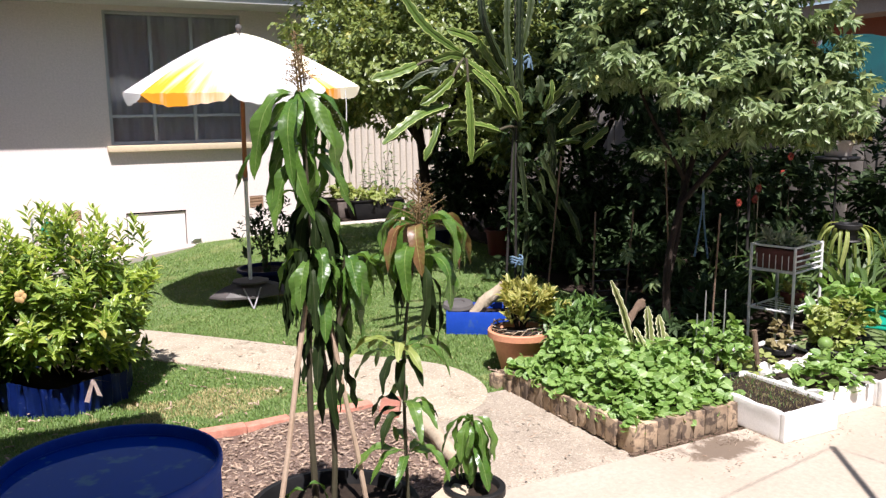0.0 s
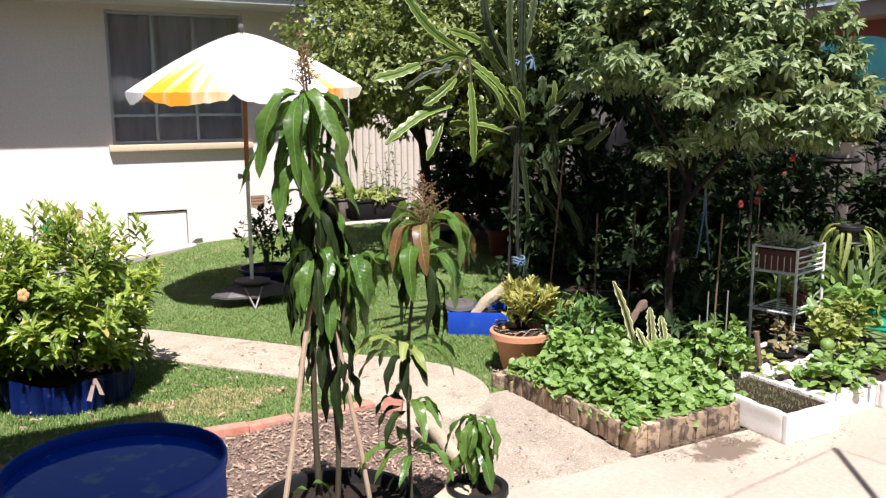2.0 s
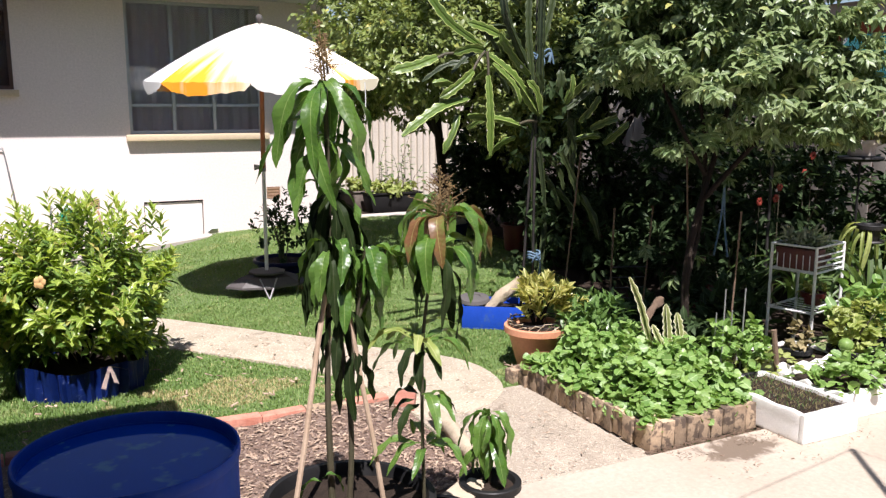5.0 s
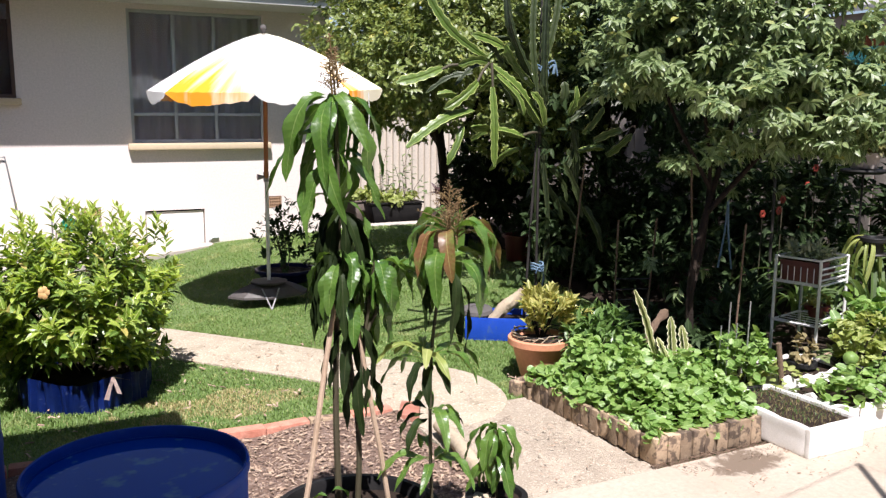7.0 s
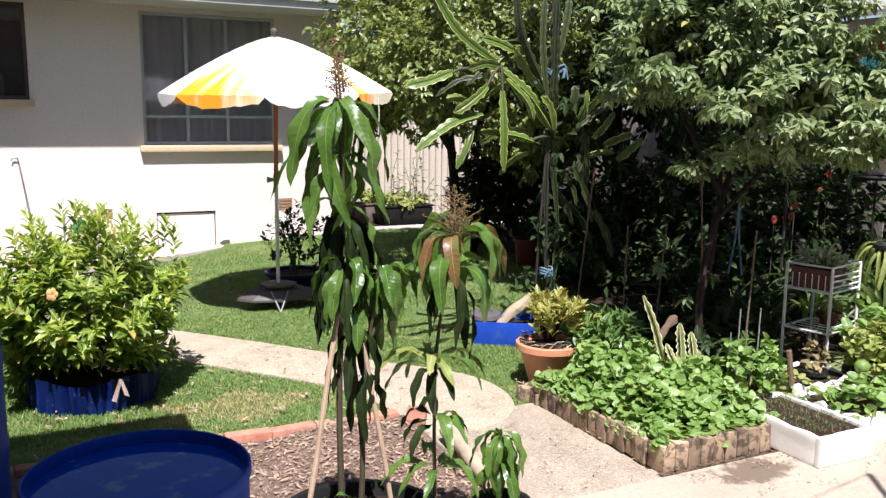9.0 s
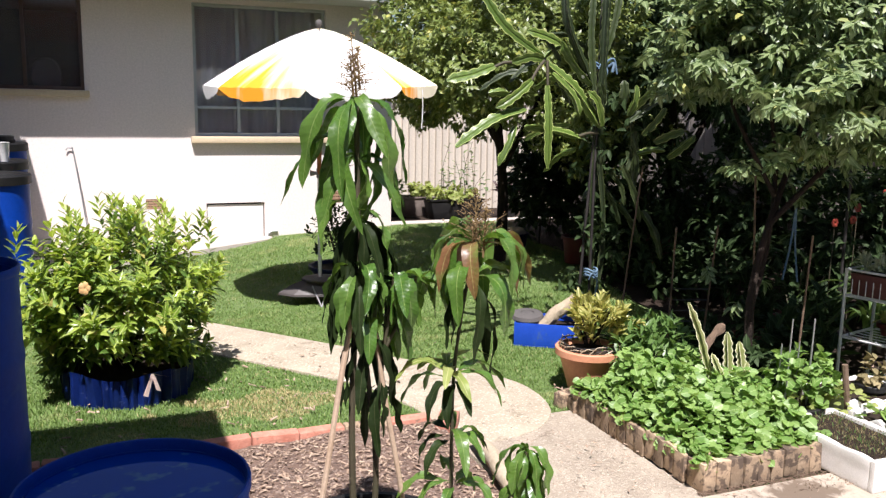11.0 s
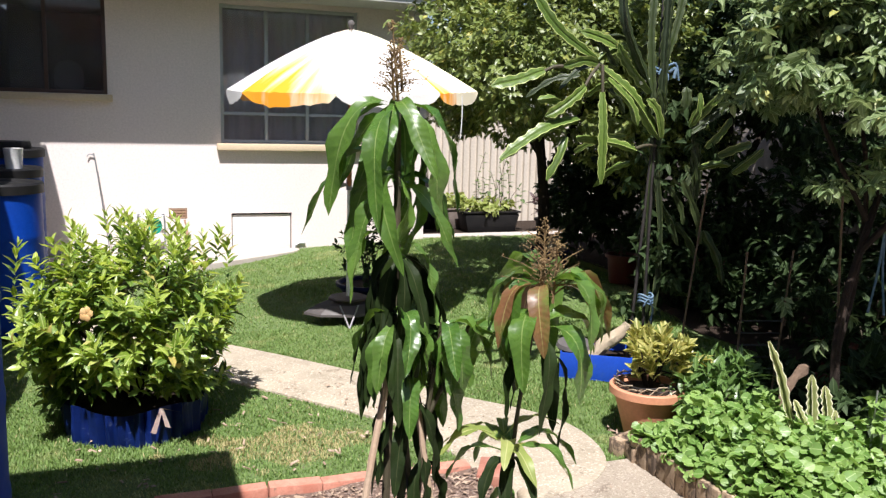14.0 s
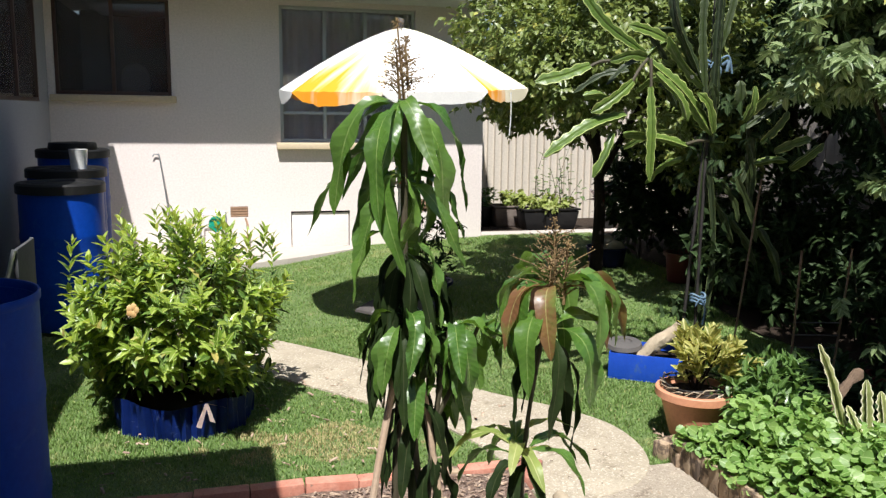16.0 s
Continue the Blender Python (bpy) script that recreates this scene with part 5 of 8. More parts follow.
# ---- pots and plants ----
def pot_mesh(r, h, taper=0.8, rim=0.02, lip=0.03):
    bm = bmesh.new()
    lathe(bm, [(0.0, 0.0), (r * taper, 0.0), (r * taper + 0.004, 0.01), (r * 0.985, h - lip), (r + rim, h - lip), (r + rim, h - 0.004), (r + rim - 0.004, h), (r - 0.004, h), (r - 0.01, h - 0.012), (r * taper - 0.012, 0.02), (0.0, 0.02)], 44, wobble=0.004, seed=int(r * 1000))
    return bm


def soil_mesh(r, z, seed=0):
    bm = bmesh.new()
    prof = [(0.0, z + 0.012)] + [(r * f, z + 0.012 * (1 - f) + 0.004 * math.sin(f * 17 + seed)) for f in (0.2, 0.4, 0.6, 0.8, 1.0)]
    lathe(bm, prof, 32)
    for v in bm.verts:
        v.co.z += 0.008 * noise.noise((v.co.x * 30, v.co.y * 30, seed))
    return bm


def long_leaf(length, width, lift, bend_at, sag, wave, seed, material, name="leaf", cup=0.22):
    """A long pointed leaf that rises from its stalk, bends over and hangs; it runs out along +x."""
    rng = random.Random(seed)
    n, across = 14, 4
    bm = bmesh.new()
    uvl = bm.loops.layers.uv.new("uv")
    ang, x, z = math.radians(lift), 0.0, 0.0
    rows, twist = [], rng.uniform(-0.5, 0.5)
    side = rng.uniform(-0.12, 0.12)
    for i in range(n + 1):
        t = i / n
        if t < 0.10:
            w = 0.05
        else:
            q = (t - 0.10) / 0.90
            w = max(0.0, math.sin(math.pi * q ** 0.9)) ** 0.58 * (1 - 0.22 * q)
        row = []
        tw = twist * t
        for j in range(across + 1):
            s = j / across * 2 - 1
            off = s * w * width / 2
            up = abs(s) * w * width / 2 * cup + 0.005 * wave * math.sin(17 * t + 2.3 * s + seed) * w * abs(s)
            nx, nz = -math.sin(ang), math.cos(ang)
            row.append((bm.verts.new((x + nx * (up + off * math.sin(tw)), off * math.cos(tw) + side * length * t * t, z + nz * (up + off * math.sin(tw)))), (j / across, t)))
        rows.append(row)
        f = 1 / (1 + math.exp(-(t - bend_at) * 9))
        target = math.radians(lift + (-sag - lift) * f)
        ang += (target - ang) * 0.75
        x += math.cos(ang) * length / n
        z += math.sin(ang) * length / n
    for a, b in zip(rows, rows[1:]):
        for j in range(across):
            vs = (a[j], b[j], b[j + 1], a[j + 1])
            f = bm.faces.new([v for v, _ in vs])
            for lp, (_, uv) in zip(f.loops, vs):
                lp[uvl].uv = uv
    return done(bm, name, material)


def whorl(parent, at, meshes, count, seed, scale=(0.85, 1.1), tilt=14, start=0.0, label=""):
    """Leaves set round one shoot, each an object on a shared mesh."""
    rng = random.Random(seed)
    for k in range(count):
        ob = part("leaf", rng.choice(meshes), None, parent, label)
        a = start + 360 * k / count * 1.0 + rng.uniform(-16, 16)
        s = rng.uniform(*scale)
        ob.matrix_basis = pose(at[0] + rng.uniform(-.008, .008), at[1] + rng.uniform(-.008, .008), at[2] - rng.uniform(0, 0.045), rng.uniform(-tilt, tilt), rng.uniform(-tilt, tilt), a) @ Matrix.Scale(s, 4)


def panicle(parent, at, h, r, seed, twigs=17):
    """A spent mango flower head: a spike with short side twigs and tiny beads."""
    rng = random.Random(seed)
    bm = bmesh.new()
    lean = Vector((rng.uniform(-.12, .12), rng.uniform(-.1, .1), 1)).normalized()
    tube(bm, [Vector(at) + lean * h * f for f in (0, 0.5, 1)], [0.004, 0.003, 0.0015], 5)
    for k in range(twigs):
        f = rng.uniform(0.05, 1.0)
        p = Vector(at) + lean * h * f
        a = rng.uniform(0, 6.28)
        q = p + Vector((math.cos(a), math.sin(a), rng.uniform(0.1, 0.9))) * r * (1.1 - f) * rng.uniform(0.5, 1.1)
        tube(bm, [p, (p + q) / 2 + Vector((0, 0, 0.006)), q], [0.0017, 0.0013, 0.0008], 4, cap=False)
        for _ in range(6):
            c = p.lerp(q, rng.uniform(0.35, 1.0)) + Vector([rng.uniform(-.008, .008) for _ in range(3)])
            bmesh.ops.create_icosphere(bm, subdivisions=1, radius=rng.uniform(0.0012, 0.0027), matrix=Matrix.Translation(c))
    part("flower_head", bm, M["flower"], parent, "brown spent flower head")


BIG = [long_leaf(0.33, 0.058, 28, 0.17, 87, 2.2, s, M["mango_leaf"]) for s in (1, 2)] + \
      [long_leaf(0.30, 0.055, 5, 0.14, 86, 2.4, s, M["mango_leaf"]) for s in (3, 4)] + [long_leaf(0.36, 0.060, 42, 0.20, 88, 2.2, 5, M["mango_leaf"])]
MID = [long_leaf(0.19, 0.046, 25, 0.22, 84, 2.0, s, M["mango_leaf"], cup=0.42) for s in (6, 7)] + [long_leaf(0.17, 0.044, 40, 0.26, 82, 1.6, 8, M["mango_leaf"], cup=0.42), long_leaf(0.21, 0.048, 8, 0.20, 86, 1.6, 9, M["mango_leaf"], cup=0.42)]
RED = [long_leaf(0.26, 0.060, 30, 0.30, 84, 1.5, s, M["mango_red"]) for s in (10, 11)]
# hanging inner leaves in the shade-darkened colour
SHADED = [long_leaf(0.30, 0.048, -10, 0.15, 87, 1.5, s, M["mango_shade"]) for s in (12, 13)] + [long_leaf(0.23, 0.042, -30, 0.1, 88, 1.8, 14, M["mango_shade"])]
THIN = [long_leaf(0.21, 0.040, 30, 0.4, 62, 1.2, s, M["mango_leaf"]) for s in (15, 16)] + [long_leaf(0.18, 0.036, 15, 0.4, 70, 1.2, 17, M["mango_shade"])]
WIDE = [long_leaf(0.26, 0.062, 34, 0.30, 84, 1.8, s, M["mango_leaf"]) for s in (18, 19, 20)]

SMALL = [long_leaf(0.225, 0.054, 22, 0.16, 87, 1.8, s, M["mango_leaf"], cup=0.32) for s in (26, 27)] + [long_leaf(0.19, 0.050, 5, 0.14, 86, 1.8, 28, M["mango_leaf"])]
LIME = [long_leaf(0.17, 0.036, 30, 0.45, 45, 1.0, s, M["lime_leaf"]) for s in (24, 25)]


def stake(parent, a, b, r=0.0095):
    bm = bmesh.new()
    a, b = Vector(a), Vector(b)
    tube(bm, [a, a.lerp(b, 0.33) + Vector((0.003, 0, 0)), a.lerp(b, 0.66) - Vector((0.002, 0, 0)), b], [r, r * 0.97, r * 0.95, r * 0.9], 8)
    part("stake", bm, M["bamboo"], parent, "pale wooden support stake")


def branch(parent, pts, r0, r1, material=None, name="stem"):
    bm = bmesh.new()
    c = curve_pts(pts, 16)
    k = len(c)
    tube(bm, c, [r0 + (r1 - r0) * i / (k - 1) for i in range(k)], 8)
    return part(name, bm, material or M["green_stem"], parent)


# tall mango in the big pot; its parts are placed from the pot's foot
mg = thing("mango_tree", (1.22, 2.52, 0.0), "tall staked young mango tree in a large black pot", "potted tree", "potted mangoes")
vessel = part("pot", pot_mesh(0.275, 0.30, 0.82), M["black_plastic"], mg, "black plastic nursery pot")
part("soil", soil_mesh(0.268, 0.255, 1), M["soil"], vessel)
branch(mg, [(-0.06, 0.0, 0.25), (-0.065, 0.01, 0.7), (-0.045, 0.02, 1.2), (-0.045, 0.03, 1.68)], 0.012, 0.008)
branch(mg, [(0.0, 0.0, 0.25), (0.01, 0.0, 0.55), (-0.02, 0.0, 0.85), (-0.055, -0.02, 1.17)], 0.011, 0.007)
branch(mg, [(0.01, 0.0, 0.62), (0.03, -0.01, 0.9), (0.06, -0.03, 1.15)], 0.009, 0.006)
stake(mg, (-0.215, -0.04, 0.24), (-0.06, -0.03, 1.12))
stake(mg, (0.12, -0.02, 0.24), (0.0, -0.01, 0.98), 0.009)
whorl(mg, (-0.055, 0.03, 1.68), BIG, 17, 21, (0.75, 1.12), 18)
whorl(mg, (-0.045, 0.025, 1.52), BIG, 10, 22, (0.8, 1.05), 22, 30)
whorl(mg, (-0.045, 0.02, 1.36), BIG, 3, 34, (0.75, 0.95), 20, 200)
whorl(mg, (-0.045, 0.02, 1.34), SHADED, 14, 23, (0.8, 1.15), 10, 10, "hanging leaf with shade put into its colour")
whorl(mg, (-0.045, 0.02, 1.2), SHADED, 18, 24, (0.8, 1.1), 10, 40, "hanging leaf with shade put into its colour")
whorl(mg, (-0.055, -0.02, 1.18), MID, 9, 25, (0.95, 1.25), 16)
whorl(mg, (0.06, -0.03, 1.16), MID, 8, 26, (0.95, 1.2), 16, 20)
branch(mg, [(0.03, -0.01, 0.9), (0.09, -0.02, 1.03), (0.13, -0.03, 1.14)], 0.007, 0.005)
whorl(mg, (0.13, -0.03, 1.14), MID, 7, 37, (0.95, 1.2), 16, 35)
whorl(mg, (0.03, -0.01, 1.05), MID, 3, 27, (0.9, 1.1), 14, 50)
whorl(mg, (-0.02, 0.0, 0.98), SHADED, 6, 28, (0.8, 1.05), 12, 5, "hanging leaf with shade put into its colour")
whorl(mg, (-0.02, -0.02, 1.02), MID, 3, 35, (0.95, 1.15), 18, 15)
whorl(mg, (0.02, 0.0, 0.84), SHADED, 4, 29, (0.8, 1.0), 12, 33, "hanging leaf with shade put into its colour")
panicle(mg, (-0.045, 0.03, 1.68), 0.18, 0.06, 31, 30)
panicle(mg, (-0.055, 0.028, 1.68), 0.12, 0.075, 32, 26)
panicle(mg, (-0.035, 0.03, 1.70), 0.12, 0.06, 36, 22)
whorl(mg, (-0.10, -0.03, 0.42), MID, 2, 33, (0.6, 0.75), 10, 150)

mg2 = thing("mango_tree", (1.52, 2.45, 0.0), "slender mango tree with reddish new leaves in a black pot", "potted tree", "potted mangoes")
vessel = part("pot", pot_mesh(0.125, 0.20, 0.82), M["black_plastic"], mg2, "black plastic nursery pot")
part("soil", soil_mesh(0.12, 0.17, 2), M["soil"], vessel)
branch(mg2, [(-0.05, 0.0, 0.16), (-0.06, 0.0, 0.6), (-0.055, -0.01, 0.9), (0.0, -0.02, 1.27)], 0.007, 0.005)
whorl(mg2, (0.0, -0.02, 1.28), WIDE + RED[:1], 11, 41, (0.9, 1.2), 14, 15)
whorl(mg2, (-0.005, -0.02, 1.17), WIDE, 6, 53, (0.9, 1.15), 16, 40)
whorl(mg2, (0.005, -0.02, 1.26), RED, 3, 42, (0.95, 1.1), 8, 215, "red-brown young leaf")
whorl(mg2, (-0.01, -0.02, 1.14), SHADED, 5, 43, (0.8, 1.1), 10, 60, "hanging leaf with shade put into its colour")
whorl(mg2, (-0.055, 0.0, 0.84), THIN, 9, 44, (0.9, 1.25), 12)
whorl(mg2, (-0.06, 0.0, 0.64), THIN, 8, 45, (0.85, 1.2), 12, 25)
whorl(mg2, (-0.055, 0.0, 0.48), THIN, 7, 46, (0.8, 1.1), 12, 50)
whorl(mg2, (-0.07, 0.03, 0.86), LIME, 8, 49, (0.9, 1.2), 14, 100, "lime-green new leaf")
panicle(mg2, (0.0, -0.02, 1.24), 0.16, 0.11, 47, 34)
panicle(mg2, (0.02, -0.03, 1.20), 0.15, 0.10, 48, 30)
panicle(mg2, (-0.02, -0.04, 1.24), 0.07, 0.10, 50)

mg3 = thing("mango_tree", (1.885, 2.72, 0.0), "small mango seedling with drooping leaves in a pot", "potted tree", "potted mangoes")
vessel = part("pot", pot_mesh(0.105, 0.135, 0.85), M["black_plastic"], mg3, "grey-black plastic pot")
part("soil", soil_mesh(0.10, 0.11, 3), M["soil"], vessel)
branch(mg3, [(0, 0, 0.1), (-0.005, 0, 0.25), (-0.01, 0, 0.40)], 0.006, 0.004)
whorl(mg3, (-0.01, 0, 0.43), SMALL, 13, 51, (0.75, 1.05), 16)
whorl(mg3, (-0.005, 0, 0.31), SMALL, 12, 52, (0.75, 1.0), 16, 20)
bm = bmesh.new()
box(bm, (-0.115, -0.06, 0), (0.115, 0.06, 0.12), 0.02)
for v in bm.verts:
    v.co += Vector((noise.noise(v.co * 12), noise.noise(v.co * 12 + Vector((5, 0, 0))), 0)) * 0.012
ob = solo("garden_stone", bm, M["stone"], "pale squared stone between the mango pots", "stone")
ob.matrix_world = pose(1.77, 2.72, 0.0, 0, 0, 35)
bm = bmesh.new()
c = curve_pts([(2.12, 3.72, 0.035), (2.10, 3.5, 0.045), (2.06, 3.3, 0.05), (2.02, 3.06, 0.04)], 16)
tube(bm, c, [0.028 + 0.012 * math.sin(math.pi * k / max(1, len(c) - 1)) ** 0.5 + 0.002 * math.sin(k * 2.3) for k in range(len(c))], 12)
for v in bm.verts:
    v.co += Vector((noise.noise(v.co * 18), noise.noise(v.co * 18 + Vector((9, 0, 0))), noise.noise(v.co * 18 + Vector((0, 9, 0))))) * 0.008
solo("garden_log", bm, M["log"], "pale weathered log edging the mulch bed", "log")


# shrub in the cut-down blue tub
def tub_shrub():
    s = thing("potted_shrub", (0.545, 5.22, -0.03), "round bright green shrub growing in a cut blue plastic tub", "shrub")
    bm = bmesh.new()
    n, h, r = 160, 0.185, 0.345
    folds = [(random.Random(62).uniform(0, 6.28), k) for k in (19, 31, 44)]
    rows = []
    for k, z in enumerate((0.0, 0.05, 0.10, 0.145, h)):
        row = []
        for i in range(n):
            a = 2 * math.pi * i / n
            crease = sum(math.sin(q * a + ph) for ph, q in folds) / 3
            rr = r + 0.026 * crease + 0.003 * k + 0.006 * math.sin(7 * a + k)
            row.append(bm.verts.new((rr * math.cos(a), rr * math.sin(a), z + (0.016 * math.sin(5 * a + 1) + 0.012 * crease if k == 4 else 0))))
        rows.append(row)
    for a, b in zip(rows, rows[1:]):
        for i in range(n):
            bm.faces.new((a[i], a[(i + 1) % n], b[(i + 1) % n], b[i]))
    bmesh.ops.solidify(bm, geom=bm.faces[:], thickness=0.006)
    tub = part("tub", bm, M["blue_faded"], s, "cut-down blue drum with a creased wall")
    part("soil", soil_mesh(0.32, 0.13, 4), M["soil"], s)
    bm = bmesh.new()
    for a, b in (((0.12, -0.366, 0.20), (0.075, -0.385, 0.075)), ((0.12, -0.366, 0.20), (0.145, -0.385, 0.10)), ((0.12, -0.366, 0.20), (0.20, -0.355, 0.165))):
        a, b = Vector(a), Vector(b)
        q = [a + Vector((-.008, 0, 0)), a + Vector((.008, 0, 0)), b + Vector((.016, 0, 0)), b + Vector((-.01, 0, 0.01))]
        bm.faces.new([bm.verts.new(v) for v in q])
    bmesh.ops.solidify(bm, geom=bm.faces[:], thickness=0.003)
    part("ribbon", bm, M["ribbon"], tub, "pale pink ribbon tied to the tub")
    rng = np.random.RandomState(61)
    for k in range(11):
        a = k * 2.4
        e = Vector((0.42 * math.cos(a) * rng.uniform(.5, 1), 0.42 * math.sin(a) * rng.uniform(.5, 1), rng.uniform(0.5, 0.95)))
        branch(s, [(0.03 * math.cos(a), 0.03 * math.sin(a), 0.12), e * 0.5 + Vector((0, 0, 0.08)), e], 0.013, 0.004, M["log"] if k % 3 == 0 else M["bark"], "branch")
    # shoots over an uneven dome, with gaps low down
    v = rng.normal(size=(900, 3))
    v /= np.linalg.norm(v, axis=1, keepdims=True)
    v = v[(v[:, 2] > -0.78) & (np.sin(5 * v[:, 0] + 1.0) * np.sin(6 * v[:, 1] + 4 * v[:, 2]) > -0.62)][:330]
    swell = lump(np.random.RandomState(370), v, 3.4, 0.13)[:, None]
    tips = np.array([-0.02, 0, 0.60]) + v * swell * np.array([0.62, 0.58, 0.42]) * rng.uniform(0.62, 1.04, (len(v), 1))
    axes = v * 0.75 + np.array([0, 0, 0.75]) + rng.normal(size=v.shape) * 0.22
    body, f1 = shoots(rng, tips, axes, 0.15, 14, (0.080, 0.034), 1.1, 0.12)
    # tall leaders that stand out of the dome
    a, r = rng.uniform(0, 6.28, 30), rng.uniform(0.04, 0.56, 30)
    z = 0.80 + 0.26 * np.sqrt(np.maximum(0, 1 - (r / 0.6) ** 2)) + rng.uniform(0.0, 0.11, 30)
    lead = np.stack([-0.02 + r * np.cos(a), r * np.sin(a) * 0.92, z], 1)
    tall, f2 = shoots(rng, lead, np.stack([rng.normal(0, 0.14, 30), rng.normal(0, 0.14, 30), np.ones(30)], 1), 0.24, 17, (0.078, 0.024), 0.85, 0.0)
    # low sprays over the rim
    a = rng.uniform(-0.75, 3.75, 80)
    ring = np.stack([np.cos(a), np.sin(a), np.zeros(80)], 1)
    low = ring * rng.uniform(0.30, 0.47, (80, 1)) + np.array([0, 0, 1]) * rng.uniform(0.22, 0.36, (80, 1))
    skirt, f3 = shoots(rng, low, ring + np.array([0, 0, 0.45]), 0.10, 10, (0.085, 0.036), 1.1, 0.15)
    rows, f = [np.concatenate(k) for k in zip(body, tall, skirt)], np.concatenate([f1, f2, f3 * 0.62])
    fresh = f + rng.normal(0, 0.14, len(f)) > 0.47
    part("new_leaves", leaf_cloud("new_leaves", *[k[fresh] for k in rows], M["bush_leaf"], 0.4, 0.2), None, s, "bright yellow-green young leaves")
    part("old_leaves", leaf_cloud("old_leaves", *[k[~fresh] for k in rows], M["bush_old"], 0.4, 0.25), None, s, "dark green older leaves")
    for p in ((-0.20, -0.50, 0.735),):
        bm = bmesh.new()
        for k in range(5):
            a = k * 1.256
            bmesh.ops.create_icosphere(bm, subdivisions=1, radius=0.016, matrix=Matrix.Translation(Vector(p) + Vector((0.016 * math.cos(a), -0.01, 0.018 * math.sin(a)))) @ Matrix.Diagonal((1, 0.4, 1.3, 1)))
        part("flower", bm, M["orange_flower"], s, "yellowing orange bloom")


tub_shrub()


# ---- raised bed ----
BRICK = bmesh.new()
box(BRICK, (-0.036, -0.055, 0), (0.036, 0.055, 0.135), 0.005)
BRICK = done(BRICK, "brick", M["pale_brick"])
RED_BRICK = bmesh.new()
box(RED_BRICK, (-0.112, -0.055, 0), (0.112, 0.055, 0.075), 0.008)
RED_BRICK = done(RED_BRICK, "brick", M["red_brick"])
bed = thing("raised_bed", (0, 0, 0), "raised garden bed edged with pale upright bricks", "garden bed")
rng = random.Random(71)
for i in range(9):
    ob = part("brick", BRICK, None, bed)
    ob.matrix_basis = pose(2.90 + i * 0.0775, 2.968, -0.012 + rng.uniform(-.006, .006), rng.uniform(-3, 3), rng.uniform(-2, 2), rng.uniform(-3, 3))
for i in range(13):
    ob = part("brick", BRICK, None, bed)
    ob.matrix_basis = pose(2.905 + rng.uniform(-.006, .006), 3.065 + i * 0.078, -0.004 + rng.uniform(-.01, .006) - 0.0015 * i, rng.uniform(-3, 3), rng.uniform(-4, 2), 90 + rng.uniform(-4, 4))
bm = bmesh.new()
box(bm, (2.95, 3.02, -0.02), (3.62, 4.05, 0.11))
part("soil", bm, M["soil"], bed)
edging = thing("brick_edging", (0, 0, 0), "row of red bricks edging the mulch bed", "edging")
PALE_FLAT = bmesh.new()
box(PALE_FLAT, (-0.116, -0.038, 0), (0.116, 0.038, 0.10), 0.007)
PALE_FLAT = done(PALE_FLAT, "brick", M["pale_brick"])
EDGE_BRICK = bmesh.new()
box(EDGE_BRICK, (-0.116, -0.038, 0), (0.116, 0.038, 0.10), 0.007)
EDGE_BRICK = done(EDGE_BRICK, "brick", M["red_brick"])
for i in range(9):
    ob = part("brick", PALE_FLAT if i == 7 else EDGE_BRICK, None, edging)
    ob.matrix_basis = pose(0.02 + i * 0.2365, 4.115 + 0.012 * min(1, i / 4) + 0.004 * math.sin(i * 1.7), -0.072 + rng.uniform(-.005, .005), rng.uniform(-3, 3), rng.uniform(-1.5, 1.5), rng.uniform(-2.5, 2.5) - (1.5 if i > 5 else 0))
ob = part("brick", RED_BRICK, None, edging)
ob.matrix_basis = pose(2.10, 4.03, -0.04, 0, 0, 62)


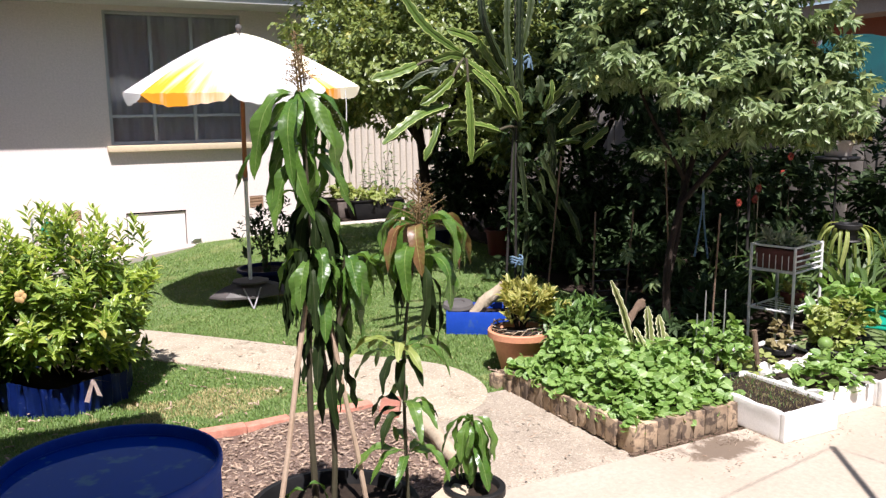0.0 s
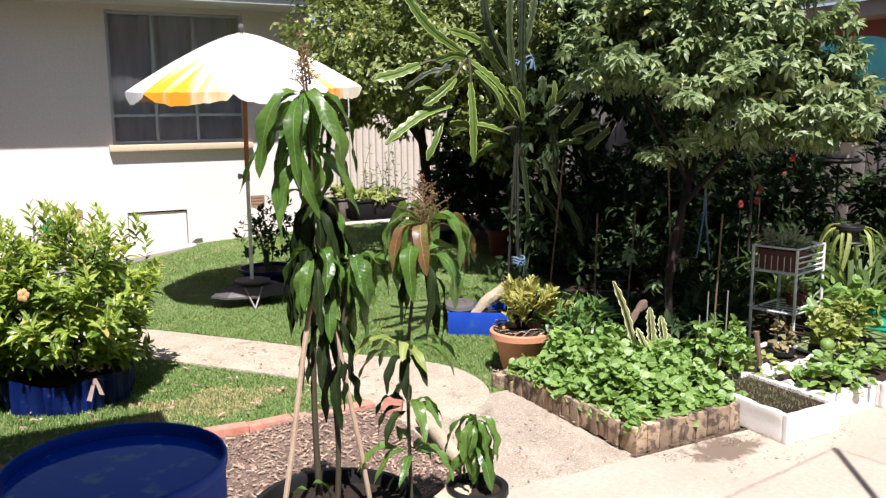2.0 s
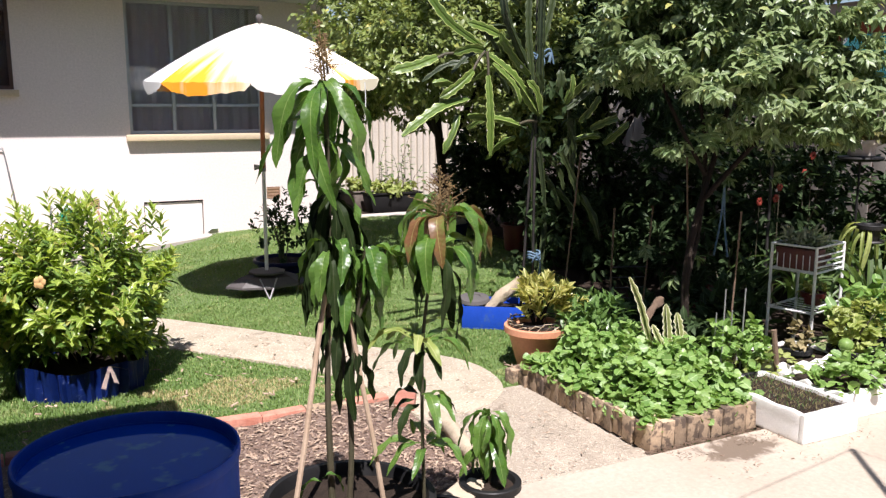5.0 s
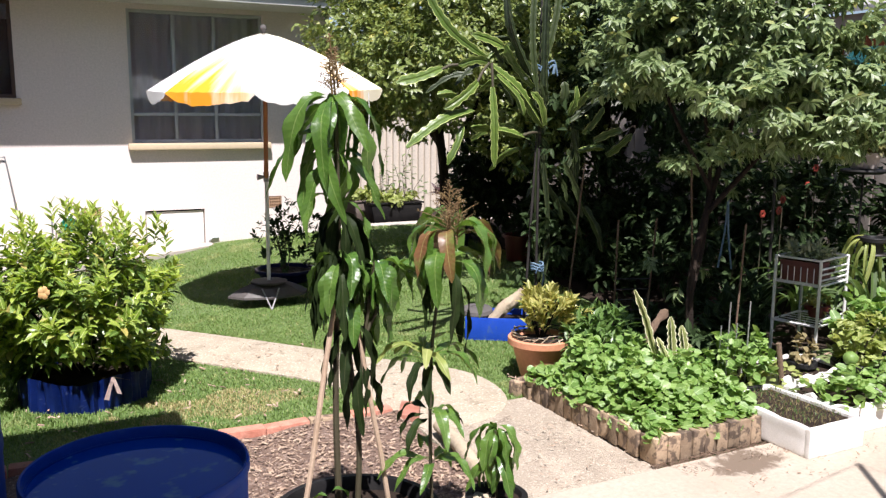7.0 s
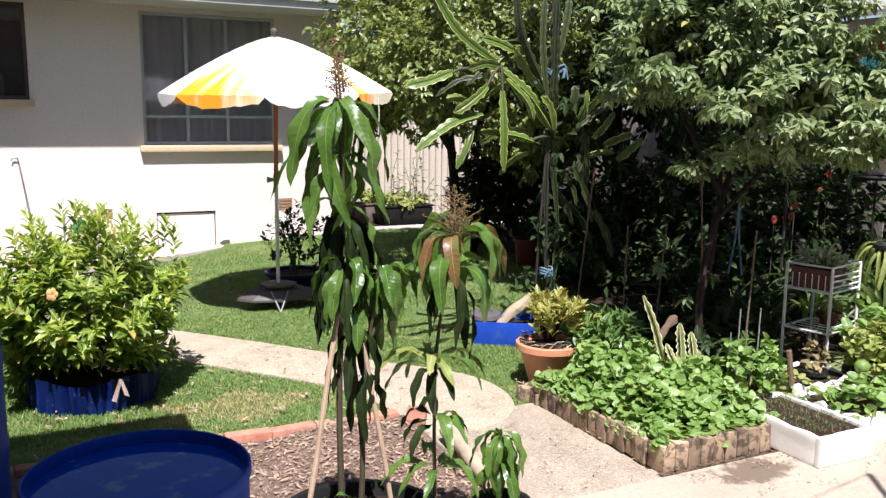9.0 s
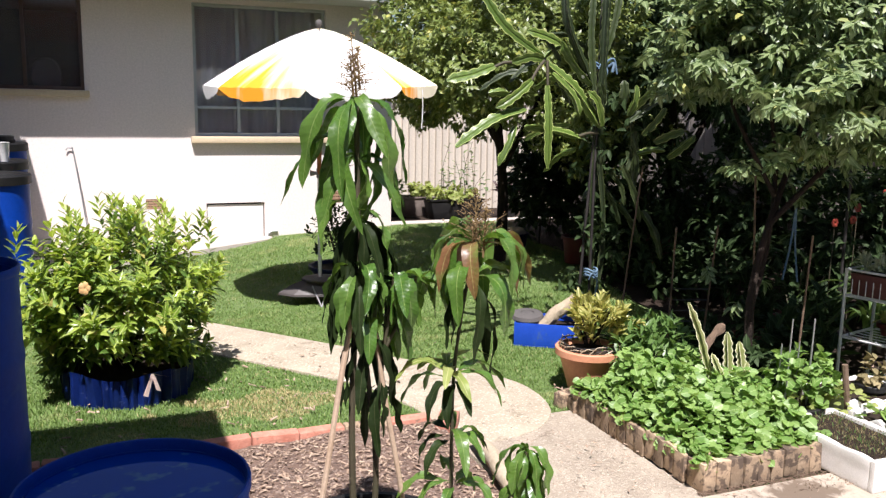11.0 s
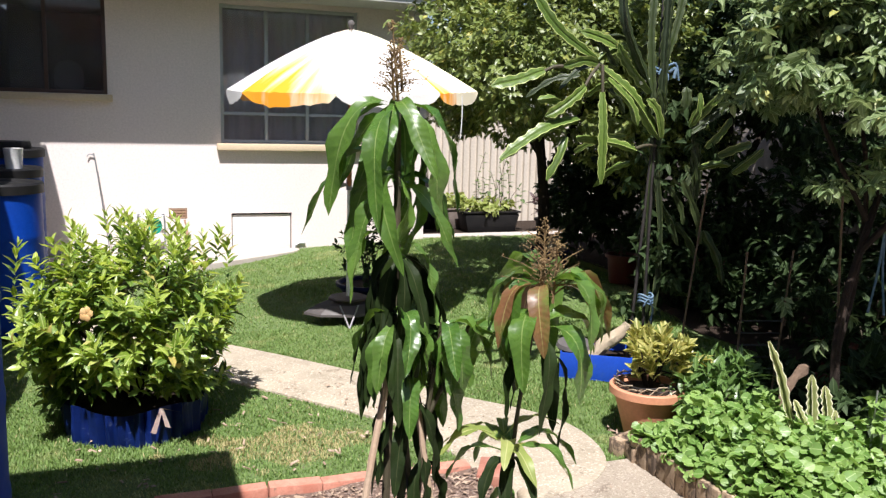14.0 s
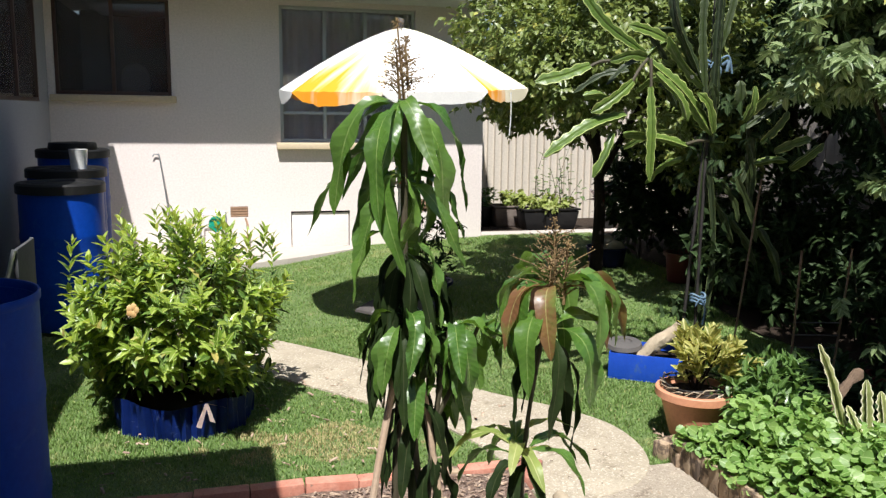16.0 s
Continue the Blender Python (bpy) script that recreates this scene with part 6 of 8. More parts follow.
def carpet(name, n, area, z, size, material, label, category, seed, ok=None, hump=0.06, round_=0.85, single=0):
    """A low mat of overlapping roundish leaves with short stalks."""
    rng = np.random.RandomState(seed)
    X, Y = rng.uniform(area[0], area[1], n), rng.uniform(area[2], area[3], n)
    if ok is not None:
        k = ok(X, Y)
        X, Y = X[k], Y[k]
    n = len(X)
    u, v = (X - area[0]) / (area[1] - area[0]), (Y - area[2]) / (area[3] - area[2])
    edge = np.clip(np.minimum(np.minimum(u, 1 - u), np.minimum(v, 1 - v)) * 6, 0, 1)
    Z = z + hump * edge * (0.7 + 0.5 * np.sin(X * 17 + 1) * np.sin(Y * 14)) * rng.uniform(0.55, 1.15, n) - 0.06 * (1 - edge) * rng.uniform(0, 1, n)
    a = rng.uniform(0, 6.28, n)
    D = np.stack([np.cos(a), np.sin(a), rng.uniform(-0.45, 0.5, n)], 1)
    U = np.stack([rng.normal(0, 0.9, n) - 0.15, rng.normal(0, 0.9, n) - 0.45, np.ones(n)], 1)
    L = size * rng.uniform(0.6, 1.25, n)
    P, W = np.stack([X, Y, Z], 1), L * round_ * rng.uniform(0.85, 1.15, n)
    if not single:
        return tagged(new(name, leaf_cloud(name, P, D, U, L, W, material, 0.2, 0.12, True)), label, category, kind="stuff")
    g = thing(name, (0, 0, 0), label, category)
    order = np.argsort(np.minimum(X - area[0], Y - area[2]))
    one = leaf_cloud("leaf", np.zeros((1, 3)), np.array([[1.0, 0, 0]]), np.array([[0, 0, 1.0]]), np.ones(1), np.ones(1), material, 0.2, 0.12, True)
    for i in order[:single]:
        d = Vector(D[i]).normalized()
        side = d.cross(Vector(U[i])).normalized()
        up = side.cross(d)
        m = Matrix((d * L[i], side * -W[i], up * L[i])).transposed().to_4x4()
        m.translation = P[i]
        part("leaf", one, None, g).matrix_basis = m
    k = order[single:]
    part("foliage", leaf_cloud("foliage", P[k], D[k], U[k], L[k], W[k], material, 0.2, 0.12, True), None, g, kind="stuff")
    return g


carpet("groundcover", 4300, (2.86, 3.61, 2.945, 4.05), 0.135, 0.046, M["cover_leaf"], "dense bright green round-leaved groundcover filling the brick bed", "groundcover", 81, hump=0.20, round_=1.0, single=290)


# ---- terracotta pot with croton ----
cp = thing("potted_croton", (3.125, 4.30, -0.02), "yellow croton in a wide terracotta-coloured pot", "potted plant")
vessel = part("pot", pot_mesh(0.185, 0.275, 0.62, 0.022, 0.04), M["terracotta"], cp, "terracotta-coloured plastic bowl pot")
part("soil", soil_mesh(0.176, 0.245, 5), M["soil"], vessel)
for k in range(2):
    bm = bmesh.new()
    tube(bm, [(0.17 * math.cos(a), 0.17 * math.sin(a), 0.285 + 0.022 * k + 0.006 * math.sin(3 * a)) for a in np.linspace(0, 6.283, 36)], 0.004, 5, cap=False)
    part("wire_ring", bm, M["iron"], cp, "dark wire ring on the rim")
rng = np.random.RandomState(83)
tips = np.stack([rng.uniform(-0.13, 0.24, 42), rng.uniform(-0.15, 0.15, 42), rng.uniform(0.40, 0.52, 42)], 1)
tips[:, 2] += 0.10 * np.exp(-((tips[:, 0] - 0.05) / 0.1) ** 2)
tips[26:, 2] -= 0.08
ways = np.stack([tips[:, 0] - 0.05, tips[:, 1], np.full(42, 0.16)], 1) * 4 + rng.normal(size=tips.shape) * 0.2
for k in range(7):
    a = k * 0.9
    branch(cp, [(0.02 * math.cos(a), 0.02 * math.sin(a), 0.27), (0.06 * math.cos(a), 0.06 * math.sin(a), 0.38), (0.11 * math.cos(a), 0.11 * math.sin(a), 0.5)], 0.007, 0.004, M["bark"], "stem")
part("foliage", leaf_cloud("foliage", *shoots(rng, tips, ways, 0.09, 9, (0.074, 0.034), 0.6, -0.08)[0], M["croton_leaf"], 0.5, 0.25), None, cp)
for k in range(26):
    a = 2 * math.pi * k / 26 + rng.uniform(-0.1, 0.1)
    bm = bmesh.new()
    tube(bm, [(rr * math.cos(a + da), rr * math.sin(a + da), zz) for rr, da, zz in ((0.178, 0, 0.272), (0.186, 0.25, 0.29 + rng.uniform(0, 0.03)), (0.172, 0.55, 0.285 + rng.uniform(0, 0.03)))], 0.003, 5)
    part("dry_twig", bm, M["log"] if k % 3 else M["stump"], cp)
for k, (x, y, r) in enumerate(((2.93, 4.16, 20), (2.90, 4.08, 75))):
    ob = solo("loose_brick", PALE_FLAT, None, "loose tan brick beside the terracotta pot", "brick", "loose bricks")
    ob.matrix_world = pose(x, y, -0.048, 0, 0, r)

# ---- blue crate ----
cr = thing("blue_crate", (3.42, 5.34, -0.02), "bright blue plastic crate with a pale log leaning in it", "crate", rz=-33)
w, d, h, t = 0.46, 0.34, 0.17, 0.008
for nm, lo, hi in (("base", (-w / 2, -d / 2, 0), (w / 2, d / 2, t)), ("side", (-w / 2, -d / 2, t), (w / 2, -d / 2 + t, h)), ("side", (-w / 2, d / 2 - t, t), (w / 2, d / 2, h)),
                   ("side", (-w / 2, -d / 2 + t, t), (-w / 2 + t, d / 2 - t, h)), ("side", (w / 2 - t, -d / 2 + t, t), (w / 2, d / 2 - t, h))):
    bm = bmesh.new()
    box(bm, lo, hi, 0.003)
    part(nm, bm, M["blue_crate"], cr)
bm = bmesh.new()
box(bm, (-w / 2 + 0.02, -d / 2 + 0.02, t), (w / 2 - 0.02, d / 2 - 0.02, 0.13), 0.02)
for v in bm.verts:
    v.co.z += 0.012 * noise.noise(v.co * 15)
part("soil", bm, M["soil"], cr)
bm = bmesh.new()
c = curve_pts([(3.35, 5.28, 0.10), (3.40, 5.25, 0.19), (3.46, 5.2, 0.26), (3.53, 5.16, 0.35)], 12)
tube(bm, c, [0.045, 0.05, 0.045, 0.05, 0.045, 0.05, 0.048, 0.05, 0.045, 0.04, 0.035, 0.03, 0.03][:len(c)], 10)
for v in bm.verts:
    v.co += Vector((noise.noise(v.co * 20), noise.noise(v.co * 20 + Vector((9, 0, 0))), 0)) * 0.012
solo("leaning_log", bm, M["log"], "pale weathered log leaning in the blue crate", "log")
bm = bmesh.new()
lathe(bm, [(0.0, 0.0), (0.11, 0.0), (0.12, 0.015), (0.11, 0.04), (0.05, 0.05), (0.045, 0.04), (0.0, 0.04)], 28)
ob = solo("rubber_disc", bm, M["grey_mat"], "grey rubber disc lying on the blue crate", "disc")
ob.matrix_world = pose(3.28, 5.40, 0.15, 6, -4, 0)


# ---- dragon fruit on its posts ----
def ribbed(pts, r, material, ribs=3, name="stem_segment", scallop=0.24, turn=0.0, steps=26):
    """A fleshy stem with thin wavy wings round a core."""
    bm = bmesh.new()
    uvl = bm.loops.layers.uv.new("uv")
    c = curve_pts(pts, steps)
    k = len(c)
    side, rows = None, []
    for i, p in enumerate(c):
        d = (c[min(i + 1, k - 1)] - c[max(i - 1, 0)]).normalized()
        if side is None:
            side = d.orthogonal().normalized()
        side = (side - d * side.dot(d)).normalized()
        up = d.cross(side)
        f = i / (k - 1)
        taper = min(1.0, 0.45 + 3.0 * f, 0.25 + (1 - f) * 5.0)
        row = []
        for j in range(ribs * 4):
            a = turn + 2 * math.pi * j / (ribs * 4)
            m = j % 4
            rr = (1.0 + scallop * math.sin(i * 1.25 + m + 9 * r), 0.50, 0.26, 0.50)[m] * r * taper * (1 + 0.08 * math.sin(i * 0.31 + 40 * r))
            row.append((bm.verts.new(p + (side * math.cos(a) + up * math.sin(a)) * rr), (0.5 if m == 0 else 0.25 if m in (1, 3) else 0.0, f)))
        rows.append(row)
    for a, b in zip(rows, rows[1:]):
        for j in range(len(a)):
            vs = (a[j], a[(j + 1) % len(a)], b[(j + 1) % len(a)], b[j])
            f = bm.faces.new([v for v, _ in vs])
            for lp, (_, uv) in zip(f.loops, vs):
                lp[uvl].uv = uv
    bm.faces.new([v for v, _ in rows[0]][::-1])
    bm.faces.new([v for v, _ in rows[-1]])
    return done(bm, name, material, False)


STRAP = (4.39, 4.05, 1.10)
df = thing("dragon_fruit", (3.64, 5.16, 0.0), "sprawling dragon fruit cactus tied to upright posts", "cactus")
for x, y, tx, ty, h in ((0.0, 0.0, 0.0, 0.0, 2.6), (-0.09, 0.03, 0.03, 0.0, 2.2)):
    bm = bmesh.new()
    tube(bm, [(x, y, -0.03), ((x + tx) / 2, (y + ty) / 2, h / 2), (tx, ty, h)], 0.010, 10)
    part("post", bm, M["iron"], df, "dark metal post")


def arm(r, *pts, old=False):
    """One fleshy, three-winged arm of the cactus; old picks the stem colour darkened for shade."""
    span = sum((Vector(b) - Vector(a)).length for a, b in zip(pts, pts[1:]))
    part("stem_segment", ribbed(pts, r, M["cactus_shade" if old else "cactus"], turn=r * 170, scallop=0.13, steps=max(12, int(span * 75))), None, df)


arm(0.036, (-0.48, -0.06, 2.00), (-0.74, -0.06, 2.16), (-0.89, -0.04, 2.35), (-0.92, -0.04, 2.46))
arm(0.034, (-0.48, -0.08, 1.98), (-0.59, -0.10, 1.99), (-0.72, -0.10, 1.95))
arm(0.038, (-0.84, -0.10, 1.92), (-1.00, -0.11, 1.86), (-1.17, -0.11, 1.82))
arm(0.036, (-0.58, -0.12, 1.84), (-0.72, -0.16, 1.74), (-0.85, -0.16, 1.66))
arm(0.03, (-0.75, -0.13, 1.75), (-0.82, -0.16, 1.76), (-0.90, -0.16, 1.75))
arm(0.04, (-0.45, -0.06, 1.96), (-0.24, -0.10, 1.79), (0.00, -0.06, 1.53))
arm(0.028, (-0.42, -0.10, 1.89), (-0.28, -0.14, 1.75), (-0.22, -0.14, 1.62))
arm(0.031, (-0.46, -0.12, 1.81), (-0.46, -0.16, 1.56), (-0.46, -0.16, 1.27))
arm(0.041, (-0.61, -0.11, 1.65), (-0.86, -0.16, 1.58), (-1.12, -0.16, 1.41))
arm(0.032, (-0.68, -0.11, 1.54), (-0.73, -0.14, 1.43), (-0.81, -0.14, 1.29))
arm(0.028, (-0.18, -0.08, 1.47), (-0.33, -0.10, 1.51), (-0.46, -0.11, 1.53))
arm(0.032, (-0.46, -0.11, 1.53), (-0.54, -0.13, 1.54), (-0.63, -0.14, 1.54))
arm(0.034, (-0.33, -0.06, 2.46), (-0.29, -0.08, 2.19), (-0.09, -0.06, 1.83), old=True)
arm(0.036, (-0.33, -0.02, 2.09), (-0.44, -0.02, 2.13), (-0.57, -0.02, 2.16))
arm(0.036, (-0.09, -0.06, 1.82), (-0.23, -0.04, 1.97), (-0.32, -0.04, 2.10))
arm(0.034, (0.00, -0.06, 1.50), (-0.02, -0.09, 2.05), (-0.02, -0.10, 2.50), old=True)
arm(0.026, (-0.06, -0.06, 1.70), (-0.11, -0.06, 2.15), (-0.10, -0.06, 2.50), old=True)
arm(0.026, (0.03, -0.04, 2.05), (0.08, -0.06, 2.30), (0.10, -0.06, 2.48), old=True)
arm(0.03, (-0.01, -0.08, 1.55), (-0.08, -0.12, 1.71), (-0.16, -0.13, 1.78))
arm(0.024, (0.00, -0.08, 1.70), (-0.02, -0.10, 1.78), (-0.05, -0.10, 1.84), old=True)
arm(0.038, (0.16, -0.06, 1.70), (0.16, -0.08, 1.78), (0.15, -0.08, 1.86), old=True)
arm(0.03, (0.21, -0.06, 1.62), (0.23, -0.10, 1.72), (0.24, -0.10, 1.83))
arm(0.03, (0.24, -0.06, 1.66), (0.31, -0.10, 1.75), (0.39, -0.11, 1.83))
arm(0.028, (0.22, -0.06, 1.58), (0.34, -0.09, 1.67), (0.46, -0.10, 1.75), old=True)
arm(0.028, (0.34, -0.06, 1.49), (0.41, -0.10, 1.58), (0.49, -0.10, 1.68))
arm(0.032, (0.44, -0.06, 1.44), (0.54, -0.10, 1.49), (0.66, -0.10, 1.52))
arm(0.026, (0.30, -0.06, 1.36), (0.41, -0.10, 1.39), (0.51, -0.10, 1.38))
arm(0.034, (0.56, -0.06, 1.33), (0.65, -0.10, 1.41), (0.76, -0.10, 1.49))
for a, b in (((-0.72, -0.10, 1.95), (-0.84, -0.10, 1.915)), ((-0.47, -0.08, 1.97), (-0.58, -0.12, 1.84)), ((-0.46, -0.1, 1.97), (-0.46, -0.12, 1.81)), ((-0.19, -0.08, 1.48), (-0.02, -0.05, 1.5))):
    branch(df, [a, Vector(a).lerp(Vector(b), 0.5) + Vector((0, 0, 0.01)), b], 0.011, 0.009, M["green_stem"], "woody_stem")
# climbing stems round the posts and a curtain beside them, in the shade-darkened stem colour
arng = random.Random(17)
for i in range(2):
    x, y = arng.uniform(-0.05, 0.12), arng.uniform(-0.06, 0.06)
    part("stem_segment", ribbed([(x, y, 0.02 + 0.1 * i), (x + arng.uniform(-.09, .09), y, 0.8), (x * 0.6 + arng.uniform(-.05, .05), y - 0.02, 1.6), (x * 0.4, y, arng.uniform(1.5, 1.9))], 0.020, M["cactus_shade"], turn=i * 0.9), None, df)
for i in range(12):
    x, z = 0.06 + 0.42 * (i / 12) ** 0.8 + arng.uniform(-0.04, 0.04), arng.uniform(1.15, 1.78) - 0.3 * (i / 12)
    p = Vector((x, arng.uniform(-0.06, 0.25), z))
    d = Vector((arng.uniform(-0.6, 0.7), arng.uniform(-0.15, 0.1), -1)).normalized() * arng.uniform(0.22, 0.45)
    part("stem_segment", ribbed([p, p + d * 0.5 + Vector((0.03, 0, 0)), p + d], arng.uniform(0.018, 0.03), M["cactus_shade"], turn=i * 1.3, steps=12), None, df)
for i in range(13):
    a = arng.uniform(0, 6.28)
    p = Vector((arng.uniform(-0.45, 0.35), arng.uniform(0.02, 0.3), arng.uniform(1.35, 2.35)))
    d = Vector((math.cos(a), 0.4 * math.sin(a), arng.uniform(-0.9, 0.5))).normalized() * arng.uniform(0.2, 0.38)
    part("stem_segment", ribbed([p, p + d * 0.5 + Vector((0, 0, 0.04)), p + d], arng.uniform(0.018, 0.027), M["cactus" if i % 3 == 0 else "cactus_shade"], turn=a, steps=18), None, df)
vrng = np.random.RandomState(19)
vine = np.stack([vrng.normal(0.06, 0.11, 34), vrng.normal(0.02, 0.07, 34), vrng.uniform(0.35, 1.75, 34)], 1)
vine, _ = shoots(vrng, vine, np.stack([vrng.normal(0, 1, 34), vrng.normal(-0.3, 0.8, 34), vrng.normal(-0.2, 0.6, 34)], 1), 0.14, 6, (0.085, 0.04), 1.1, 0.3)
part("vine_leaves", leaf_cloud("vine_leaves", *vine, M["dark_leaf"], 0.3, 0.3), None, df, "dark vine leaves round the posts")
for z, k in ((0.50, 1), (1.95, 2)):
    bm = bmesh.new()
    for q in range(3 if k == 1 else 2):
        tube(bm, [(0.045 * math.cos(a), 0.045 * math.sin(a) - 0.01, z + 0.02 * q + 0.01 * math.sin(2 * a + k)) for a in np.linspace(0, 6.283, 20)], 0.007, 6, cap=False)
    drop = 0.14 if k == 1 else 0.10
    tube(bm, curve_pts([(0.0, -0.055, z + 0.02), (0.02, -0.07, z - 0.3 * drop), (0.012, -0.06, z - drop)], 8), 0.006, 6)
    tube(bm, curve_pts([(0.0, -0.055, z + 0.02), (-0.03, -0.07, z + 0.02), (-0.05, -0.07, z - 0.02)], 8), 0.005, 6)
    if k == 2:
        tube(bm, curve_pts([(0.0, -0.055, z + 0.02), (0.06, -0.08, z + 0.05), (0.09, -0.08, z - 0.05)], 8), 0.007, 6)
        tube(bm, curve_pts([(0.03, -0.07, z), (0.05, -0.10, z + 0.02), (0.04, -0.10, z - 0.04)], 8), 0.010, 6)
    part("tie", bm, M["cord"], df, "blue-white cord tie")
bm = bmesh.new()
tube(bm, [(-0.165, -0.06, 1.875), (-0.06, -0.04, 1.925)], 0.013, 8)
part("crossbar", bm, M["white_metal"], df, "short white plastic crossbar")


# ---- trees ----
def tree(name, loc, trunks, crowns, material, leaf, per, label, seed, bark=None, flat=0.0):
    """A tree: tapered trunk and limbs, and a crown of leaf shoots with gaps."""
    t = thing(name, loc, label, "tree")
    rng = np.random.RandomState(seed)
    for pts, r0, r1 in trunks:
        branch(t, pts, r0, r1, bark or M["bark"], "trunk" if r0 > 0.025 else "limb")
    for c in crowns:
        if len(c) == 6:
            tips, ways = spray_tips(rng, *c)
        else:
            n, centre, radii, shell, amp, k, low = c
            tips, ways = crown_tips(rng, n, centre, radii, shell, amp, k, low)
        if flat:
            P, D, U, L, W = shoots(rng, tips, ways * np.array([1, 1, 0.55]), leaf[0] * 1.3, per, leaf, 1.15, 0.3)[0]
        else:
            P, D, U, L, W = rosettes(rng, tips, ways, per, leaf[0], leaf[1], 0.9, 0.35, leaf[0] * 0.35)
        if flat:
            D[:, 2] = D[:, 2] * (1 - flat) - 0.28 * flat
            U = U * (1 - flat) + np.array([0, 0, 1.6]) * flat + rng.normal(size=U.shape) * 0.15
        part("crown", leaf_cloud("crown", P, D, U, L, W, material, 0.3, 0.35), None, t)
    return t


# The 240-tip crown and its limb sit out of view, added to cast shade.
tree("leafy_tree", (3.8, 3.72, 0.0),
     [([(0.0, -0.05, -0.05), (-0.08, -0.08, 0.4), (-0.05, -0.05, 0.72), (0.08, 0.0, 1.05), (0.4, 0.15, 1.6), (0.6, 0.3, 2.2)], 0.028, 0.012),
      ([(-0.06, -0.06, 0.6), (0.12, 0.05, 0.9), (0.2, 0.12, 1.4), (0.1, 0.2, 2.0)], 0.018, 0.009),
      ([(0.08, 0.0, 1.05), (0.5, -0.1, 1.5), (0.85, -0.15, 1.9)], 0.018, 0.008),
      ([(0.4, 0.15, 1.6), (0.7, 0.3, 2.2), (1.3, 0.2, 2.95)], 0.016, 0.008),
      ([(0.1, 0.0, 1.2), (-0.15, 0.1, 1.7), (-0.2, 0.15, 2.1)], 0.013, 0.006)],
     [(196, 6, (0.28, 0.26, 2.22), (0.66, 0.70, 0.72), 0.10, -0.6), (24, 6, (0.24, -0.12, 1.92), (0.38, 0.32, 0.22), 0.09, -0.9), (54, 6, (0.58, -0.32, 1.70), (0.32, 0.32, 0.30), 0.09, -0.9),
      (24, 6, (0.68, -0.34, 1.98), (0.22, 0.25, 0.42), 0.09, -0.9), (5, 4, (-0.05, -0.12, 1.46), (0.30, 0.28, 0.14), 0.06, -1.0), (34, 6, (0.58, 1.66, 2.74), (0.42, 0.42, 0.24), 0.10, -0.9), (14, 6, (-0.02, -0.40, 1.76), (0.34, 0.26, 0.22), 0.08, -0.9),
      (44, 6, (-0.26, 0.05, 2.06), (0.28, 0.30, 0.30), 0.08, -0.9), (7, 3, (0.30, 0.35, 1.05), (0.55, 0.50, 0.50), 0.12, -1.0), (420, (0.44, 0.45, 2.35), (0.60, 0.6, 0.65), 0.05, 0.15, 2.0, -0.65), (240, (1.5, 0.15, 3.0), (0.85, 0.6, 0.25), 0.1, 0.1, 2.3, -1)],
     M["tree_leaf"], (0.066, 0.031), 12, "broad leafy tree with pale green drooping leaves", 91, None, 0.28)
tree("citrus_tree", (4.25, 7.9, 0.05),
     [([(0.0, 0.0, -0.05), (0.03, 0.02, 0.7), (-0.05, 0.0, 1.4), (-0.2, -0.1, 2.2)], 0.07, 0.03), ([(0.0, 0.0, 1.0), (0.4, 0.1, 1.6), (0.8, 0.2, 2.2)], 0.04, 0.015),
      ([(0.0, 0.0, 1.1), (-0.4, -0.4, 1.7), (-0.8, -0.7, 2.2)], 0.035, 0.012), ([(0.0, 0.0, 1.2), (-0.2, 0.5, 1.8), (-0.3, 0.8, 2.3)], 0.035, 0.012)],
     [(150, 14, (-0.1, -0.3, 2.3), (1.36, 1.4, 1.0), 0.13, -0.9), (420, (-0.70, -0.9, 1.95), (0.7, 0.6, 0.55), 0.4, 0.15, 2.3, -1), (2000, (0.2, 0.2, 2.4), (1.3, 1.3, 0.85), 0.1, 0.1, 2.1, -0.8),
      (420, (0.85, -0.5, 1.45), (0.85, 0.7, 0.5), 0.3, 0.15, 2.5, -1)],
     M["citrus_leaf"], (0.068, 0.036), 9, "dense dark green citrus tree behind the umbrella", 92)
# Added tree: dark backdrop, with high crowns out of view to block the sun.
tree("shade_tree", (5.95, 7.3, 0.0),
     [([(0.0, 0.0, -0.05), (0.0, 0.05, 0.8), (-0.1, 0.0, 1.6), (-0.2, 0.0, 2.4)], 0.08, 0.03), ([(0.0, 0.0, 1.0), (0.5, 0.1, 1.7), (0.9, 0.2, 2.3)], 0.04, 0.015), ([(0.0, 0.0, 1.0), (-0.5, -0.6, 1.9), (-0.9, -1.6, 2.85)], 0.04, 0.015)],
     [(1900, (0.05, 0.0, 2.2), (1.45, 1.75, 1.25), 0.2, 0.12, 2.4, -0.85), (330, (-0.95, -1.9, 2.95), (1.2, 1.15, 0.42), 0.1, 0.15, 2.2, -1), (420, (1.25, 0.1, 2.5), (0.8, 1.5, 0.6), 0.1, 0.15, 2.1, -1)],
     M["dark_leaf"], (0.10, 0.05), 9, "made-up dark tree added to back and shade the rear yard", 93)


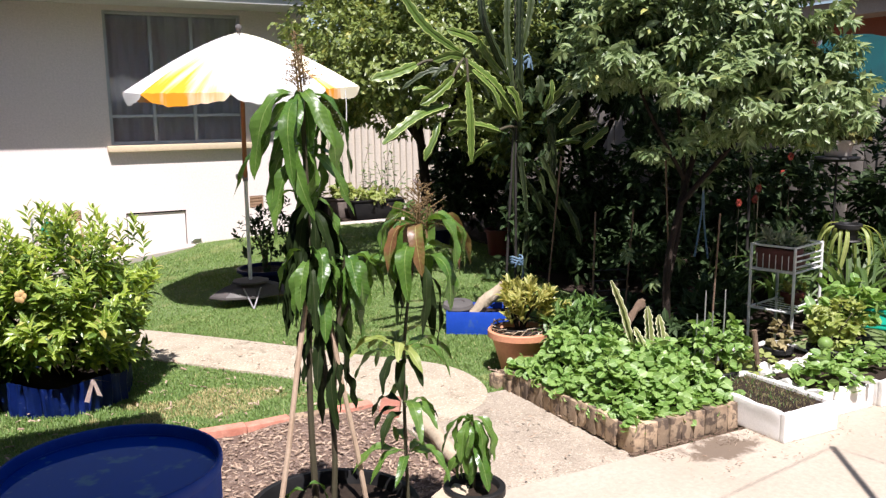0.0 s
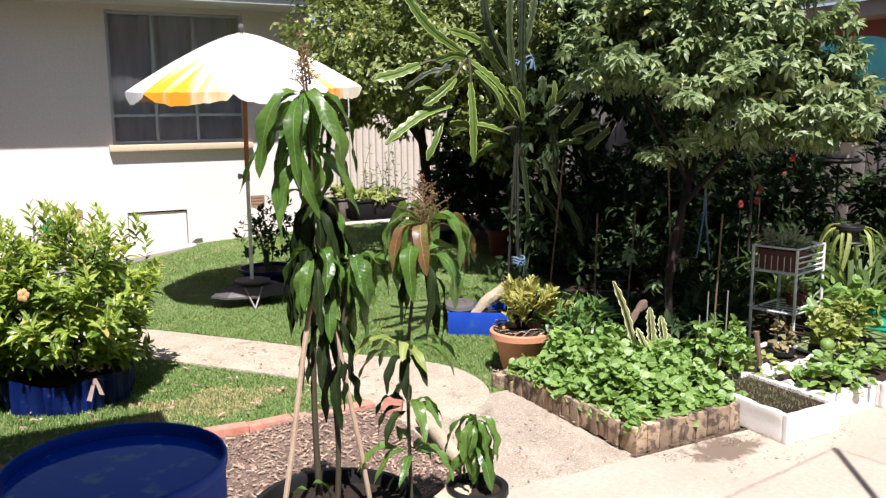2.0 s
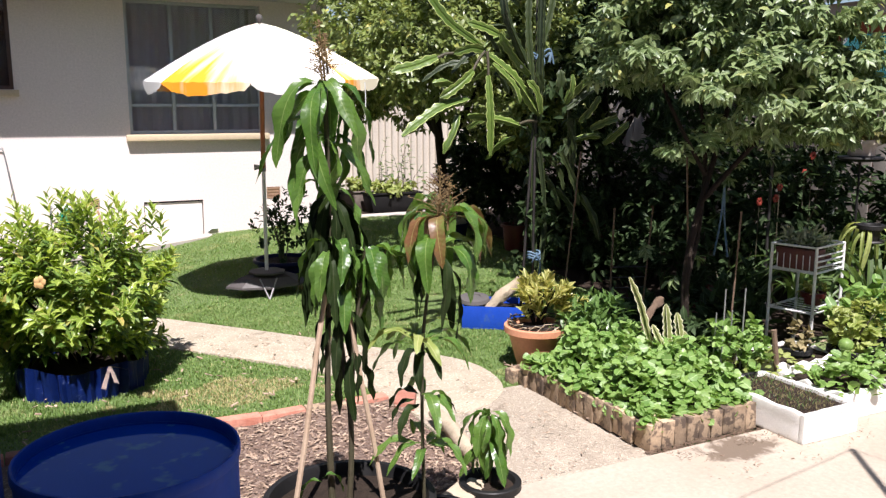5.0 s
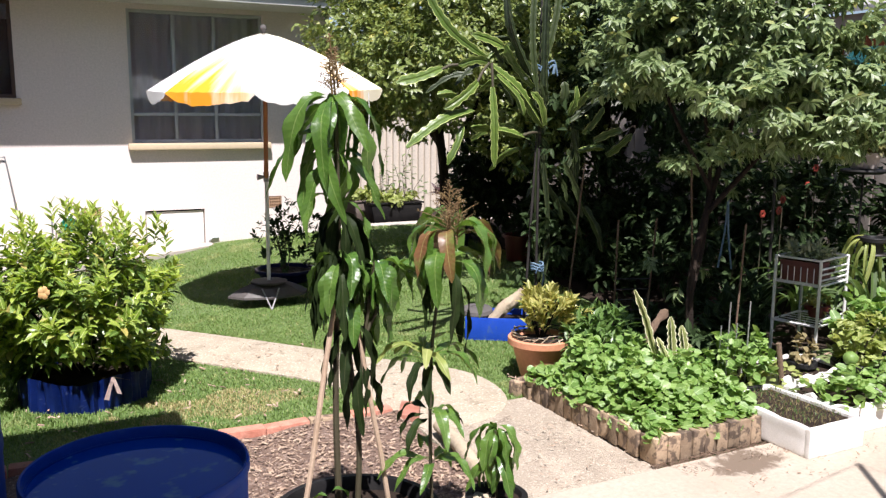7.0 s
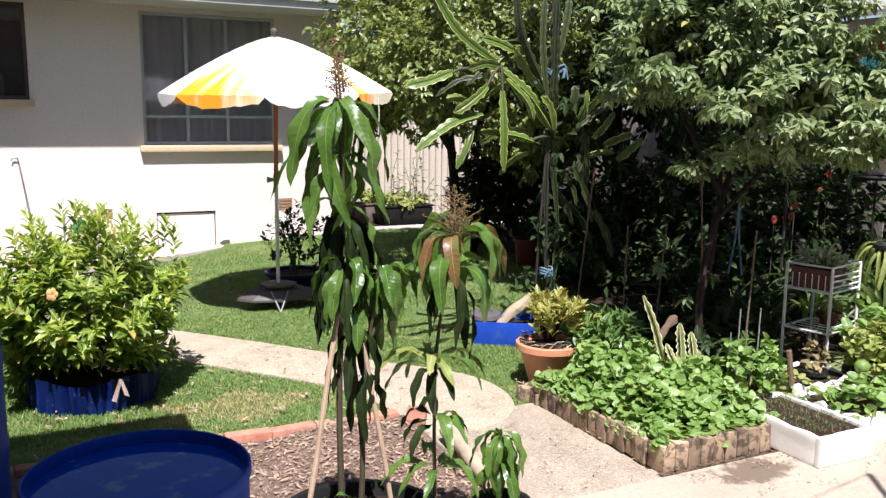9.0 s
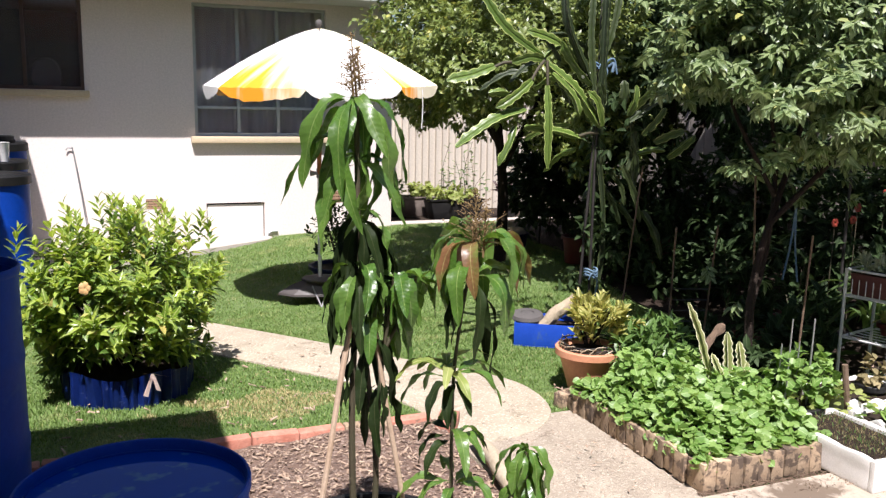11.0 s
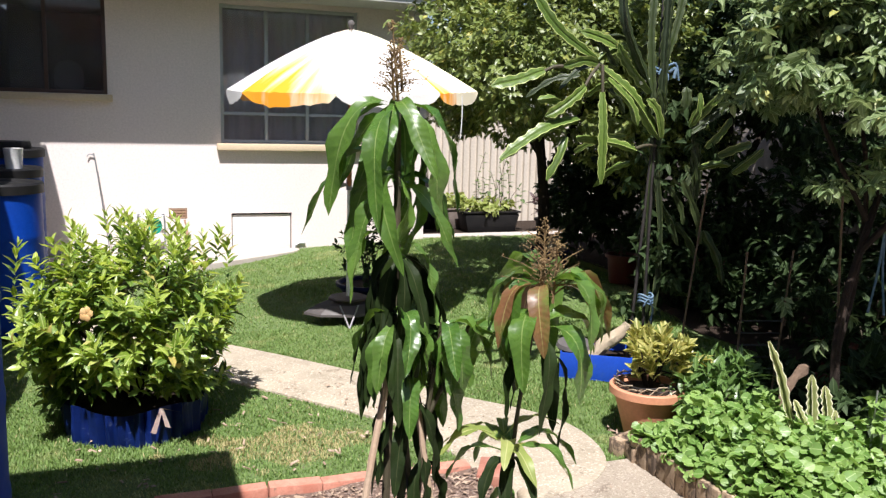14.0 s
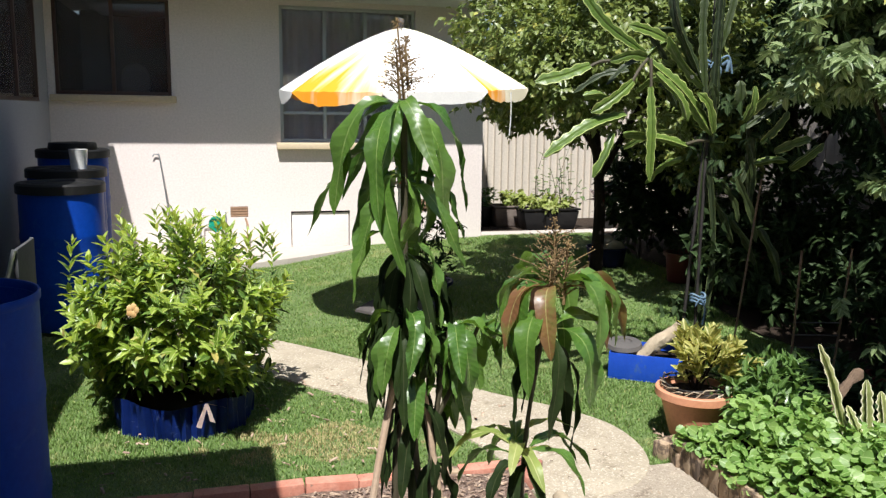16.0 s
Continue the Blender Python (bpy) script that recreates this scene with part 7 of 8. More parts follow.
# ---- foam boxes ----
def foam_box(loc, w, d, h, rz, label, seed, chew=0.0):
    b = thing("foam_box", loc, label, "planter box", "foam boxes", rz)
    t = 0.03
    for nm, lo, hi in (("base", (t, t, 0), (w - t, d - t, t)), ("side", (0, 0, 0), (w, t, h)), ("side", (0, d - t, 0), (w, d, h)), ("side", (0, t, 0), (t, d - t, h)), ("side", (w - t, t, 0), (w, d - t, h))):
        bm = bmesh.new()
        box(bm, lo, hi, 0.006)
        bmesh.ops.subdivide_edges(bm, edges=[e for e in bm.edges if e.calc_length() > 0.1], cuts=9, use_grid_fill=True)
        for v in bm.verts:
            if v.co.z > h * 0.6:
                q = noise.noise((v.co.x * 14 + seed, v.co.y * 14, seed))
                v.co.z += (0.006 + chew * 0.05) * q - chew * 0.02
            v.co.x += 0.003 * noise.noise((v.co.y * 20, v.co.z * 20, seed))
            v.co.y += 0.003 * noise.noise((v.co.x * 20, v.co.z * 20, seed + 4))
        part(nm, bm, M["foam"], b)
    bm = bmesh.new()
    box(bm, (t, t, t), (w - t, d - t, h - 0.02))
    part("soil", bm, M["soil"], b)
    return b


foam_box((3.555, 2.625, 0.0), 0.385, 0.60, 0.15, 0, "white polystyrene box with dry seedlings on the slab", 1, 0.05)
foam_box((3.99, 2.75, 0.0), 0.40, 0.42, 0.15, 0, "cracked white polystyrene box with strawberry plants", 2, 0.7)
foam_box((4.42, 2.72, 0.0), 0.46, 0.50, 0.15, 2, "white polystyrene box with green seedlings", 3, 0.4)
foam_box((4.05, 3.22, 0.0), 0.50, 0.36, 0.17, -4, "old white polystyrene box behind the first row", 4, 0.6)


def seedlings(name, n, area, z, h, material, label, seed):
    """Fine upright sprigs over a small tray."""
    rng = np.random.RandomState(seed)
    P = np.stack([rng.uniform(area[0], area[1], n), rng.uniform(area[2], area[3], n), np.full(n, z)], 1)
    D = np.stack([rng.normal(0, 0.5, n), rng.normal(0, 0.5, n), np.ones(n)], 1)
    P[:, 2] += rng.uniform(0, h * 0.6, n)
    U = rng.normal(size=(n, 3))
    L = h * rng.uniform(0.4, 1.0, n)
    return tagged(new(name, leaf_cloud(name, P, D, U, L, L * 0.16, material, 0.2, 0.3)), label, "seedlings", kind="stuff")


seedlings("dry_seedlings", 800, (3.585, 3.915, 2.655, 3.195), 0.130, 0.024, M["straw"], "dry straw-coloured seedlings in the foam box", 101)
seedlings("green_seedlings", 260, (3.59, 3.91, 2.70, 3.19), 0.130, 0.030, M["shrub_leaf"], "small green seedlings in the foam box", 102)
carpet("strawberry_plants", 170, (4.00, 4.36, 2.74, 3.12), 0.16, 0.06, M["cover_leaf"], "leafy strawberry plants in the foam box", "strawberry plants", 103, hump=0.09, round_=0.7)
carpet("tray_plants", 120, (4.46, 4.84, 2.8, 3.16), 0.16, 0.055, M["cover_leaf"], "green leafy plants in the foam box", "seedlings", 104, hump=0.07, round_=0.7)
carpet("pale_seedlings", 200, (3.56, 4.5, 3.16, 3.5), 0.12, 0.05, M["lime_leaf"], "pale yellowish seedlings behind the foam boxes", "seedlings", 105, hump=0.07, round_=0.6)


def clump(name, loc, n, radii, leaf, per, material, label, category, seed, pot=None, stems=5, up=0.6, group="", droop=0.1, disc=False):
    """A leafy bushy plant, in a pot or in the ground."""
    p = thing(name, loc, label, category, group)
    z0 = 0.0
    if pot:
        r, h, mat = pot
        vessel = part("pot", pot_mesh(r, h, 0.8), M[mat], p)
        part("soil", soil_mesh(r - 0.008, h - 0.03, seed), M["soil"], vessel)
        z0 = h - 0.03
    rng = np.random.RandomState(seed)
    for k in range(stems):
        a = rng.uniform(0, 6.28)
        e = (radii[0] * 0.6 * math.cos(a), radii[1] * 0.6 * math.sin(a), z0 + radii[2] * rng.uniform(1.0, 1.7))
        branch(p, [(0.02 * math.cos(a), 0.02 * math.sin(a), z0), (e[0] * 0.4, e[1] * 0.4, (z0 + e[2]) / 2), e], 0.006, 0.003, M["green_stem"], "stem")
    tips, ways = crown_tips(rng, n, (0, 0, z0 + radii[2] * 0.95), radii, 0.25, 0.2, 2.0 + seed % 3 * 0.3, -0.85)
    ways[:, 2] += up
    part("foliage", leaf_cloud("foliage", *rosettes(rng, tips, ways, per, leaf[0], leaf[1], 0.9, droop, leaf[0] * 0.2), material, 0.3, 0.3, disc), None, p)
    return p


def strappy(name, loc, n, length, width, material, label, category, seed, pot=None, arch=0.9, group="", lift=0.0, start=78):
    """Long arching straps from one base."""
    p = thing(name, loc, label, category, group)
    z0 = 0.0
    if pot:
        r, h, mat = pot
        vessel = part("pot", pot_mesh(r, h, 0.8), M[mat], p)
        part("soil", soil_mesh(r - 0.008, h - 0.03, seed), M["soil"], vessel)
        z0 = h - 0.03
    rng = random.Random(seed)
    meshes = [long_leaf(length * s, width, start - 10 * k, 0.45 * start / 78 + 0.08 * k, min(88, 40 * arch + 10 * k), 0.6, seed + k, material, cup=0.4) for k, s in enumerate((1.0, 0.9, 0.8))]
    for k in range(n):
        ob = part("leaf", rng.choice(meshes), None, p)
        ob.matrix_basis = pose(rng.uniform(-.04, .04), rng.uniform(-.04, .04), z0 + lift, rng.uniform(-8, 8), rng.uniform(-12, 12), 360 * k / n + rng.uniform(-15, 15)) @ Matrix.Scale(rng.uniform(0.7, 1.1), 4)
    return p


# ---- plants between the bed and the tree ----
clump("green_shrub", (3.44, 4.18, 0.0), 90, (0.30, 0.24, 0.225), (0.10, 0.032), 7, M["shrub_leaf"], "mid-green leafy shrub behind the brick bed", "shrub", 111)
clump("green_shrub", (3.30, 4.02, 0.0), 50, (0.22, 0.2, 0.2), (0.09, 0.032), 7, M["shrub_leaf"], "mid-green leafy shrub beside the groundcover", "shrub", 112)
pc = thing("potted_cactus", (3.54, 3.55, 0.0), "pale yellow-green ribbed cactus in a black pot", "cactus")
vessel = part("pot", pot_mesh(0.12, 0.17, 0.85), M["black_plastic"], pc, "black plastic pot")
part("soil", soil_mesh(0.112, 0.15, 6), M["soil"], vessel)
for r, a in ((0.027, [(-0.05, 0.03, 0.14), (-0.12, 0.05, 0.32), (-0.19, 0.05, 0.51), (-0.27, 0.05, 0.67)]), (0.026, [(-0.03, -0.02, 0.14), (-0.08, -0.01, 0.28), (-0.12, 0.02, 0.39)]),
             (0.034, [(0.02, 0.03, 0.14), (0.015, 0.04, 0.32), (0.0, 0.05, 0.49)]), (0.034, [(0.09, 0.02, 0.14), (0.10, 0.03, 0.29), (0.085, 0.05, 0.43)]), (0.022, [(0.05, -0.05, 0.14), (0.052, -0.06, 0.26), (0.05, -0.06, 0.35)])):
    part("stem_segment", ribbed(a, r * 0.78, M["pale_cactus"], ribs=5, turn=r * 90, scallop=0.16, steps=44), None, pc)
bm = bmesh.new()
c = curve_pts([(3.44, 3.66, -0.02), (3.43, 3.68, 0.2), (3.49, 3.70, 0.38), (3.56, 3.70, 0.47), (3.60, 3.70, 0.49)], 14)
tube(bm, c, [0.019] * (len(c) - 4) + [0.026, 0.031, 0.03, 0.014], 10)
for v in bm.verts:
    v.co += Vector((noise.noise(v.co * 22), noise.noise(v.co * 22 + Vector((9, 0, 0))), 0)) * 0.024
solo("driftwood", bm, M["stump"], "knobbly brown driftwood stump behind the pale cactus", "driftwood")
clump("dark_plant", (3.78, 3.70, 0.0), 46, (0.17, 0.14, 0.26), (0.08, 0.04), 6, M["dark_leaf"], "dark leafy plant at the foot of the tree", "plant", 119, None, 4)
clump("begonia", (3.80, 3.33, 0.0), 60, (0.22, 0.17, 0.16), (0.05, 0.05), 5, M["cover_leaf"], "round-leaved green plant in a black pot", "potted plant", 113, (0.12, 0.16, "black_plastic"), disc=True)
for k, (x, y, h) in enumerate(((3.72, 3.34, 0.61), (3.87, 3.34, 0.60), (3.70, 3.38, 0.47), (3.82, 3.38, 0.47))):
    bm = bmesh.new()
    tube(bm, [(x, y, 0.1), (x + 0.01, y, h)], [0.006, 0.004], 6)
    solo("garden_cane", bm, M["steel"], "thin grey-green garden cane stuck in a pot", "cane", "garden canes")
bm = bmesh.new()
tube(bm, [(4.08, 3.24, 0.0), (4.03, 3.26, 0.36)], 0.016, 8)
solo("leaning_stick", bm, M["stump"], "red-brown stick leaning among the pots", "stick")
clump("lime_plant", (4.62, 3.2, 0.0), 70, (0.22, 0.16, 0.17), (0.052, 0.04), 5, M["lime_leaf"], "yellow-green bushy plant in a pot", "potted plant", 114, (0.12, 0.20, "black_plastic"), disc=True)
clump("green_plant", (4.86, 3.3, 0.0), 40, (0.23, 0.2, 0.2), (0.075, 0.06), 6, M["cover_leaf"], "broad-leaved green plant beside the rack", "potted plant", 115, (0.13, 0.22, "black_plastic"), disc=True)
clump("dried_plant", (4.33, 3.34, 0.0), 12, (0.09, 0.08, 0.09), (0.05, 0.035), 6, M["straw"], "withered tan plant in a slim black pot", "potted plant", 116, (0.065, 0.20, "black_plastic"), 3)
bm = bmesh.new()
bmesh.ops.create_icosphere(bm, subdivisions=3, radius=0.042, matrix=Matrix.Translation((4.46, 3.12, 0.255)) @ Matrix.Diagonal((1, 1, 0.93, 1)))
lathe(bm, [(0.0, 0.0), (0.035, 0.0), (0.04, 0.01), (0.03, 0.215), (0.0, 0.215)], 14, (4.46, 3.12, 0.0))
solo("glass_float", bm, M["cover_leaf"], "round pale green ball on a short stand among plants", "garden ball")
strappy("snake_plant", (4.98, 3.02, 0.0), 12, 0.34, 0.04, M["strap_leaf"], "upright striped snake plant in a dark pot", "potted plant", 117, (0.13, 0.15, "black_plastic"), 0.3)
strappy("strap_plant", (5.60, 3.86, 0.68), 14, 0.50, 0.036, M["lime_leaf"], "pale strap-leaved plant drooping from a dark pot on a stand", "potted plant", 118, (0.075, 0.11, "black_plastic"), 2.15, start=30)
bm = bmesh.new()
tube(bm, [(5.60, 3.86, -0.03), (5.60, 3.86, 0.665)], 0.012, 8)
lathe(bm, [(0, 0.665), (0.10, 0.665), (0.105, 0.672), (0.10, 0.68), (0, 0.68)], 20, (5.60, 3.86, 0))
solo("pot_stand", bm, M["iron"], "thin black iron stand under a drooping strap plant", "plant stand")

# low green plastic chair
gc = thing("green_chair", (5.15, 3.30, 0.0), "bright green plastic garden chair among plants", "chair", rz=25)
gc.scale = (1.0, 1.0, 0.68)
bm = bmesh.new()
box(bm, (-0.22, -0.2, 0.38), (0.22, 0.2, 0.405), 0.01)
part("seat", bm, M["green_plastic"], gc)
for x in (-0.2, 0.2):
    for y in (-0.18, 0.18):
        bm = bmesh.new()
        tube(bm, [(x * 1.1, y * 1.1, 0), (x, y, 0.38)], [0.016, 0.02], 8)
        part("leg", bm, M["green_plastic"], gc)
    bm = bmesh.new()
    box(bm, (x - 0.02, -0.2, 0.54), (x + 0.02, 0.2, 0.565), 0.008)
    part("armrest", bm, M["green_plastic"], gc)
    for y in (-0.18, 0.18):
        bm = bmesh.new()
        tube(bm, [(x, y, 0.40), (x, y, 0.545)], 0.013, 8)
        part("arm_post", bm, M["green_plastic"], gc)

# white wire rack with pots
rk = thing("plant_rack", (4.63, 3.50, 0.0), "white wire plant rack with potted plants on it", "rack", rz=14)
RW, RD = 0.37, 0.29
for x in (0.0, RW):
    for y in (0.0, RD):
        bm = bmesh.new()
        tube(bm, [(x, y, 0.0), (x, y, 0.75)], 0.010, 8)
        part("leg", bm, M["white_metal"], rk)
for z in (0.33, 0.365, 0.585, 0.62, 0.655, 0.69, 0.745):
    full = z in (0.33, 0.585, 0.745)
    for a, b in (((0.0, 0.0), (RW, 0.0)), ((0.0, RD), (RW, RD)), ((0.0, 0.0), (0.0, RD)), ((RW, 0.0), (RW, RD)))[:4 if full else 1]:
        bm = bmesh.new()
        tube(bm, [(*a, z), (*b, z)], 0.0075 if full else 0.006, 6)
        part("rail", bm, M["white_metal"], rk)
for z in (0.33, 0.585):
    for k in range(6):
        bm = bmesh.new()
        x = 0.03 + (RW - 0.06) * k / 5
        tube(bm, [(x, 0.0, z + 0.004), (x, RD, z + 0.004)], 0.003, 5)
        part("shelf_wire", bm, M["white_metal"], rk)
for k in range(6):
    bm = bmesh.new()
    y = 0.04 + 0.042 * k
    tube(bm, [(0.0, y, 0.585), (0.0, y, 0.69)], 0.003, 5)
    part("side_wire", bm, M["white_metal"], rk)


def on_rack(x, y, z):
    """A place on the rack, from its own front corner."""
    return tuple(rk.matrix_world @ Vector((x, y, z)))


bx = thing("rack_planter", on_rack(0.085, 0.145, 0.593), "dull red box planter of pale succulents on the rack", "planter", rz=14)
bm = bmesh.new()
box(bm, (-0.07, -0.13, 0), (0.07, 0.13, 0.13), 0.008)
for v in bm.verts:
    v.co.x, v.co.y = v.co.x * (0.9 + v.co.z * 0.8), v.co.y * (0.94 + v.co.z * 0.45)
vessel = part("box", bm, M["dull_red"], bx)
bm = bmesh.new()
box(bm, (-0.06, -0.12, 0.131), (0.06, 0.12, 0.14))
part("soil", bm, M["soil"], vessel)
rng = np.random.RandomState(120)
tips, ways = crown_tips(rng, 30, (0.0, 0, 0.19), (0.10, 0.14, 0.08), 0.2, 0.2, 2.1, -0.5)
ways[:, 2] += 0.8
part("foliage", leaf_cloud("foliage", *rosettes(rng, tips, ways, 6, 0.07, 0.014, 0.7, 0.0, 0.01), M["succulent"], 0.4, 0.2), None, bx)
for x, y, seed in ((0.22, 0.09, 121), (0.30, 0.19, 122)):
    clump("rack_plant", on_rack(x, y, 0.592), 22, (0.085, 0.08, 0.08), (0.055, 0.016), 6, M["succulent"], "small pale succulent in a pot on the rack", "potted plant", seed, (0.055, 0.09, "dull_red"), 3, group="rack plants")
clump("rack_plant", on_rack(0.25, 0.12, 0.338), 16, (0.09, 0.08, 0.05), (0.045, 0.02), 6, M["croton_leaf"], "small plant with red and yellow leaves low on the rack", "potted plant", 123, (0.06, 0.08, "red_pot"), 3, group="rack plants")

# iron stand and hanging bowl by the side fence
st = thing("iron_stand", (5.42, 4.6, 0.0), "black wrought iron plant stand with a hooped top", "plant stand")
bm = bmesh.new()
tube(bm, [(0, 0, 0), (0, 0, 1.32)], 0.012, 8)
part("post", bm, M["iron"], st)
for k in range(3):
    bm = bmesh.new()
    a = k * 2.094
    tube(bm, [(0, 0, 0.12), (0.2 * math.cos(a), 0.2 * math.sin(a), 0.0)], 0.010, 6)
    part("leg", bm, M["iron"], st)
bm = bmesh.new()
lathe(bm, [(0.0, 1.30), (0.17, 1.30), (0.185, 1.31), (0.185, 1.345), (0.178, 1.345), (0.172, 1.318), (0.0, 1.318)], 28)
part("tray", bm, M["iron"], st)
for k in range(2):
    bm = bmesh.new()
    c, s_ = math.cos(k * 1.57 - 0.6), math.sin(k * 1.57 - 0.6)
    tube(bm, curve_pts([(-0.18 * c, -0.18 * s_, 1.34), (-0.165 * c, -0.165 * s_, 1.44), (0, 0, 1.52), (0.165 * c, 0.165 * s_, 1.44), (0.18 * c, 0.18 * s_, 1.34)], 20), 0.009, 6)
    part("hoop", bm, M["iron"], st)
for k in range(5):
    a = k * 1.256
    bm = bmesh.new()
    tube(bm, curve_pts([(0, 0, 1.32), (0.15 * math.cos(a), 0.15 * math.sin(a), 1.35), (0.11 * math.cos(a), 0.11 * math.sin(a), 1.43), (0.05 * math.cos(a), 0.05 * math.sin(a), 1.38)], 14), 0.006, 6)
    part("scroll", bm, M["iron"], st)
clump("stand_plant", (5.95, 4.25, 1.24), 34, (0.2, 0.2, 0.09), (0.09, 0.04), 6, M["olive_leaf"], "plant with dull green leaves in a grey bowl", "potted plant", 124, (0.11, 0.12, "apron"), 3)
bm = bmesh.new()
tube(bm, [(5.95, 4.25, -0.02), (5.95, 4.25, 1.2)], 0.009, 10)
lathe(bm, [(0, 1.2), (0.13, 1.2), (0.165, 1.222), (0.16, 1.234), (0, 1.234)], 24, (5.95, 4.25, 0))
solo("pedestal", bm, M["black_plastic"], "black pedestal dish under the grey bowl", "pedestal")
for k, (x, y, s) in enumerate(((5.50, 3.72, 1.35), (5.95, 3.95, 1.45), (6.2, 4.6, 1.5), (5.6, 4.3, 1.2), (5.2, 4.1, 0.85), (6.5, 3.9, 1.5))):
    strappy("strap_lily", (x, y, 0.0), 22, 0.85 * s, 0.045, M["strap_leaf"], "large clump of arching dark green strap leaves", "plant", 130 + k, None, 1.05, "strap lilies", 0.1)

# understorey filling the dark backdrop, its shade put into the leaf colour
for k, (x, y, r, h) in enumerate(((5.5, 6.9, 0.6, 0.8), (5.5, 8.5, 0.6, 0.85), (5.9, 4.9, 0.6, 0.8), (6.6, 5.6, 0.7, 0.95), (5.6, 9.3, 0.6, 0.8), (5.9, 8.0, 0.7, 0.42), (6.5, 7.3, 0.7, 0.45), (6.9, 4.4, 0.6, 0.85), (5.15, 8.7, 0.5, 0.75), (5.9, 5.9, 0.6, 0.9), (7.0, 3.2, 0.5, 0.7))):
    clump("dark_bush", (x, y, float(rise(x, y)) - 0.03), 260, (r, r, h), (0.11, 0.05), 7, M["dark_leaf"], "dense filler bush, deep shade put into its leaf colour", "bush", 220 + k, None, 6, 0.3, "dark bushes", 0.3)
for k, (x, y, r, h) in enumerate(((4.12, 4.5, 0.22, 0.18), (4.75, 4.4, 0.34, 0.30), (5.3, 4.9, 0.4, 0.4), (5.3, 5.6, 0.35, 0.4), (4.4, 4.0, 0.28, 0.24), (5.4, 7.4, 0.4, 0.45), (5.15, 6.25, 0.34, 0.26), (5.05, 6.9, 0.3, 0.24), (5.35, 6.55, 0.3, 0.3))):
    clump("shade_plant", (x, y, float(rise(x, y)) - 0.03), 46, (r, r, h), (0.13, 0.05), 6, M["dark_leaf"], "leafy filler plant under the trees, shade put into its leaf colour", "plant", 140 + k, None, 4, 0.5, "shade plants")
for k, (x, y, r, h) in enumerate(((5.0, 7.6, 0.15, 0.28), (4.55, 4.55, 0.09, 0.16), (5.0, 4.9, 0.12, 0.22), (5.5, 6.95, 0.15, 0.40))):
    clump("red_potted_plant", (x, y, float(rise(x, y)) - 0.01), 14, (r, r, 0.14), (0.09, 0.035), 6, M["dark_leaf"], "dark plant in a red plastic pot under the trees", "potted plant", 160 + k, (r, h, "red_pot"), 3, group="red pots")
for x, y, z in ((5.31, 4.6, 0.91), (5.46, 4.58, 0.93), (5.54, 4.62, 1.01), (5.78, 4.6, 1.11), (5.80, 4.55, 1.25), (5.74, 4.6, 0.76)):
    fl = thing("red_bloom", (x, y, -0.02), "small red bloom on a thin stalk among dark plants", "flower", "red blooms")
    bm = bmesh.new()
    for q in range(6):
        a = q * 1.05
        bmesh.ops.create_icosphere(bm, subdivisions=1, radius=0.016, matrix=Matrix.Translation((0.02 * math.cos(a), 0, z + 0.02 * math.sin(a))) @ Matrix.Diagonal((1, 0.5, 1, 1)))
    part("petals", bm, M["red_flower"], fl)
    bm = bmesh.new()
    tube(bm, [(0, 0.01, 0), (0.01, 0.01, z)], 0.004, 5)
    part("stalk", bm, M["green_stem"], fl)
tr = thing("wire_trellis", (3.86, 4.35, 0.0), "grey wire trellis between two thin canes", "trellis")
for x in (-0.14, 0.12):
    bm = bmesh.new()
    tube(bm, [(x, 0, -0.03), (x + (0.02 if x < 0 else 0.08), 0, 0.95)], 0.007, 6)
    part("cane", bm, M["stump"], tr)
for k in range(5):
    bm = bmesh.new()
    tube(bm, [(-0.14, 0, 0.28 + 0.07 * k), (0.16, 0, 0.26 + 0.07 * k)], 0.004, 5)
    part("wire", bm, M["iron"], tr)
for k, (x, y, tx, h) in enumerate(((3.98, 3.55, 0.05, 1.0), (4.02, 3.9, -0.1, 1.3), (3.6, 4.75, 0.15, 1.3))):
    bm = bmesh.new()
    tube(bm, [(x, y, -0.03), (x + tx, y, h)], 0.006, 8)
    solo("support_pole", bm, M["stump"], "dark thin support pole in the planting", "pole", "support poles")

# blue strap hung in the tree's shade
strap = thing("blue_strap", (0, 0, 0), "faded blue strap hanging from a limb by the trunk", "strap")
for ex, ez in ((-0.06, 0.64), (0.06, 0.62)):
    bm = bmesh.new()
    tube(bm, curve_pts([(STRAP[0], STRAP[1], STRAP[2]), (STRAP[0] + ex * 0.3, STRAP[1], (STRAP[2] + ez) / 2), (STRAP[0] + ex, STRAP[1], ez)], 10), 0.007, 6)
    part("strand", bm, M["cord"], strap)

# shrub and tub behind the umbrella
clump("dark_shrub", (2.50, 7.80, 0.04), 85, (0.36, 0.3, 0.36), (0.07, 0.028), 7, M["dark_leaf"], "dark leggy shrub in a low blue tub behind the umbrella", "shrub", 171, (0.27, 0.12, "navy_plastic"), 9, 0.5)
# low tub of stones in the shade of the citrus
tub = thing("stone_tub", (4.62, 8.42, float(rise(4.62, 8.42)) - 0.03), "low navy plastic tub holding pale grey stones in shade", "tub")
bm = bmesh.new()
lathe(bm, [(0.0, 0.0), (0.17, 0.0), (0.19, 0.10), (0.205, 0.185), (0.215, 0.19), (0.21, 0.20), (0.195, 0.195), (0.18, 0.03), (0.0, 0.03)], 32)
part("basin", bm, M["navy_plastic"], tub)
rng = random.Random(177)
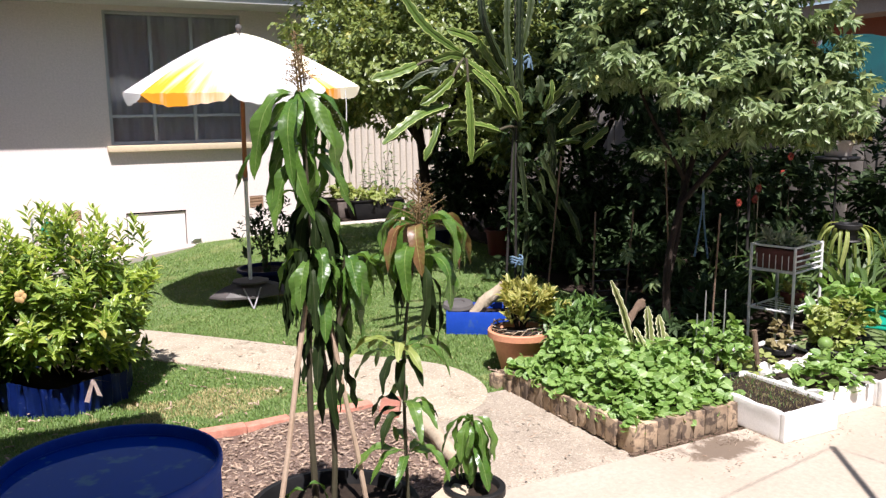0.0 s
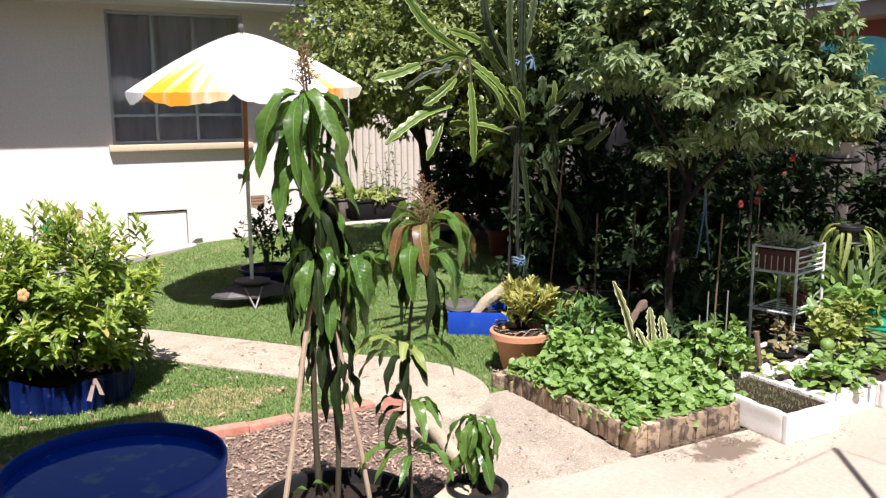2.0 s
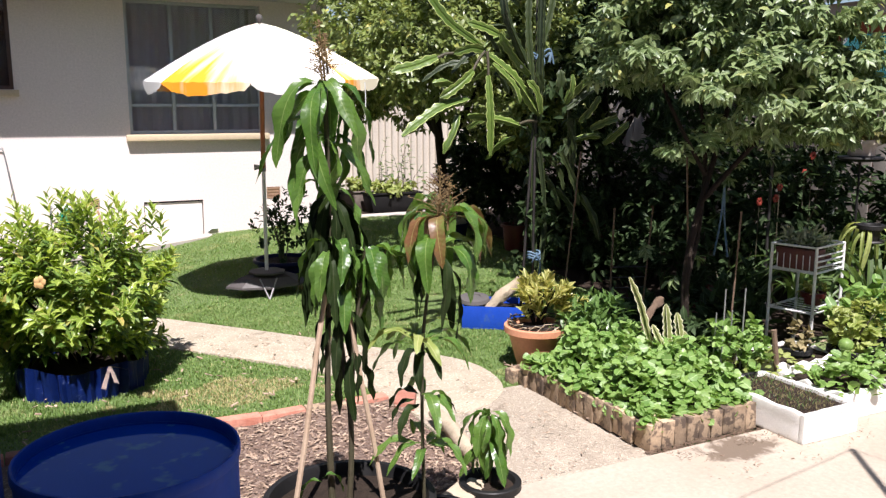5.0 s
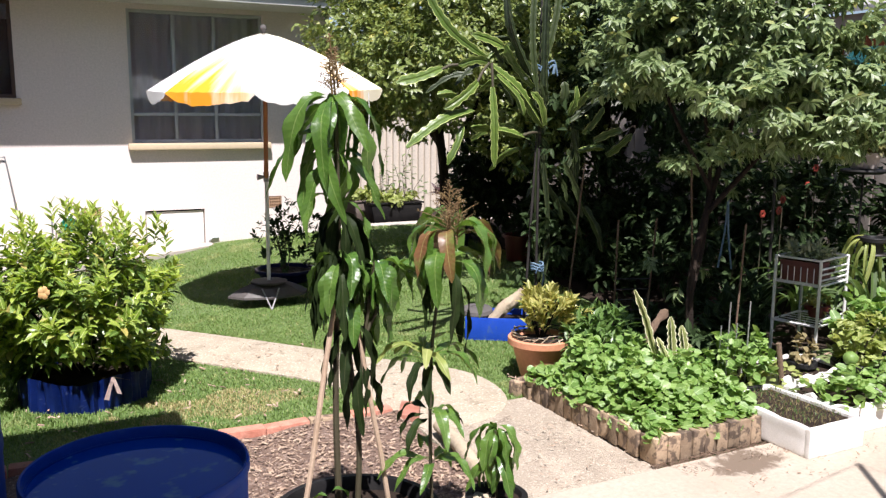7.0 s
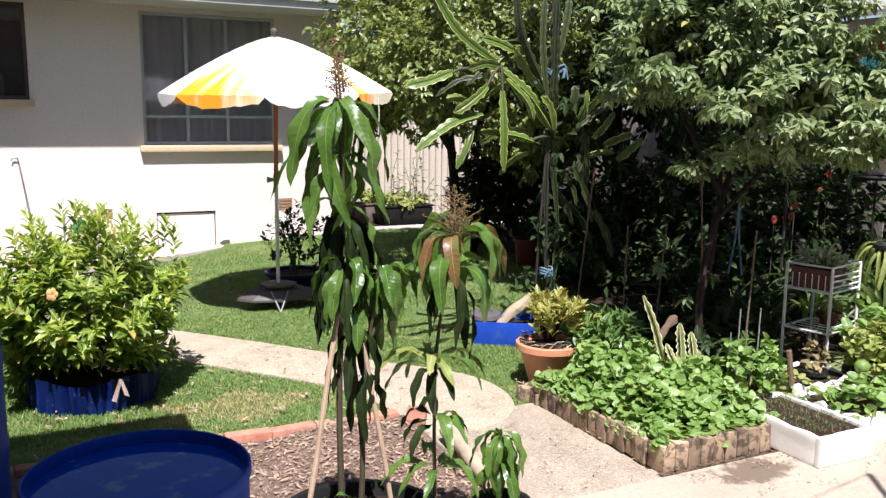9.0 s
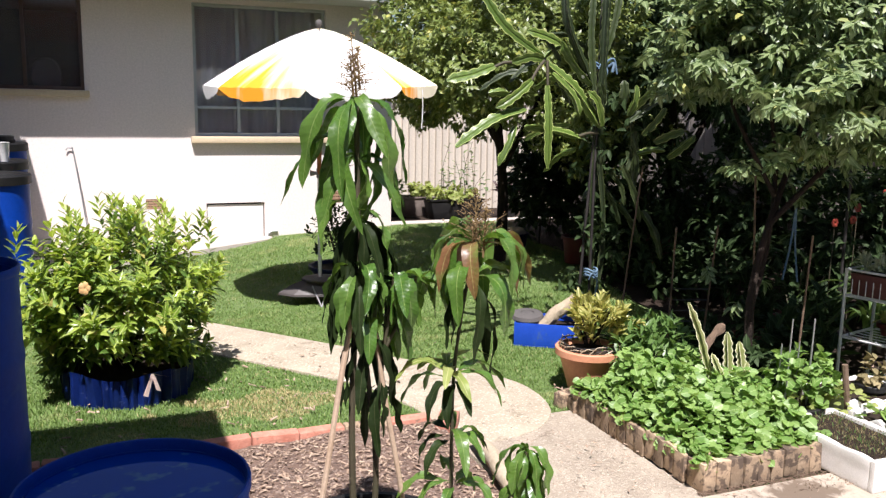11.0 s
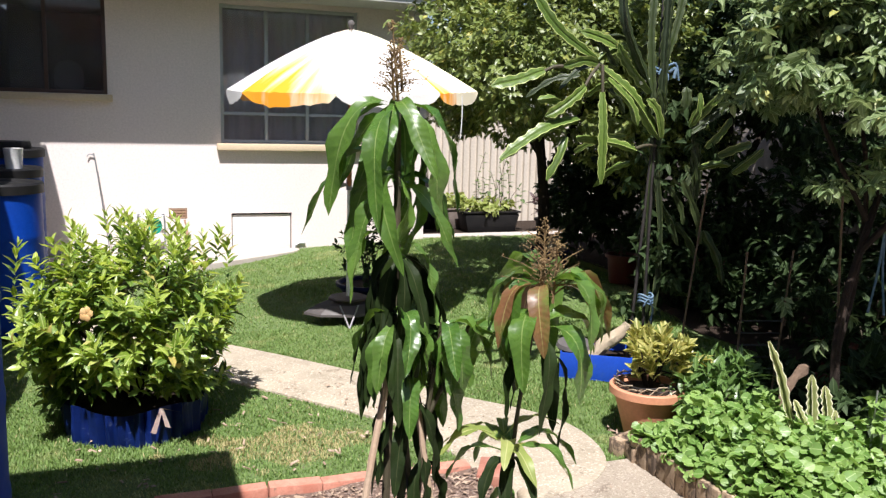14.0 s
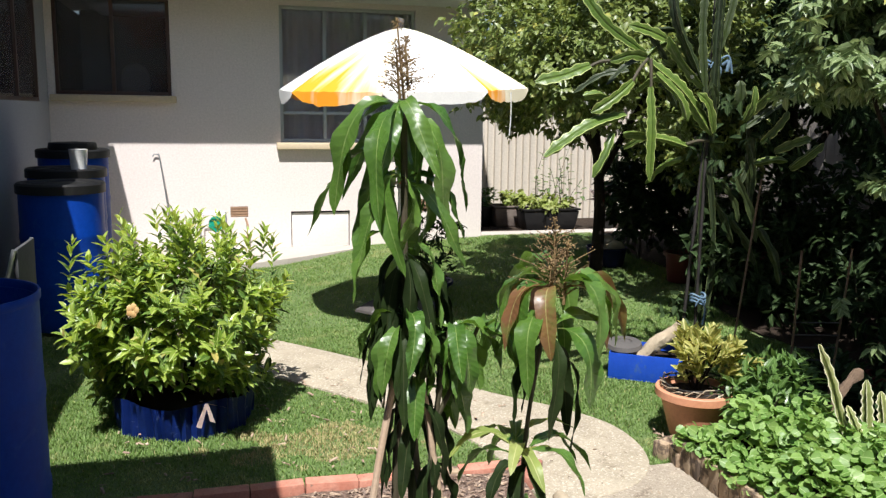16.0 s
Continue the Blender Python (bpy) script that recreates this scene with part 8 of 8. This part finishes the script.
for x, y, z, r in ((-0.07, -0.02, 0.18, 0.085), (0.06, -0.05, 0.19, 0.10), (0.03, 0.08, 0.20, 0.09), (-0.02, -0.01, 0.27, 0.07)):
    bm = bmesh.new()
    bmesh.ops.create_icosphere(bm, subdivisions=3, radius=r, matrix=Matrix.Translation((x, y, z)) @ Matrix.Diagonal((1.1, 0.9, 0.75, 1)))
    for v in bm.verts:
        v.co += (v.co - Vector((x, y, z))) * 0.25 * noise.noise(v.co * 14 + Vector((rng.random(), 0, 0)))
    part("stone", bm, M["stone"], tub)
# planters on the back kerb
for k, (x, y, mat, w) in enumerate(((4.64, 11.62, "clay", 0.42), (5.09, 11.2, "black_plastic", 0.80))):
    p = thing("planter_trough", (x, y, 0.09), "rectangular planter with leafy greens by the back fence" if k else "brown clay planter with lime greens by the back fence", "planter", "back planters")
    bm = bmesh.new()
    box(bm, (-w / 2, -0.17, 0), (w / 2, 0.17, 0.27), 0.03)
    for v in bm.verts:
        v.co.x *= 0.86 + 0.14 * min(1.0, v.co.z / 0.2)
        v.co.y *= 0.86 + 0.14 * min(1.0, v.co.z / 0.2)
    part("trough", bm, M[mat], p)
    bm = bmesh.new()
    for a, b in (((-w / 2 - 0.015, -0.185, 0.272), (w / 2 + 0.015, -0.155, 0.295)), ((-w / 2 - 0.015, 0.155, 0.272), (w / 2 + 0.015, 0.185, 0.295)), ((-w / 2 - 0.015, -0.153, 0.272), (-w / 2 + 0.02, 0.153, 0.295)), ((w / 2 - 0.02, -0.153, 0.272), (w / 2 + 0.015, 0.153, 0.295))):
        box(bm, a, b, 0.006)
    part("rim", bm, M[mat], p)
    bm = bmesh.new()
    box(bm, (-w / 2 + 0.03, -0.14, 0.272), (w / 2 - 0.03, 0.14, 0.285))
    part("soil", bm, M["soil"], p)
    rng = np.random.RandomState(180 + k)
    tips, ways = crown_tips(rng, 50 if k < 1 else 60, (0.12, 0, 0.38) if k < 1 else (0, 0, 0.36), (w * 0.5, 0.2, 0.10), 0.2, 0.2, 2.2, -0.9)
    part("foliage", leaf_cloud("foliage", *rosettes(rng, tips, ways, 7, 0.075, 0.05, 0.9, 0.1, 0.02), M["lime_leaf"], 0.3, 0.3), None, p)
    if k:
        # leggy herbs over the low greens
        for q in range(9):
            x, y, h = rng.uniform(-0.36, 0.36), rng.uniform(-0.1, 0.1), rng.uniform(0.35, 0.85)
            tip = (x + rng.uniform(-0.1, 0.1), y, 0.27 + h)
            branch(p, [(x, y, 0.27), (x + rng.uniform(-0.03, 0.03), y, 0.27 + h * 0.5), tip], 0.005, 0.003, M["green_stem"], "stem")
            sprig, _ = shoots(rng, np.array([tip]), np.array([[rng.normal(0, 0.15), rng.normal(0, 0.15), 1.0]]), h * 0.9, 11, (0.10, 0.05), 1.25, 0.3)
            part("sprig", leaf_cloud("sprig", *sprig, M["tree_leaf"], 0.3, 0.3), None, p, kind="stuff")
clump("kerb_plant", (4.33, 11.66, 0.09), 24, (0.13, 0.12, 0.16), (0.09, 0.04), 6, M["shrub_leaf"], "leafy green plant in a dark pot against the house corner", "potted plant", 192, (0.12, 0.28, "black_plastic"), 4, 0.6)
clump("purple_shrub", (5.85, 10.98, 0.09), 30, (0.2, 0.2, 0.25), (0.14, 0.035), 6, M["purple_leaf"], "dark purple cordyline by the back kerb", "shrub", 191, (0.13, 0.2, "black_plastic"), 4, 0.7)
